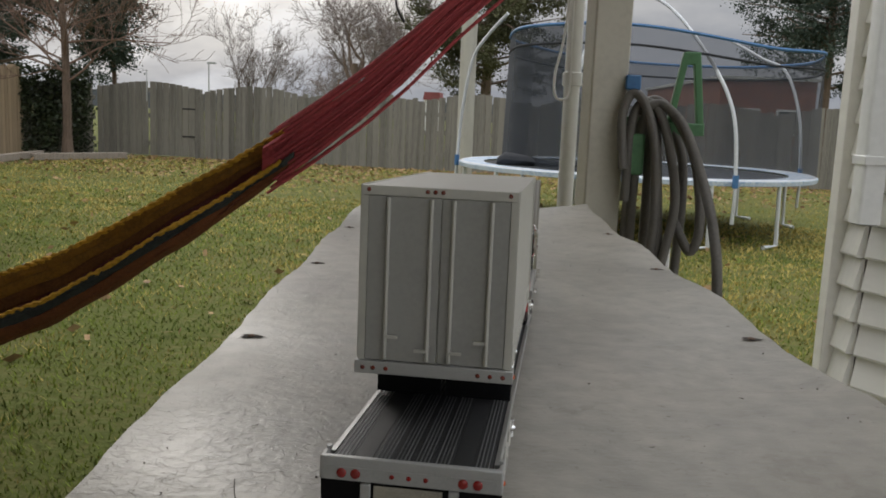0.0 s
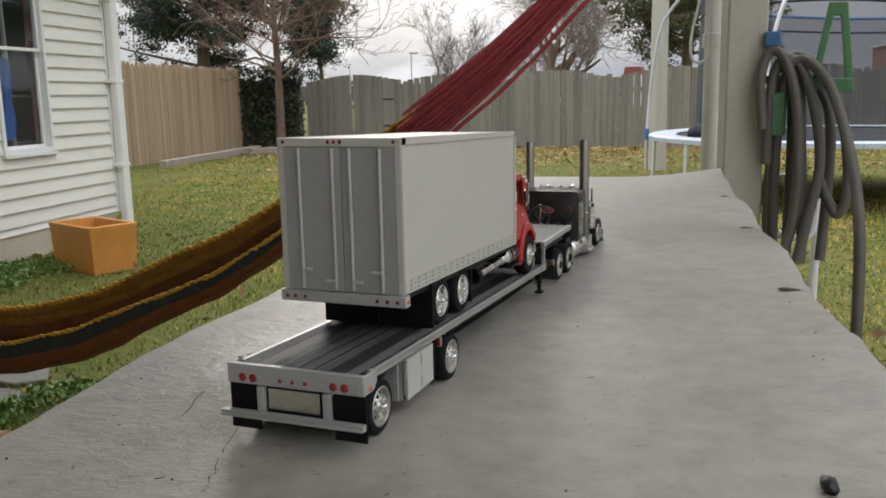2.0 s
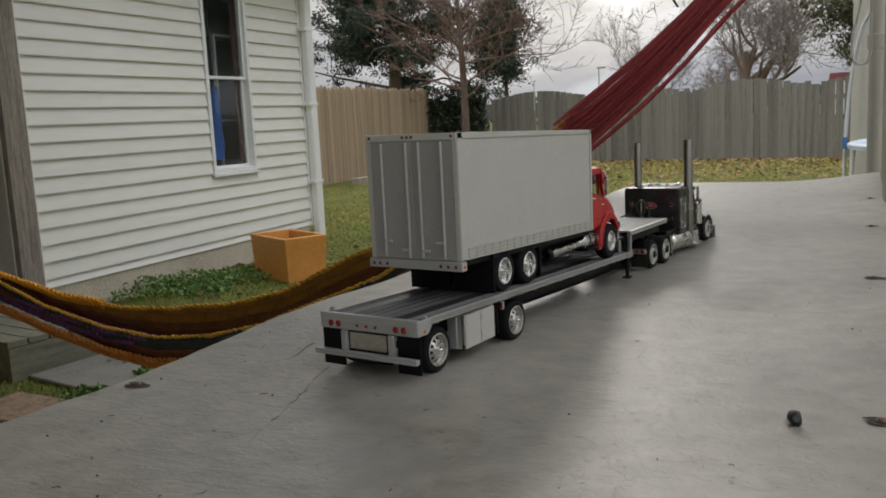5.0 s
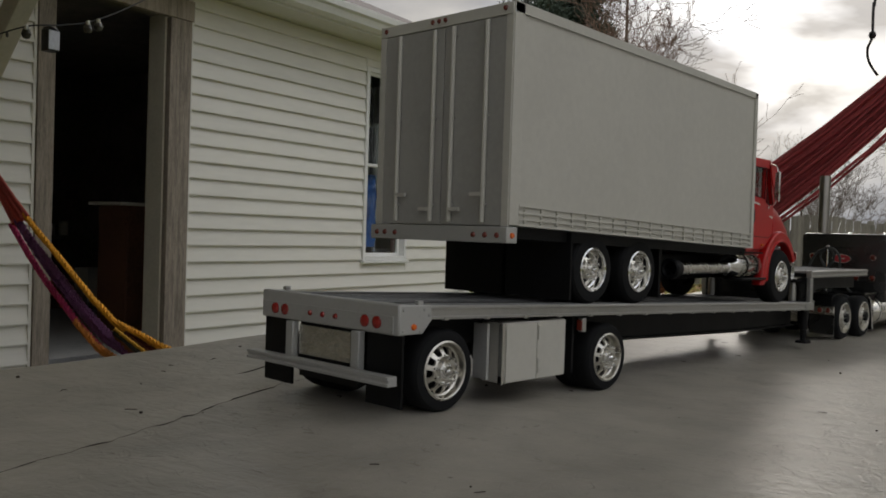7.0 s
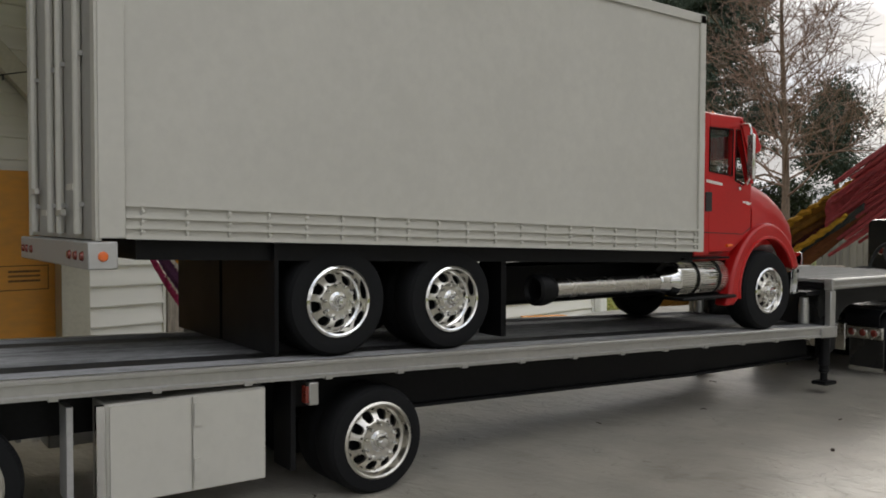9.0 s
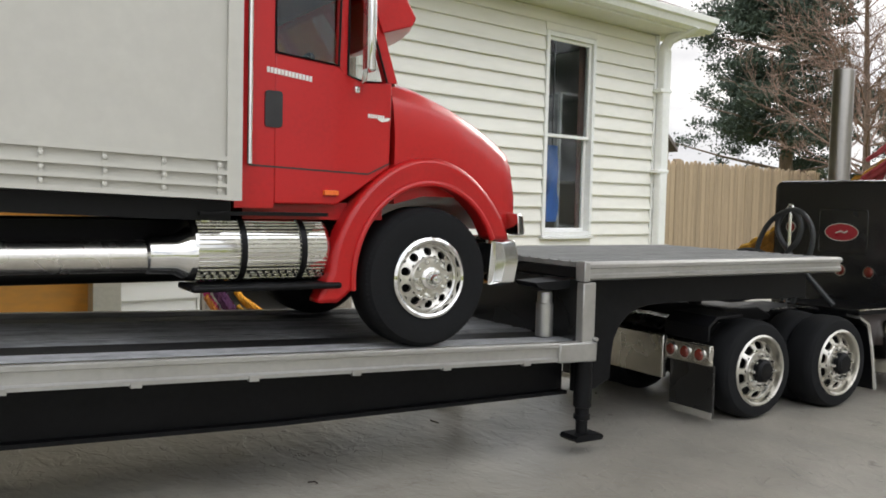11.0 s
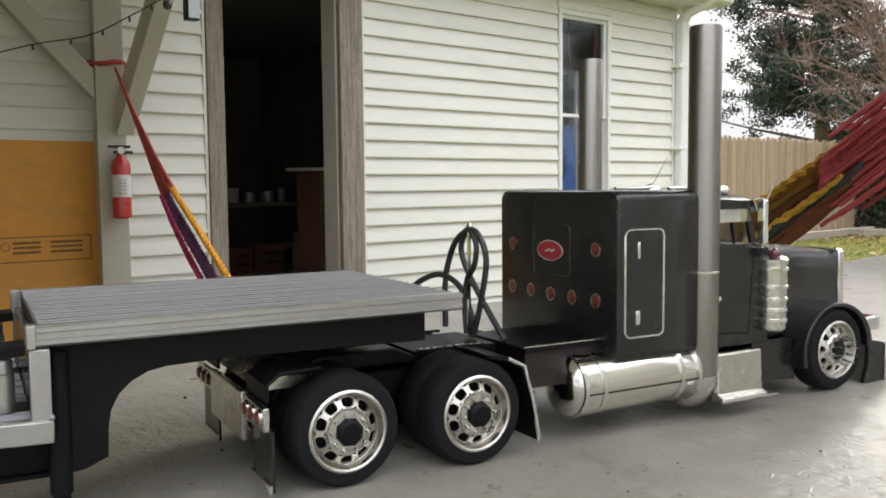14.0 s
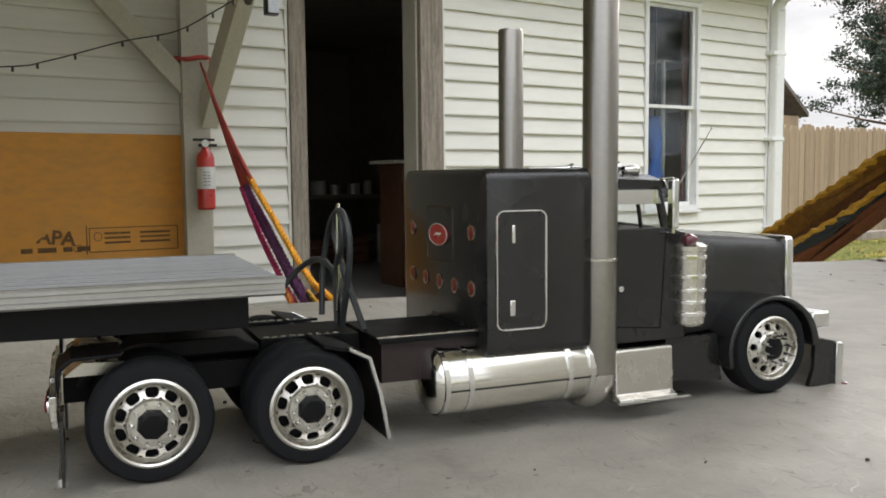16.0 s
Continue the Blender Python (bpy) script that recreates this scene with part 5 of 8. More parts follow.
    for k in range(7):
        y = 0.3182 + k * 0.00062
        box(bm, *sorted((sx * (XC + 0.0001), sx * (XC + 0.00025))), y, y + 0.00046, 0.0899, 0.0908 - 0.00003 * k)
    prism(bm, [(0.3204, 0.0898), (0.3240, 0.0902), (0.3236, 0.0895), (0.3218, 0.0891)], "x", *sorted((sx * (XC + 0.0001), sx * (XC + 0.00022))))
    part("badge_bars", bm, white_ink, dr)
    bm = B()
    tube(bm, [(sx * 0.0375, 0.3165, 0.0972), (sx * 0.0415, 0.3150, 0.0978), (sx * 0.0428, 0.3148, 0.1000), (sx * 0.0428, 0.3155, 0.1200), (sx * 0.0415, 0.3160, 0.1225), (sx * 0.0370, 0.3160, 0.1230)], 0.00055, 8)
    mir = part("mirror_arm", bm, chrome, btruck)
    part("mirror_head", box(B(), *sorted((sx * 0.0418, sx * 0.0446)), 0.3148, 0.3166, 0.0995, 0.1185), chrome, mir, bevel=0.0006)
    part("mirror_back", box(B(), *sorted((sx * 0.0420, sx * 0.0444)), 0.3143, 0.3148, 0.1001, 0.1179), bright, mir)
    part("grab_bar", lathe(B(), [(0.0005, 0.0780), (0.0005, 0.1180)], 8, (sx * 0.0388, 0.2895, 0), "z"), chrome, btruck)
    # wing round the wheel
    wy, wz = 0.3345, deck_z(0.3345) + 0.0174
    inner = [(wy + 0.0200 * math.cos(a), wz + 0.0226 * math.sin(a)) for a in np.linspace(math.radians(24), math.radians(186), 22)]
    outer = [(wy + 0.0258 * math.cos(a), wz + (0.0258 + 0.0034 * math.sin(a) ** 2) * math.sin(a)) for a in np.linspace(math.radians(176), math.radians(20), 22)]
    foot = [(wy - 0.0236, wz - 0.0052), (wy - 0.0292, wz - 0.0052)]
    part("wheel_arch", prism(B(), inner + foot + outer, "x", *sorted((sx * 0.0325, sx * 0.0392))), cab_red, btruck, bevel=0.0012)
    lip = [(sx * 0.0390, wy + 0.0203 * math.cos(a), wz + 0.0230 * math.sin(a)) for a in np.linspace(math.radians(24), math.radians(186), 26)]
    bm = B()
    tube(bm, lip, 0.0008, 8)
    part("arch_lip", bm, cab_red, btruck)
part("cab_back", box(B(), -XC + 0.0023, XC - 0.0023, 0.2870, 0.2882, 0.0690, 0.1262), cab_red, btruck)
part("cab_roof", loft(B(), [[(-XC, 0.2885, 0.1255), (XC, 0.2885, 0.1255), (0.030, 0.2885, 0.1285), (-0.030, 0.2885, 0.1285)], [(-XC, 0.3185, 0.1245), (XC, 0.3185, 0.1245), (0.030, 0.3180, 0.1275), (-0.030, 0.3180, 0.1275)]]), cab_red, btruck, bevel=0.001)
vis = [[(x, 0.3160, 0.1248 - 0.00 * x), (x, 0.3160, 0.1232), (x, 0.3285 - 5.0 * x * x, 0.1096), (x, 0.3378 - 6.0 * x * x, 0.1122), (x, 0.3388 - 6.0 * x * x, 0.1142), (x, 0.3340 - 6.0 * x * x, 0.1218)] for x in np.linspace(-0.038, 0.038, 11)]
part("sun_visor", loft(B(), vis), cab_red, btruck, "curved red outside visor", bevel=0.0003)
for x in (-0.024, -0.012, 0.0, 0.012, 0.024):
    part("roof_lamp", lathe(B(), [(0.0014, 0), (0.0014, 0.0008), (0, 0.0022)], 10, (x, 0.3150, 0.1278), "z"), lens_amber, btruck)
g = part("windscreen", loft(B(), [[(-0.0345, 0.3245, 0.0985), (0.0345, 0.3245, 0.0985), (0.0335, 0.3172, 0.1225), (-0.0335, 0.3172, 0.1225)], [(-0.0345, 0.3250, 0.0985), (0.0345, 0.3250, 0.0985), (0.0335, 0.3177, 0.1225), (-0.0335, 0.3177, 0.1225)]]), tint_glass, btruck)
g.visible_shadow = False
part("screen_seal", loft(B(), [[(0.0338, 0.3262, 0.0980), (0.0360, 0.3262, 0.0980), (0.0350, 0.3190, 0.1225), (0.0330, 0.3190, 0.1225)], [(0.0338, 0.3250, 0.0980), (0.0372, 0.3250, 0.0980), (0.0362, 0.3178, 0.1225), (0.0330, 0.3178, 0.1225)]]), stack_m, btruck)
for sx in (1, -1):
    part("seat", box(B(), *sorted((sx * 0.006, sx * 0.030)), 0.2900, 0.2970, 0.0750, 0.1010), seat_m, btruck, bevel=0.002)
part("headliner", box(B(), -0.0345, 0.0345, 0.2890, 0.3150, 0.1182, 0.1240), seat_m, btruck, bevel=0.001)
part("dashboard", box(B(), -0.0345, 0.0345, 0.3140, 0.3235, 0.0800, 0.0975), seat_m, btruck, bevel=0.002)
bm = B()
tube(bm, [(0.017 + 0.0058 * math.cos(a), 0.3095 + 0.002 * math.sin(a), 0.1010 + 0.0054 * math.sin(a)) for a in np.linspace(0, 2 * math.pi, 20, endpoint=False)], 0.0006, 6, closed=True)
part("steering_wheel", bm, seat_m, btruck)
hood_rings = []
for y, zt_, zb_, hw, top_hw in ((0.3258, 0.1002, 0.0700, 0.0366, 0.0305), (0.3340, 0.0988, 0.0720, 0.0358, 0.0295), (0.3440, 0.0957, 0.0720, 0.0346, 0.0282), (0.3540, 0.0912, 0.0690, 0.0332, 0.0268), (0.3608, 0.0876, 0.0645, 0.0320, 0.0256), (0.3643, 0.0852, 0.0634, 0.0312, 0.0247), (0.3652, 0.0800, 0.0632, 0.0308, 0.0242)):
    half = [(hw, zb_), (hw, zb_ + (zt_ - zb_) * 0.55), (hw - 0.0012, zb_ + (zt_ - zb_) * 0.78), ((hw + top_hw) / 2, zt_ - (zt_ - zb_) * 0.07), (top_hw, zt_ - 0.0004), (top_hw * 0.5, zt_ + 0.0006), (0, zt_ + 0.0009)]
    ring = [(x, y, z) for x, z in half] + [(-x, y, z) for x, z in half[-2::-1]]
    hood_rings.append(ring)
part("hood", loft(B(), hood_rings), cab_red, btruck, smooth=40)
for sx in (1, -1):
    bm = B()
    tube(bm, [(sx * 0.0232, 0.3268, 0.1000), (sx * 0.0215, 0.3420, 0.0964), (sx * 0.0195, 0.3530, 0.0917), (sx * 0.0180, 0.3602, 0.0874)], 0.0008, 6)
    part("hood_crease", bm, cab_red, btruck)
part("grille", loft(B(), [[(-0.0230, 0.3646, 0.0655), (0.0230, 0.3646, 0.0655), (0.0215, 0.3642, 0.0842), (-0.0215, 0.3642, 0.0842)], [(-0.0230, 0.3668, 0.0655), (0.0230, 0.3668, 0.0655), (0.0215, 0.3660, 0.0838), (-0.0215, 0.3660, 0.0838)]]), chrome, btruck, bevel=0.0005)
for sx in (1, -1):
    part("headlamp", loft(B(), [[(sx * 0.0190, 0.3646, 0.0625), (sx * 0.0385, 0.3616, 0.0625), (sx * 0.0385, 0.3611, 0.0682), (sx * 0.0195, 0.3644, 0.0690)], [(sx * 0.0190, 0.3662, 0.0628), (sx * 0.0375, 0.3644, 0.0628), (sx * 0.0375, 0.3636, 0.0678), (sx * 0.0195, 0.3658, 0.0686)]]), chrome, btruck, bevel=0.0004)
bmp = [[(x, 0.3606 - 3.0 * x * x, 0.0492), (x, 0.3658 - 3.0 * x * x, 0.0500), (x, 0.3671 - 3.0 * x * x, 0.0560), (x, 0.3658 - 3.0 * x * x, 0.0612), (x, 0.3626 - 3.0 * x * x, 0.0618)] for x in np.linspace(-0.037, 0.037, 13)]
for sx, at_ in ((-1, 0), (1, len(bmp))):
    bmp.insert(at_, [(sx * 0.0388, 0.3520, 0.0500), (sx * 0.0390, 0.3560, 0.0506), (sx * 0.0390, 0.3572, 0.0560), (sx * 0.0390, 0.3560, 0.0606), (sx * 0.0388, 0.3530, 0.0610)])
part("front_bumper", loft(B(), bmp), chrome, btruck, bevel=0.0003)
part("bumper_support", box(B(), -0.026, 0.026, 0.3500, 0.3612, 0.0520, 0.0600), black, btruck)

# ---------------------------------------------------------------- tractor
tractor = thing("model_tractor_truck", "scale model black sleeper tractor with twin tall stacks", "model truck")
for sx in (1, -1):
    for y, z in ((0.4612, 0.0187), (0.5028, 0.0180)):
        wheel(tractor, sx * 0.0362, y, z, 0.0161, sx, "deep", 0.0108)
    wheel(tractor, sx * 0.0355, 0.6675, 0.0206, 0.0163, sx, "spike", 0.0105)
    part("frame_rail", box(B(), *sorted((sx * 0.0095, sx * 0.0125)), 0.4400, 0.6750, 0.0205, 0.0285), black, tractor)
for y, z in ((0.4612, 0.0187), (0.5028, 0.0180), (0.6675, 0.0206)):
    part("axle", lathe(B(), [(0.0030, -0.024), (0.0030, 0.024)], 14, (0, y, z), "x"), black, tractor)
for y in (0.4612, 0.5028):
    part("differential", lathe(B(), [(0, -0.006), (0.0040, -0.005), (0.0062, 0), (0.0040, 0.005), (0, 0.006)], 16, (0, y, 0.0170), "x"), black, tractor)
part("fifth_wheel", prism(B(), [(0.4560, 0.0325), (0.4660, 0.0360), (0.4860, 0.0360), (0.4930, 0.0330), (0.4930, 0.0310), (0.4560, 0.0310)], "x", -0.0150, 0.0150), black, tractor, bevel=0.0006)
part("rear_cover", prism(B(), [(0.4405, 0.0300), (0.4450, 0.0335), (0.4560, 0.0330), (0.4560, 0.0300)], "x", -0.0240, 0.0240), bright, tractor)
for sx in (1, -1):
    a_ = [(0.4612 + 0.0196 * math.cos(t), 0.0170 + 0.0196 * math.sin(t)) for t in np.linspace(math.radians(80), math.radians(150), 8)]
    b2 = [(0.4612 + 0.0203 * math.cos(t), 0.0170 + 0.0203 * math.sin(t)) for t in np.linspace(math.radians(150), math.radians(80), 8)]
    part("rear_fender", prism(B(), a_ + b2, "x", *sorted((sx * 0.0150, sx * 0.0235))), black, tractor)
    hood_ = [(0.4388, 0.0290), (0.4388, 0.0338), (0.4425, 0.0368), (0.4545, 0.0372), (0.4545, 0.0364), (0.4430, 0.0359), (0.4397, 0.0334), (0.4397, 0.0290)]
    part("flat_fender", prism(B(), hood_, "x", *sorted((sx * 0.0160, sx * 0.0345))), black, tractor, bevel=0.0002)
    fy = [(0.5070, 0.0350), (0.5150, 0.0335), (0.5205, 0.0305), (0.5235, 0.0200), (0.5262, 0.0065), (0.5250, 0.0063), (0.5222, 0.0200), (0.5192, 0.0298), (0.5140, 0.0326), (0.5070, 0.0341)]
    qf = part("quarter_fender", prism(B(), fy, "x", *sorted((sx * 0.0140, sx * 0.0358))), black, tractor)
    bm = B()
    tube(bm, [(sx * 0.0359, 0.5140, 0.0334), (sx * 0.0359, 0.5200, 0.0304), (sx * 0.0359, 0.5230, 0.0200), (sx * 0.0359, 0.5256, 0.0066)], 0.0007, 8)
    part("fender_trim", bm, chrome, qf)
    part("light_bar", box(B(), *sorted((sx * 0.0180, sx * 0.0368)), 0.4372, 0.4390, 0.0218, 0.0282), bright, tractor, bevel=0.0003)
    for k in range(3):
        x = sx * (0.0208 + k * 0.0060)
        r_ = part("bar_lamp_ring", lathe(B(), [(0.0018, 0), (0.0023, 0), (0.0023, -0.0005), (0.0018, -0.0005)], 16, (x, 0.4372, 0.0250), "y"), chrome, tractor)
        part("bar_lamp", lathe(B(), [(0, -0.0012), (0.0014, -0.0010), (0.0020, -0.0004)], 14, (x, 0.4372, 0.0250), "y"), lens_dark, r_)
    fl = part("mud_flap", box(B(), *sorted((sx * 0.0185, sx * 0.0365)), 0.4394, 0.4402, 0.0050, 0.0217), gloss_black, tractor)
    part("flap_strip", box(B(), *sorted((sx * 0.0185, sx * 0.0365)), 0.4386, 0.4394, 0.0050, 0.0072), chrome, fl)
    part("step_strip", box(B(), *sorted((sx * 0.0142, sx * 0.0158)), 0.4935, 0.5180, 0.0338, 0.0346), black, tractor)
    for k in range(9):
        part("grip_dot", box(B(), *sorted((sx * 0.0143, sx * 0.0157)), 0.4942 + k * 0.0026, 0.4958 + k * 0.0026, 0.0346, 0.0349), bright, tractor)
part("centre_plate", box(B(), -0.0175, 0.0175, 0.4368, 0.4388, 0.0148, 0.0290), bright, tractor, bevel=0.0004)
part("deck_frame", box(B(), -0.0130, 0.0130, 0.4940, 0.5240, 0.0290, 0.0336), black, tractor)
part("deck_plate", box(B(), -0.0060, 0.0290, 0.5250, 0.5570, 0.0325, 0.0342), black, tractor, bevel=0.0004)
part("deck_edge", box(B(), 0.0278, 0.0292, 0.5246, 0.5570, 0.0343, 0.0347), bright, tractor)
part("under_deck", box(B(), -0.0050, 0.0270, 0.5265, 0.5600, 0.0205, 0.0324), mat("dark_plum_plastic", (0.020, 0.010, 0.010), 0.5, vary=0.3, scale=80, fine=600), tractor)
# air lines on their pole
bm = B()
tube(bm, [(0.0, 0.5215, 0.034), (0.0, 0.5218, 0.0706)], 0.0007, 10)
pole = part("hose_pole", bm, chrome, tractor)
bm = B()
tube(bm, [(0.0012 * math.cos(a), 0.5218, 0.0718 + 0.0012 * math.sin(a)) for a in np.linspace(0, 2 * math.pi, 14, endpoint=False)], 0.0004, 6, closed=True)
part("pole_ring", bm, chrome, pole)


for line in ([(0.003, 0.5215, 0.0345), (0.007, 0.5222, 0.0470), (0.0100, 0.5225, 0.0610), (0.0062, 0.5220, 0.0692), (0.0, 0.5218, 0.0708), (-0.0085, 0.5215, 0.0665), (-0.0135, 0.5210, 0.0580), (-0.0140, 0.5200, 0.0490), (-0.012, 0.5190, 0.0360)],
             [(0.0190, 0.5240, 0.0352), (0.0070, 0.5232, 0.0465), (-0.0020, 0.5226, 0.0560), (-0.0060, 0.5222, 0.0635), (-0.0030, 0.5220, 0.0698), (0.0015, 0.5218, 0.0706), (0.0052, 0.5216, 0.0655), (0.0040, 0.5214, 0.0590), (-0.0005, 0.5212, 0.0535), (-0.0020, 0.5212, 0.0440), (-0.0010, 0.5212, 0.0350)],
             [(-0.0290, 0.5100, 0.0440), (-0.0270, 0.5150, 0.0500), (-0.0200, 0.5190, 0.0538), (-0.0120, 0.5205, 0.0535), (-0.0050, 0.5215, 0.0500), (0.0000, 0.5225, 0.0420), (0.0010, 0.5225, 0.0350)]):
    bm = B()
    tube(bm, rounded_line(line, 60), 0.00105, 8)
    part("air_hose", bm, hose_black, tractor)
# sleeper
SX0, SX1 = -0.0352, 0.0352
ring_a = [(x, 0, z) for x, z in rounded(SX0, SX1, 0.0262, 0.0838, 0.0036, 5)]
rings = []
for y, sh_ in ((0.5572, 0.0012), (0.5576, 0.0004), (0.5586, 0.0), (0.5932, 0.0), (0.5940, 0.0006)):
    rings.append([(x * (1 - sh_ / 0.035), y, 0.055 + (z - 0.055) * (1 - sh_ / 0.029)) for x, _, z in ring_a])
sleeper = part("sleeper", loft(B(), rings), gloss_black, tractor, "tall dusty black sleeper box", smooth=40)


def outline(u0, u1, v0, v1, r, w, place):
    bm = B()
    tube(bm, [place(u, v) for u, v in rounded(u0, u1, v0, v1, r, 5)], w, 6, closed=True)
    return bm


for sx in (1, -1):
    X = SX1 if sx > 0 else SX0
    door_s = part("sleeper_door", prism(B(), rounded(0.5608, 0.5770, 0.0352, 0.0706, 0.0022, 4), "x", *sorted((X - sx * 0.0008, X + sx * 0.0002))), gloss_black, tractor)
    part("door_trim", outline(0.5605, 0.5773, 0.0349, 0.0709, 0.0024, 0.00038, lambda u, v: (X + sx * 0.0002, u, v)), chrome, door_s)
    part("latch", box(B(), *sorted((X, X + sx * 0.0012)), 0.5652, 0.5664, 0.0612, 0.0668), chrome, door_s, bevel=0.0003)
    part("latch", box(B(), *sorted((X, X + sx * 0.0012)), 0.5645, 0.5664, 0.0392, 0.0440), chrome, door_s, bevel=0.0003)
for x, z in ((-0.0258, 0.0635), (0.0245, 0.0640), (-0.0262, 0.0468), (-0.0135, 0.0466), (-0.0012, 0.0464), (0.0115, 0.0464), (0.0245, 0.0466)):
    rg = part("lamp_ring", lathe(B(), [(0.0021, 0.0003), (0.0024, 0.0), (0.0025, -0.0004), (0.0021, -0.0004)], 20, (x, 0.5572, z), "y"), bright, tractor)
    part("lamp", lathe(B(), [(0, -0.0010), (0.0014, -0.0008), (0.0022, -0.0003)], 16, (x, 0.5572, z), "y"), lens_dark, rg)
part("rear_panel", outline(-0.0110, 0.0110, 0.0535, 0.0715, 0.0012, 0.0003, lambda u, v: (u - 0.001, 0.5572, v)), gloss_black, sleeper)
bm = B()
ov = [(0.0074 * math.cos(a) - 0.001, 0.0034 * math.sin(a) + 0.0622) for a in np.linspace(0, 2 * math.pi, 24, endpoint=False)]
prism(bm, ov, "y", 0.5564, 0.5574)
badge = part("oval_badge", bm, maroon, sleeper, "small red oval badge")
bm = B()
tube(bm, [(0.0076 * math.cos(a) - 0.001, 0.5564, 0.0036 * math.sin(a) + 0.0622) for a in np.linspace(0, 2 * math.pi, 24, endpoint=False)], 0.0002, 5, closed=True)
tube(bm, [(-0.0034, 0.5563, 0.0618), (-0.0012, 0.5563, 0.0626), (0.0004, 0.5563, 0.0620), (0.0018, 0.5563, 0.0627)], 0.0004, 5)
part("badge_rim", bm, cream_plate, badge)
# stacks
for sx in (1, -1):
    x = 0.0330 * sx - 0.0006
    y = 0.5985 if sx > 0 else 0.6010
    sr, st_top = (0.0056, 0.1402) if sx > 0 else (0.0048, 0.1374)
    bm = lathe(B(), [(sr - 0.0016, st_top - 0.0020), (sr - 0.0009, st_top - 0.0004), (sr - 0.0003, st_top), (sr, st_top - 0.0008), (sr, 0.0185), (sr - 0.0010, 0.0180)], 32, (x, y, 0), "z")
    st = part("tall_exhaust", bm, stack_m, tractor, "tall straight satin exhaust stack")
    part("stack_bore", lathe(B(), [(sr - 0.0014, st_top - 0.0017), (sr - 0.0014, 0.1200), (0, 0.1200)], 24, (x, y, 0), "z"), black, st)
    part("stack_clamp", lathe(B(), [(sr, 0.0542), (sr + 0.0002, 0.0544), (sr + 0.0002, 0.0552), (sr, 0.0554)], 28, (x, y, 0), "z"), bright, st)
    bm = B()
    tube(bm, [(x, y, 0.0182), (x, y, 0.0160), (x - sx * 0.0012, y - 0.0006, 0.0130), (x - sx * 0.0040, y - 0.0014, 0.0108), (x - sx * 0.0100, y - 0.0014, 0.0100), (x - sx * 0.018, y - 0.0014, 0.0110)], 0.0052, 20)
    part("stack_elbow", bm, bright, st)
    # tank, steps, air cleaner
    tx, tz, tr_ = sx * 0.0265, 0.0196, 0.0104
    tank = part("fuel_tank", lathe(B(), [(0, 0), (0.0040, 0.0003), (0.0070, 0.0011), (0.0090, 0.0023), (0.0100, 0.0036), (tr_, 0.0046), (tr_, 0.0560), (0.0098, 0.0572), (0, 0.0576)], 56, (tx, 0.5388, tz), "y"), polished, tractor, "polished round fuel tank")
    for y_ in (0.5428, 0.5505, 0.5845, 0.5925):
        part("tank_band", lathe(B(), [(tr_, 0), (tr_ + 0.0005, 0.0001), (tr_ + 0.0005, 0.0016), (tr_, 0.0017)], 40, (tx, y_, tz), "y"), chrome, tank)
    bm = B()
    tube(bm, [(tx + sx * (tr_ + 0.0001), 0.5436, tz - 0.0015), (tx + sx * (tr_ + 0.0001), 0.5950, tz - 0.0015)], 0.00022, 5)
    part("tank_seam", bm, black, tank)
    stp = part("cab_step", prism(B(), [(0.0360, 0.0255), (0.0366, 0.0250), (0.0372, 0.0110), (0.0396, 0.0100), (0.0396, 0.0092), (0.0340, 0.0092), (0.0330, 0.0110), (0.0330, 0.0255)] if sx > 0 else [(-0.0360, 0.0255), (-0.0366, 0.0250), (-0.0372, 0.0110), (-0.0396, 0.0100), (-0.0396, 0.0092), (-0.0340, 0.0092), (-0.0330, 0.0110), (-0.0330, 0.0255)], "y", 0.6020, 0.6242), bright, tractor, bevel=0.0003)
    part("step_lip", box(B(), *sorted((sx * 0.0350, sx * 0.0402)), 0.6010, 0.6290, 0.0086, 0.0094), chrome, stp)
    ac = part("air_cleaner", lathe(B(), [(0, 0.0312), (0.0046, 0.0312), (0.0052, 0.0320), (0.0052, 0.0560), (0.0057, 0.0563), (0.0057, 0.0578), (0.0040, 0.0588), (0, 0.0592)], 32, (sx * 0.0330, 0.6335, 0), "z"), bright, tractor)
    for z in (0.0345, 0.0385, 0.0425, 0.0470, 0.0535):
        part("cleaner_band", lathe(B(), [(0.0052, 0), (0.0058, 0.0002), (0.0058, 0.0012), (0.0052, 0.0014)], 28, (sx * 0.0330, 0.6335, z), "z"), chrome, ac)
    part("cleaner_bracket", box(B(), *sorted((sx * 0.0240, sx * 0.0290)), 0.6305, 0.6365, 0.0330, 0.0560), black, ac)
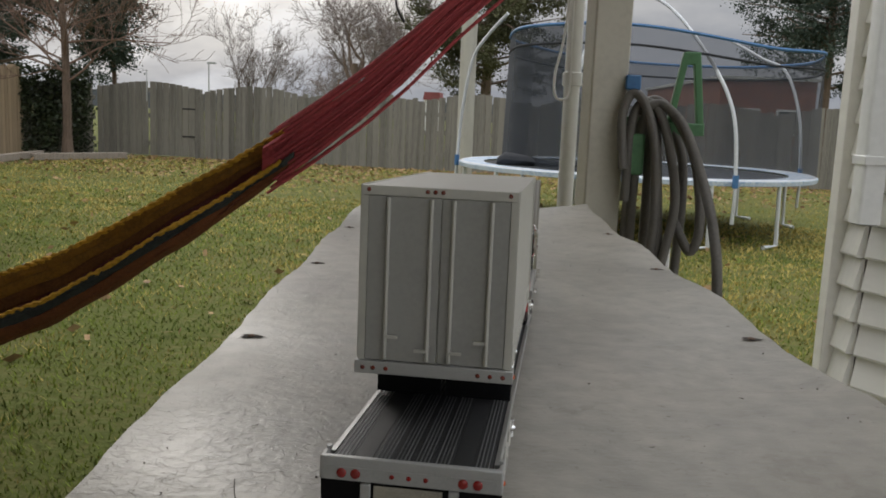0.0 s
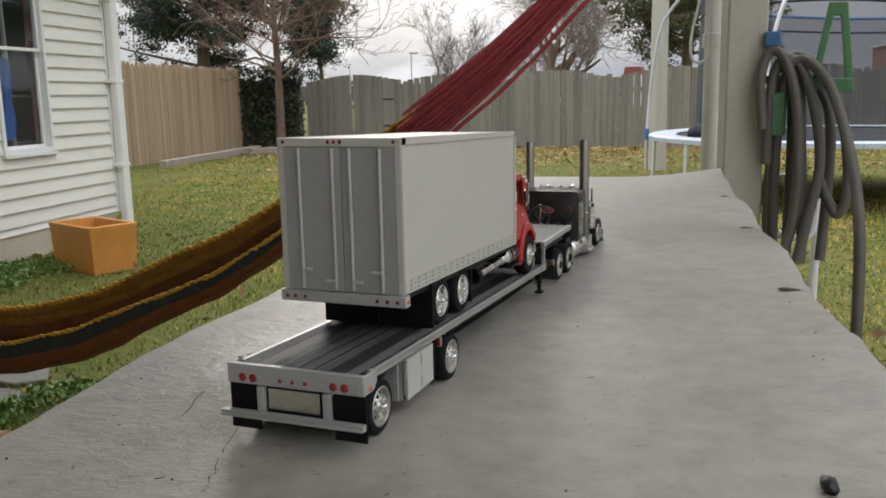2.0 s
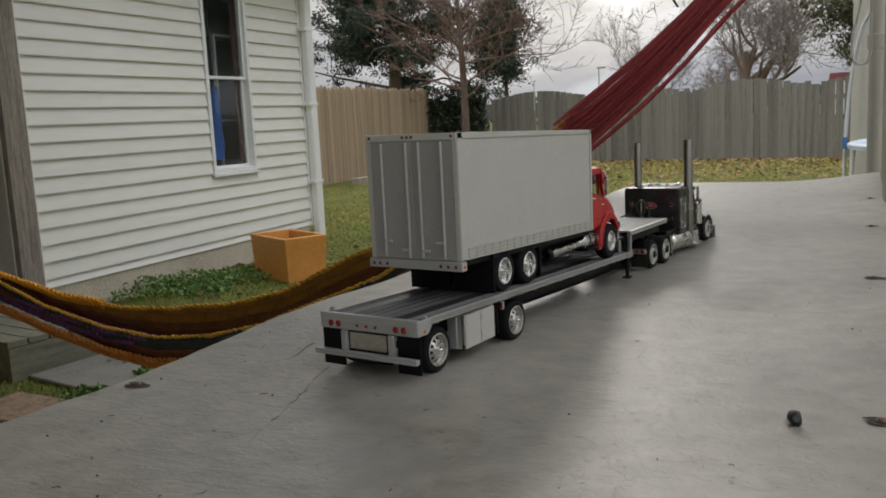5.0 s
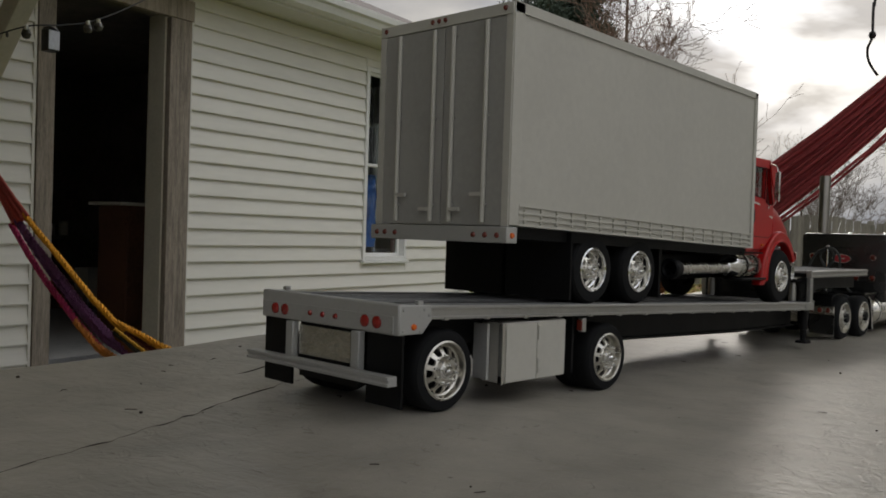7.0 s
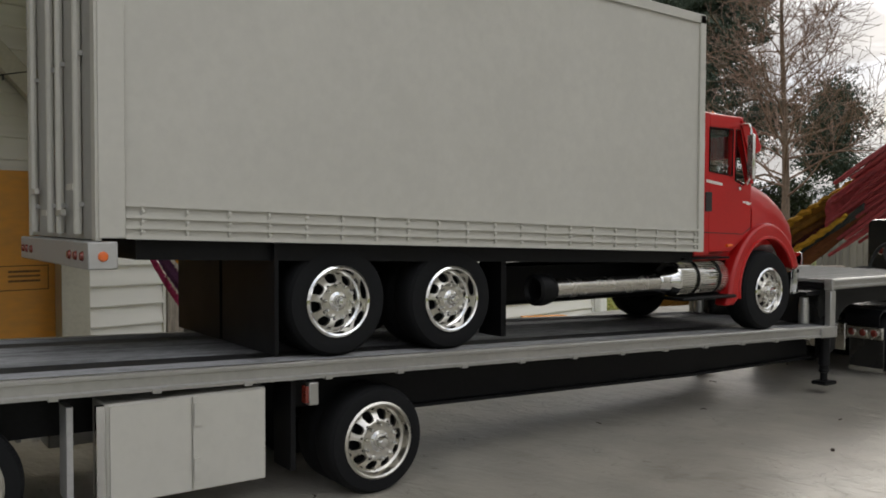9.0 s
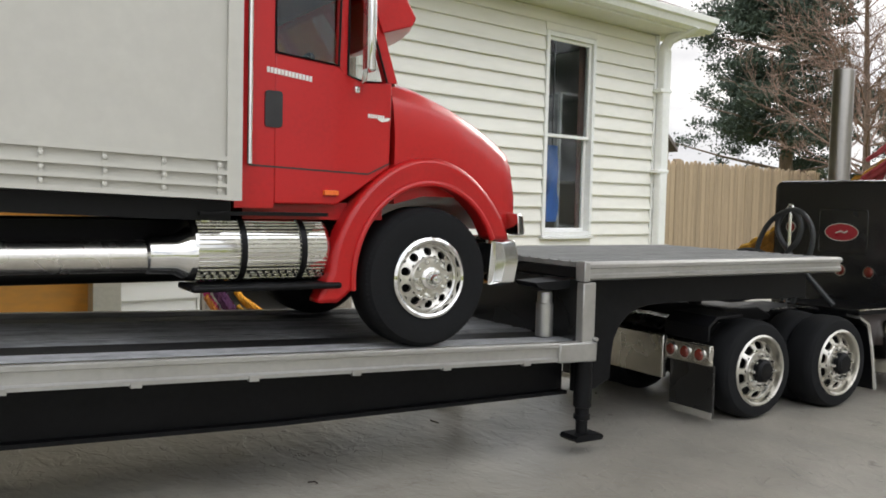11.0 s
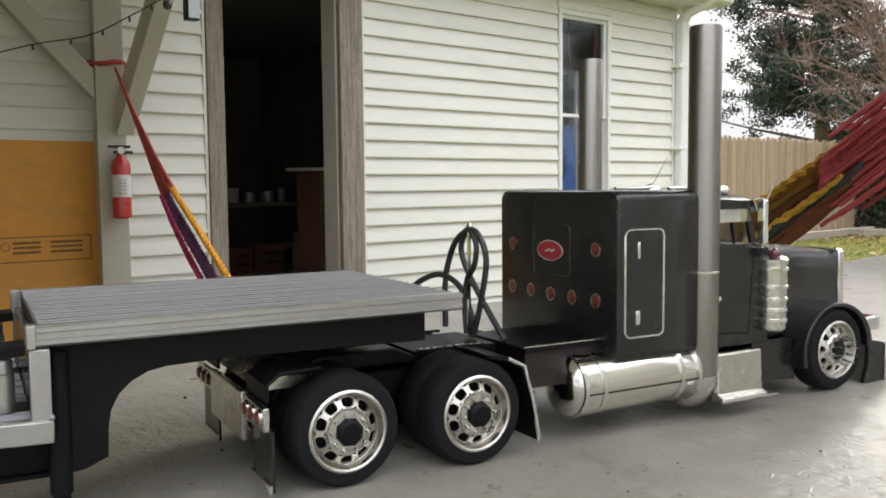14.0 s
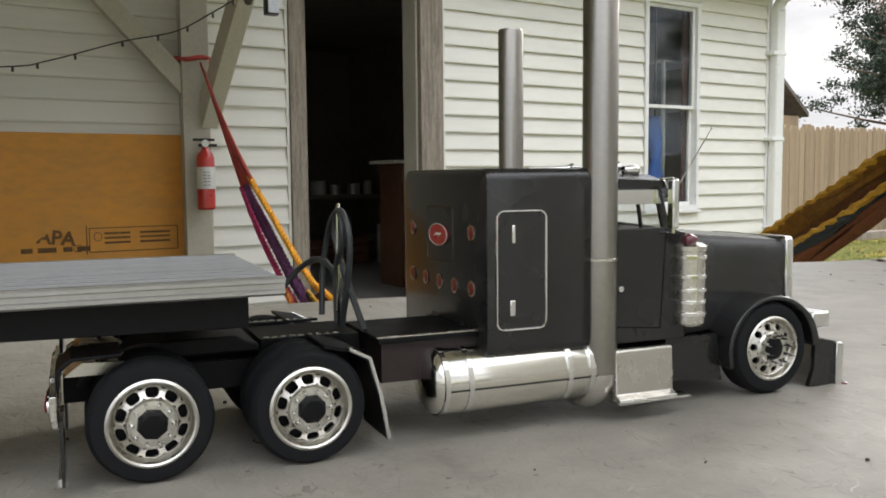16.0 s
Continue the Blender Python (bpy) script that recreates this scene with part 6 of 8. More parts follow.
# cab of the tractor
CX = 0.0318
for sx in (1, -1):
    X = sorted((sx * (CX - 0.0016), sx * CX))
    side = part("cab_side", prism(B(), [(0.5945, 0.0265), (0.6330, 0.0265), (0.6330, 0.0620), (0.6260, 0.0642), (0.6030, 0.0642), (0.5945, 0.0642)], "x", *X), gloss_black, tractor, bevel=0.0004)
    part("door_line", prism(B(), [(0.6045, 0.0320), (0.6225, 0.0305), (0.6225, 0.0309), (0.6045, 0.0324)], "x", *sorted((sx * (CX - 0.001), sx * (CX + 0.0001)))), black, side)
    part("door_line", prism(B(), [(0.6225, 0.0305), (0.6229, 0.0305), (0.6250, 0.0640), (0.6246, 0.0640)], "x", *sorted((sx * (CX - 0.001), sx * (CX + 0.0001)))), black, side)
    part("door_handle", lathe(B(), [(0.0010, 0), (0.0010, sx * 0.0006), (0, sx * 0.0009)], 12, (sx * CX, 0.6070, 0.0445), "x"), chrome, side)
    part("rear_pillar", prism(B(), [(0.5945, 0.0642), (0.6030, 0.0642), (0.6030, 0.0770), (0.5945, 0.0770)], "x", *X), gloss_black, tractor)
    part("front_pillar", prism(B(), [(0.6235, 0.0642), (0.6262, 0.0642), (0.6225, 0.0770), (0.6200, 0.0770)], "x", *X), gloss_black, tractor)
    part("quarter_bar", prism(B(), [(0.6150, 0.0642), (0.6156, 0.0642), (0.6142, 0.0720), (0.6136, 0.0720)], "x", *X), gloss_black, tractor)
    part("roof_rail", prism(B(), [(0.5945, 0.0770), (0.6240, 0.0770), (0.6232, 0.0798), (0.5945, 0.0808)], "x", *X), gloss_black, tractor, bevel=0.0004)
    part("window_shade", prism(B(), [(0.6035, 0.0720), (0.6220, 0.0720), (0.6205, 0.0766), (0.6035, 0.0766)], "x", *sorted((sx * (CX + 0.0002), sx * (CX + 0.0008)))), chrome, tractor, "chrome shade over the side window")
    g = part("side_glass", prism(B(), [(0.6032, 0.0643), (0.6255, 0.0643), (0.6228, 0.0769), (0.6032, 0.0769)], "x", *sorted((sx * (CX - 0.0010), sx * (CX - 0.0007)))), tint_glass, tractor)
    g.visible_shadow = False
    part("grab_handle", lathe(B(), [(0.0005, 0.0545), (0.0008, 0.0560), (0.0008, 0.0640), (0.0005, 0.0650)], 8, (sx * 0.0345, 0.5958, 0), "z"), bright, tractor)
    mr = part("mirror_head", box(B(), *sorted((sx * 0.0350, sx * 0.0382)), 0.6225, 0.6250, 0.0640, 0.0800), chrome, tractor, bevel=0.0005)
    bm = B()
    tube(bm, [(sx * CX, 0.6220, 0.0800), (sx * 0.0366, 0.6238, 0.0806), (sx * 0.0366, 0.6238, 0.0625), (sx * CX, 0.6235, 0.0625)], 0.0005, 6)
    part("mirror_arm", bm, chrome, mr)
    part("turn_lamp", lathe(B(), [(0, 0.0034), (0.0012, 0.0030), (0.0020, 0.0014), (0.0022, 0.0), (0.0014, -0.0014), (0, -0.0018)], 16, (sx * 0.0362, 0.6302, 0.0600), "y"), plum, tractor)
    bm = B()
    tube(bm, [(sx * 0.0325, 0.6290, 0.0780), (sx * 0.0325, 0.6420, 0.0965)], [0.00028, 0.00014], 5)
    an = part("antenna", bm, bright, tractor)
    part("antenna_tip", lathe(B(), [(0, -0.0004), (0.0005, 0), (0, 0.0006)], 8, (sx * 0.0325, 0.6422, 0.0967), "z"), bright, an)
part("cab_back", box(B(), -CX + 0.0017, CX - 0.0017, 0.5945, 0.5957, 0.0265, 0.0800), gloss_black, tractor)
part("cab_floor", box(B(), -CX + 0.0017, CX - 0.0017, 0.5960, 0.6320, 0.0265, 0.0290), black, tractor)
part("cab_roof", loft(B(), [[(-CX, 0.5945, 0.0806), (CX, 0.5945, 0.0806), (0.026, 0.5945, 0.0828), (-0.026, 0.5945, 0.0828)], [(-CX, 0.6235, 0.0797), (CX, 0.6235, 0.0797), (0.026, 0.6225, 0.0815), (-0.026, 0.6225, 0.0815)]]), gloss_black, tractor, bevel=0.0006)
for x in (-0.024, -0.012, 0.0, 0.012, 0.024):
    part("roof_lamp", lathe(B(), [(0.0014, -0.0040), (0.0022, 0.0), (0.0016, 0.0016), (0, 0.0022)], 14, (x, 0.6170, 0.0830), "y"), chrome, tractor)
for sx in (1, -1):
    hn = part("air_horn", lathe(B(), [(0.0006, 0), (0.0006, 0.010), (0.0011, 0.016), (0.0021, 0.0185)], 14, (sx * 0.015, 0.5985, 0.0842), "y"), chrome, tractor)
    part("horn_stand", box(B(), sx * 0.015 - 0.0005, sx * 0.015 + 0.0005, 0.6000, 0.6010, 0.0810, 0.0840), chrome, hn)
visr = [[(x, 0.6228, 0.0800), (x, 0.6228, 0.0792), (x, 0.6285 - 3 * x * x, 0.0752), (x, 0.6290 - 3 * x * x, 0.0760)] for x in np.linspace(-0.033, 0.033, 9)]
part("sun_visor", loft(B(), visr), chrome, tractor)
g = part("windscreen", loft(B(), [[(-0.0300, 0.6258, 0.0640), (0.0300, 0.6258, 0.0640), (0.0295, 0.6225, 0.0775), (-0.0295, 0.6225, 0.0775)], [(-0.0300, 0.6262, 0.0640), (0.0300, 0.6262, 0.0640), (0.0295, 0.6229, 0.0775), (-0.0295, 0.6229, 0.0775)]]), tint_glass, tractor)
g.visible_shadow = False
part("dashboard", box(B(), -0.0295, 0.0295, 0.6190, 0.6300, 0.0520, 0.0635), seat_m, tractor, bevel=0.001)
for sx in (1, -1):
    part("seat", box(B(), *sorted((sx * 0.006, sx * 0.0260)), 0.5975, 0.6045, 0.0450, 0.0690), seat_m, tractor, bevel=0.0015)
hr = []
for y, zt_, hw in ((0.6262, 0.0640, 0.0305), (0.6330, 0.0626, 0.0287), (0.6480, 0.0608, 0.0250), (0.6680, 0.0590, 0.0222), (0.6868, 0.0574, 0.0208)):
    half = [(hw, 0.0270), (hw, zt_ - 0.0080), (hw - 0.0006, zt_ - 0.0028), (hw - 0.0026, zt_ - 0.0004), (hw * 0.6, zt_ + 0.0004), (0, zt_ + 0.0008)]
    hr.append([(x, y, z) for x, z in half] + [(-x, y, z) for x, z in half[-2::-1]])
part("hood", loft(B(), hr), gloss_black, tractor, smooth=40)
part("grille_surround", prism(B(), rounded(-0.0216, 0.0216, 0.0345, 0.0584, 0.0022, 4), "y", 0.6869, 0.6905), chrome, tractor, bevel=0.0005)
part("grille", prism(B(), rounded(-0.0190, 0.0190, 0.0365, 0.0564, 0.0015, 4), "y", 0.6906, 0.6912), black, tractor)
for k in range(9):
    part("grille_bar", box(B(), -0.0160 + k * 0.004 - 0.0004, -0.0160 + k * 0.004 + 0.0004, 0.6912, 0.6919, 0.0367, 0.0562), chrome, tractor)
for sx in (1, -1):
    ang = np.linspace(math.radians(196), math.radians(0), 24)
    inn = [(0.6682 + 0.0180 * math.cos(a), 0.0200 + 0.0176 * math.sin(a)) for a in ang[::-1]]
    top_ = [(0.6682 + (0.0198 + 0.0012 * max(0, math.cos(a))) * math.cos(a), 0.0200 + 0.0190 * math.sin(a)) for a in ang]
    part("front_fender", prism(B(), inn + top_, "x", *sorted((sx * 0.0208, sx * 0.0362))), gloss_black, tractor, bevel=0.0004)
    part("fender_skirt", prism(B(), [(0.6262, 0.0265), (0.6475, 0.0265), (0.6500, 0.0100), (0.6262, 0.0120)], "x", *sorted((sx * 0.0285, sx * 0.0305))), gloss_black, tractor)
    part("front_skirt", prism(B(), [(0.6880, 0.0225), (0.6985, 0.0205), (0.6990, 0.0030), (0.6855, 0.0050), (0.6880, 0.0120)], "x", *sorted((sx * 0.0335, sx * 0.0352))), gloss_black, tractor)
    hl_ = part("headlamp", box(B(), *sorted((sx * 0.0225, sx * 0.0355)), 0.6860, 0.6945, 0.0262, 0.0318), chrome, tractor, bevel=0.0007)
    part("lamp_arm", box(B(), *sorted((sx * 0.0150, sx * 0.0225)), 0.6880, 0.6920, 0.0280, 0.0296), chrome, hl_)
    part("bumper_lamp", lathe(B(), [(0, -0.0016), (0.0014, -0.0010), (0.0017, 0.0), (0.0014, 0.0012), (0, 0.0018)], 14, (sx * 0.0362, 0.7010, 0.0042), "z"), plum, tractor)
fb = [[(x, 0.6985 - 1.2 * x * x, 0.0035), (x, 0.7015 - 1.2 * x * x, 0.0035), (x, 0.7020 - 1.2 * x * x, 0.0200), (x, 0.6985 - 1.2 * x * x, 0.0205)] for x in np.linspace(-0.0368, 0.0368, 11)]
part("front_bumper", loft(B(), fb), chrome, tractor, bevel=0.0003)
part("engine_block", box(B(), -0.0180, 0.0180, 0.6280, 0.6860, 0.0170, 0.0300), black, tractor)

# ---------------------------------------------------------------- yard surfaces
bark_m = mat("grey_brown_bark", (0.16, 0.115, 0.085), 0.95, vary=0.35, scale=6, fine=40, bump=0.006, stretch=(1, 1, 0.3))
twig_m = mat("bare_twig", (0.19, 0.125, 0.095), 0.9, vary=0.3, scale=5, fine=40)
pale_twig = mat("pale_bare_twig", (0.24, 0.20, 0.18), 0.9, vary=0.3, scale=5, fine=40)
cedar_m = mat("cedar_foliage", (0.052, 0.072, 0.052), 0.8, vary=0.5, scale=0.8, fine=6, island=True, color2=(0.025, 0.045, 0.030))
olive_m = mat("olive_foliage", (0.085, 0.085, 0.035), 0.8, vary=0.5, scale=0.8, fine=6, island=True, color2=(0.030, 0.035, 0.016))
ivy_m = mat("ivy_leaf", (0.035, 0.050, 0.020), 0.6, vary=0.5, scale=2, fine=10, island=True, color2=(0.018, 0.022, 0.012))
grass_m = mat("grass_blade", (0.165, 0.20, 0.034), 0.7, vary=0.4, scale=1.3, fine=7, island=True, color2=(0.050, 0.085, 0.012), spec=0.12)
straw_m = mat("straw_blade", (0.42, 0.33, 0.105), 0.8, vary=0.4, scale=0.9, fine=5, island=True, color2=(0.24, 0.20, 0.055), spec=0.12)
weed_m = mat("weed_leaf", (0.11, 0.19, 0.04), 0.6, vary=0.4, scale=8, fine=20, island=True, color2=(0.06, 0.11, 0.02))
dead_leaf = mat("dead_leaf", (0.34, 0.22, 0.11), 0.8, vary=0.5, scale=3, fine=10, island=True, color2=(0.14, 0.08, 0.04))
tan_fence = mat("tan_fence_board", (0.38, 0.285, 0.185), 0.85, vary=0.28, scale=2, fine=30, stretch=(8, 8, 0.4), bump=0.002)
grey_fence = mat("weathered_fence_board", (0.22, 0.205, 0.175), 0.9, vary=0.4, scale=1.5, fine=25, stretch=(8, 8, 0.4), bump=0.002)
terracotta = mat("orange_planter", (0.62, 0.27, 0.06), 0.55, vary=0.14, scale=4, fine=40)
paver_m = mat("pebble_paver", (0.235, 0.165, 0.105), 0.9, vary=0.6, scale=24, fine=110, bump=0.004, bump_scale=120)
gravel_m = mat("grey_pebble_paver", (0.24, 0.23, 0.22), 0.9, vary=0.6, scale=45, fine=160, bump=0.004, bump_scale=120)
slab_m = mat("grey_slab", (0.17, 0.165, 0.14), 0.9, vary=0.35, scale=6, fine=60, bump=0.002)
hose_m = mat("garden_hose", (0.115, 0.105, 0.090), 0.55, vary=0.25, scale=12, fine=150)
green_plastic = mat("green_plastic", (0.09, 0.22, 0.10), 0.5, vary=0.2, scale=10, fine=80)
blue_plastic = mat("blue_plastic", (0.06, 0.17, 0.36), 0.5, vary=0.25, scale=10, fine=80)
white_tube = mat("white_steel_tube", (0.68, 0.70, 0.72), 0.4, 0.2, vary=0.12, scale=6, fine=60)
pole_m = mat("wooden_pole", (0.44, 0.42, 0.36), 0.8, vary=0.2, scale=3, fine=40, stretch=(6, 6, 0.4), bump=0.002)
mat_black = mat("jump_mat", (0.02, 0.022, 0.026), 0.8, vary=0.3, scale=3, fine=30)
faded_pad = mat("faded_pad", (0.50, 0.56, 0.62), 0.6, vary=0.25, scale=5, fine=40, color2=(0.12, 0.28, 0.52))
net_low = mesh_net("dense_net", (0.03, 0.036, 0.045), 0.78)
net_high = mesh_net("open_net", (0.045, 0.052, 0.065), 0.46)
brick_far = mat("far_brick", (0.30, 0.12, 0.075), 0.9, vary=0.3, scale=3, fine=20)
rope_red = mat("red_cord", (0.42, 0.07, 0.08), 0.85, vary=0.35, scale=20, fine=120)
ochre = mat("ochre_yarn", (0.56, 0.30, 0.03), 0.9, vary=0.3, scale=30, fine=160, bump=0.004, bump_scale=130)
brown_y = mat("brown_yarn", (0.16, 0.060, 0.015), 0.95, vary=0.35, scale=25, fine=160, bump=0.003, bump_scale=160)
maroon_y = mat("maroon_yarn", (0.10, 0.018, 0.014), 0.95, vary=0.3, scale=25, fine=160, bump=0.003, bump_scale=160)
slate_y = mat("slate_yarn", (0.045, 0.050, 0.045), 0.95, vary=0.3, scale=25, fine=160, bump=0.003, bump_scale=160)
rust_y = mat("rust_yarn", (0.17, 0.055, 0.018), 0.95, vary=0.3, scale=25, fine=160, bump=0.003, bump_scale=160)
ochre_brown = mat("ochre_brown_yarn", (0.25, 0.115, 0.016), 0.95, vary=0.35, scale=25, fine=160, bump=0.003, bump_scale=160)
orange_y = mat("orange_yarn", (0.58, 0.20, 0.035), 0.9, vary=0.25, scale=25, fine=160, bump=0.004, bump_scale=130)
purple_y = mat("purple_yarn", (0.14, 0.05, 0.14), 0.95, vary=0.3, scale=25, fine=160, bump=0.003, bump_scale=160)
gold_y = mat("gold_yarn", (0.74, 0.33, 0.025), 0.9, vary=0.25, scale=25, fine=160, bump=0.004, bump_scale=130)
magenta_y = mat("magenta_yarn", (0.42, 0.03, 0.12), 0.9, vary=0.25, scale=25, fine=160, bump=0.004, bump_scale=130)
end_red = mat("faded_red_cord", (0.46, 0.075, 0.065), 0.9, vary=0.3, scale=25, fine=140)
charcoal = mat("charcoal_bit", (0.015, 0.015, 0.016), 0.5, vary=0.3, scale=200, fine=900, bump=0.0004, bump_scale=300)

# ---------------------------------------------------------------- hammock
HA, HD = Vector((0.0, 1.6, 0.0)), Vector((-0.9892, -0.1465, 0.0))
HN = Vector((0.1465, -0.9892, 0.0))
prof_s = [-0.20, 0.0, 0.206, 0.328, 0.452, 0.576, 0.705, 0.833, 0.966, 1.10, 1.23, 1.51, 1.72, 1.94, 2.17, 2.45, 2.79, 2.95, 3.16, 3.35, 3.49, 3.60, 3.83, 4.09, 4.12]
prof_z = [0.770, 0.600, 0.430, 0.306, 0.205, 0.112, 0.023, -0.058, -0.151, -0.235, -0.293, -0.411, -0.460, -0.480, -0.462, -0.405, -0.290, -0.205, -0.070, 0.047, 0.146, 0.230, 0.420, 0.655, 0.680]


def ham(s, n=0.0, dz=0.0):
    return HA + HD * s + HN * n + Vector((0, 0, float(np.interp(s, prof_s, prof_z)) + dz))


hammock = thing("hammock", "striped woven hammock slung between two posts", "hammock")


def bed_section(s):
    """Across the cloth: far edge, inside of the fold, bottom, near edge."""
    g = min(1.0, max(0.0, (s - 0.60) / 0.22)) * min(1.0, max(0.0, (3.30 - s) / 0.9))
    h = 0.040 + 0.045 * g
    low = 0.05 + 0.032 * g
    edge_z = 0.006 + 0.004 * g
    if s < 1.4:
        h = float(np.interp(s, (0.6, 0.8, 1.0, 1.25, 1.4), (0.046, 0.060, 0.078, 0.092, 0.088)))
        low = float(np.interp(s, (0.6, 0.8, 1.0, 1.25, 1.4), (0.052, 0.072, 0.070, 0.066, 0.080)))
        edge_z = float(np.interp(s, (0.6, 0.9, 1.4), (-0.022, -0.016, 0.008)))
        g = max(g, 0.35)
    if s > 1.9:
        h = float(np.interp(s, (1.9, 2.2, 2.5, 2.8), (0.085, 0.052, 0.022, 0.006)))
        low = float(np.interp(s, (1.9, 2.2, 2.5, 2.8), (0.082, 0.066, 0.046, 0.040)))
        g = float(np.interp(s, (1.9, 2.2, 2.5, 2.8), (1.0, 0.8, 0.55, 0.35)))
    return [(-0.035 * g - 0.012, h), (-0.030 * g - 0.014, h * 0.72), (-0.026 * g - 0.013, h * 0.40), (-0.020 * g - 0.010, h * 0.05), (-0.010 * g - 0.006, -h * 0.25),
            (0.004 + 0.010 * g, -low * 0.55), (0.018 * g + 0.008, -low), (0.040 * g + 0.012, -low * 0.80), (0.048 * g + 0.014, (edge_z - low * 0.80) * 0.55), (0.046 * g + 0.014, edge_z - 0.012), (0.040 * g + 0.012, edge_z)]


ss = np.linspace(0.545, 2.72, 90)
bands = [ochre_brown, ochre_brown, brown_y, maroon_y, maroon_y, maroon_y, rust_y, rust_y, slate_y, slate_y]
for k, mt in enumerate(bands):
    bm = B()
    prev = None
    for i, s in enumerate(ss):
        sec = bed_section(s)
        pts_ = []
        for q in np.linspace(0, 1, 4):
            n_, z_ = (1 - q) * np.array(sec[k]) + q * np.array(sec[k + 1])
            w = 0.0035 * math.sin(s * 41 + k * 1.7 + q * 3) + 0.003 * noise.noise((s * 14, k + q, 2.2))
            pts_.append(bm.verts.new(ham(s, n_ + w, z_ + w * 0.4)))
        if prev:
            for j in range(3):
                bm.faces.new((prev[j], pts_[j], pts_[j + 1], prev[j + 1]))
        prev = pts_
    p = part("woven_band", bm, mt, hammock)
    sol = p.modifiers.new("thickness", "SOLIDIFY")
    sol.thickness = 0.004


def braid(a, b_, edge, off, r, mt, nm, n=150, slide=None):
    bm = B()
    for ph in (0, math.pi):
        line = []
        for s in np.linspace(a, b_, n):
            e = bed_section(s)[edge] if slide is None else slide(s)
            line.append(ham(s, e[0] + off[0] + r * 0.7 * math.cos(s * 150 + ph), e[1] + off[1] + r * 0.7 * math.sin(s * 150 + ph)))
        tube(bm, line, r, 5)
    return part(nm, bm, mt, hammock)


braid(0.555, 2.55, 0, (0, 0.002), 0.0058, ochre, "edge_braid")
braid(0.575, 2.72, 10, (0.004, 0.0), 0.0052, ochre, "edge_braid")
def strand(n_knots, z_knots, dn, dz):
    """Strands leave the cloth and close up towards the knot."""
    k = (1.95, 2.2, 2.5, 2.8, 3.2, 3.5, 3.64)
    return lambda s: (float(np.interp(s, k, n_knots)) + dn * min(1.0, (3.7 - s) * 2), float(np.interp(s, k, z_knots)) + dz * min(1.0, (3.7 - s) * 2))


pair = ((0.004, 0.006), (-0.004, -0.008))
trio = ((0.0, 0.0), (0.008, 0.011), (-0.008, -0.009))
fan = tuple((0.004 * math.sin(2.3 * q), 0.0075 * q) for q in range(-2, 3))
for mt, nm, n_k, z_k, a, e_, offs in ((gold_y, "gold_strand", (-0.04, -0.035, -0.03, -0.025, -0.015, 0.0, 0.0), (0.085, 0.055, 0.022, -0.012, -0.006, 0.008, 0.0), 2.25, 3.41, trio),
                                      (purple_y, "purple_strand", (0.05, 0.045, 0.035, 0.015, 0.004, 0.0, 0.0), (-0.012, -0.010, -0.020, -0.052, -0.064, -0.052, -0.02), 1.95, 3.46, fan),
                                      (orange_y, "orange_strand", (0.068, 0.066, 0.060, 0.048, 0.022, 0.0, 0.0), (-0.074, -0.064, -0.060, -0.092, -0.117, -0.10, -0.02), 1.80, 2.95, trio),
                                      (magenta_y, "magenta_strand", (0.045, 0.045, 0.044, 0.038, 0.018, 0.0, 0.0), (-0.075, -0.070, -0.058, -0.092, -0.118, -0.104, -0.03), 2.80, 3.50, pair)):
    for dn, dz in offs:
        braid(a, e_, 6, (0, 0), 0.0080, mt, nm, n=120, slide=strand(n_k, z_k, dn, dz))
for k in range(9):
    f = k / 8
    line = []
    for q in np.linspace(0, 1, 10):
        s_ = 3.38 + (4.075 - 3.38) * q + 0.10 * f * (1 - q)
        line.append(ham(s_, 0.012 * math.sin(k * 2.1) * (1 - q), (0.014 - 0.105 * f) * (1 - q) ** 1.6 + 0.004 * math.cos(k * 1.9)))
    bm = B()
    tube(bm, line, [0.0085 - 0.004 * i / 9 for i in range(10)], 6)
    part("end_cord", bm, end_red, hammock)
bm = B()
tube(bm, [Vector((-4.1525 + 0.083 * math.cos(a), 0.985 + 0.083 * math.sin(a), 0.672 + 0.006 * math.sin(3 * a))) for a in np.linspace(0, 2 * math.pi, 28, endpoint=False)], 0.012, 7, closed=True)
part("post_wrap", bm, end_red, hammock, "faded orange-red cord wrapped round the post")
random.seed(5)
for k in range(46):
    f = (k + 0.5) / 46
    end_s = 0.555 + 0.05 * random.random()
    n1, z1 = (random.random() - 0.5) * 0.07, 0.062 - 0.135 * f
    line = []
    for i in range(9):
        q = i / 8
        s = -0.20 + (end_s + 0.20) * q
        sp = q ** 0.85
        line.append(ham(s, n1 * sp + 0.004 * math.sin(k * 2.1), z1 * sp + 0.012 * (1 - q) * (0.5 - f) * 4 * q - (0.02 * math.sin(math.pi * q) if f > 0.93 else 0)))
    bm = B()
    tube(bm, line, 0.0022 + 0.0016 * random.random(), 5)
    part("string", bm, rope_red, hammock)
for k in range(3):
    bm = B()
    z1 = (0.022, -0.005, -0.030)[k]
    rings = []
    for i in range(10):
        q = i / 9
        s = -0.18 + 0.80 * q
        w = 0.010 + 0.010 * q
        rings.append([ham(s, 0.012 * math.cos(a) * q + 0.003 * math.cos(a), z1 * q + w * math.sin(a)) for a in np.linspace(0, 2 * math.pi, 8, endpoint=False)])
    part("cord_sheath", loft(bm, rings), rope_red, hammock)
bm = B()
tube(bm, [ham(-0.19), Vector((0.23, 1.70, 0.86)), Vector((0.20, 1.80, 0.93))], 0.008, 6)
part("hanging_rope", bm, rope_red, hammock)
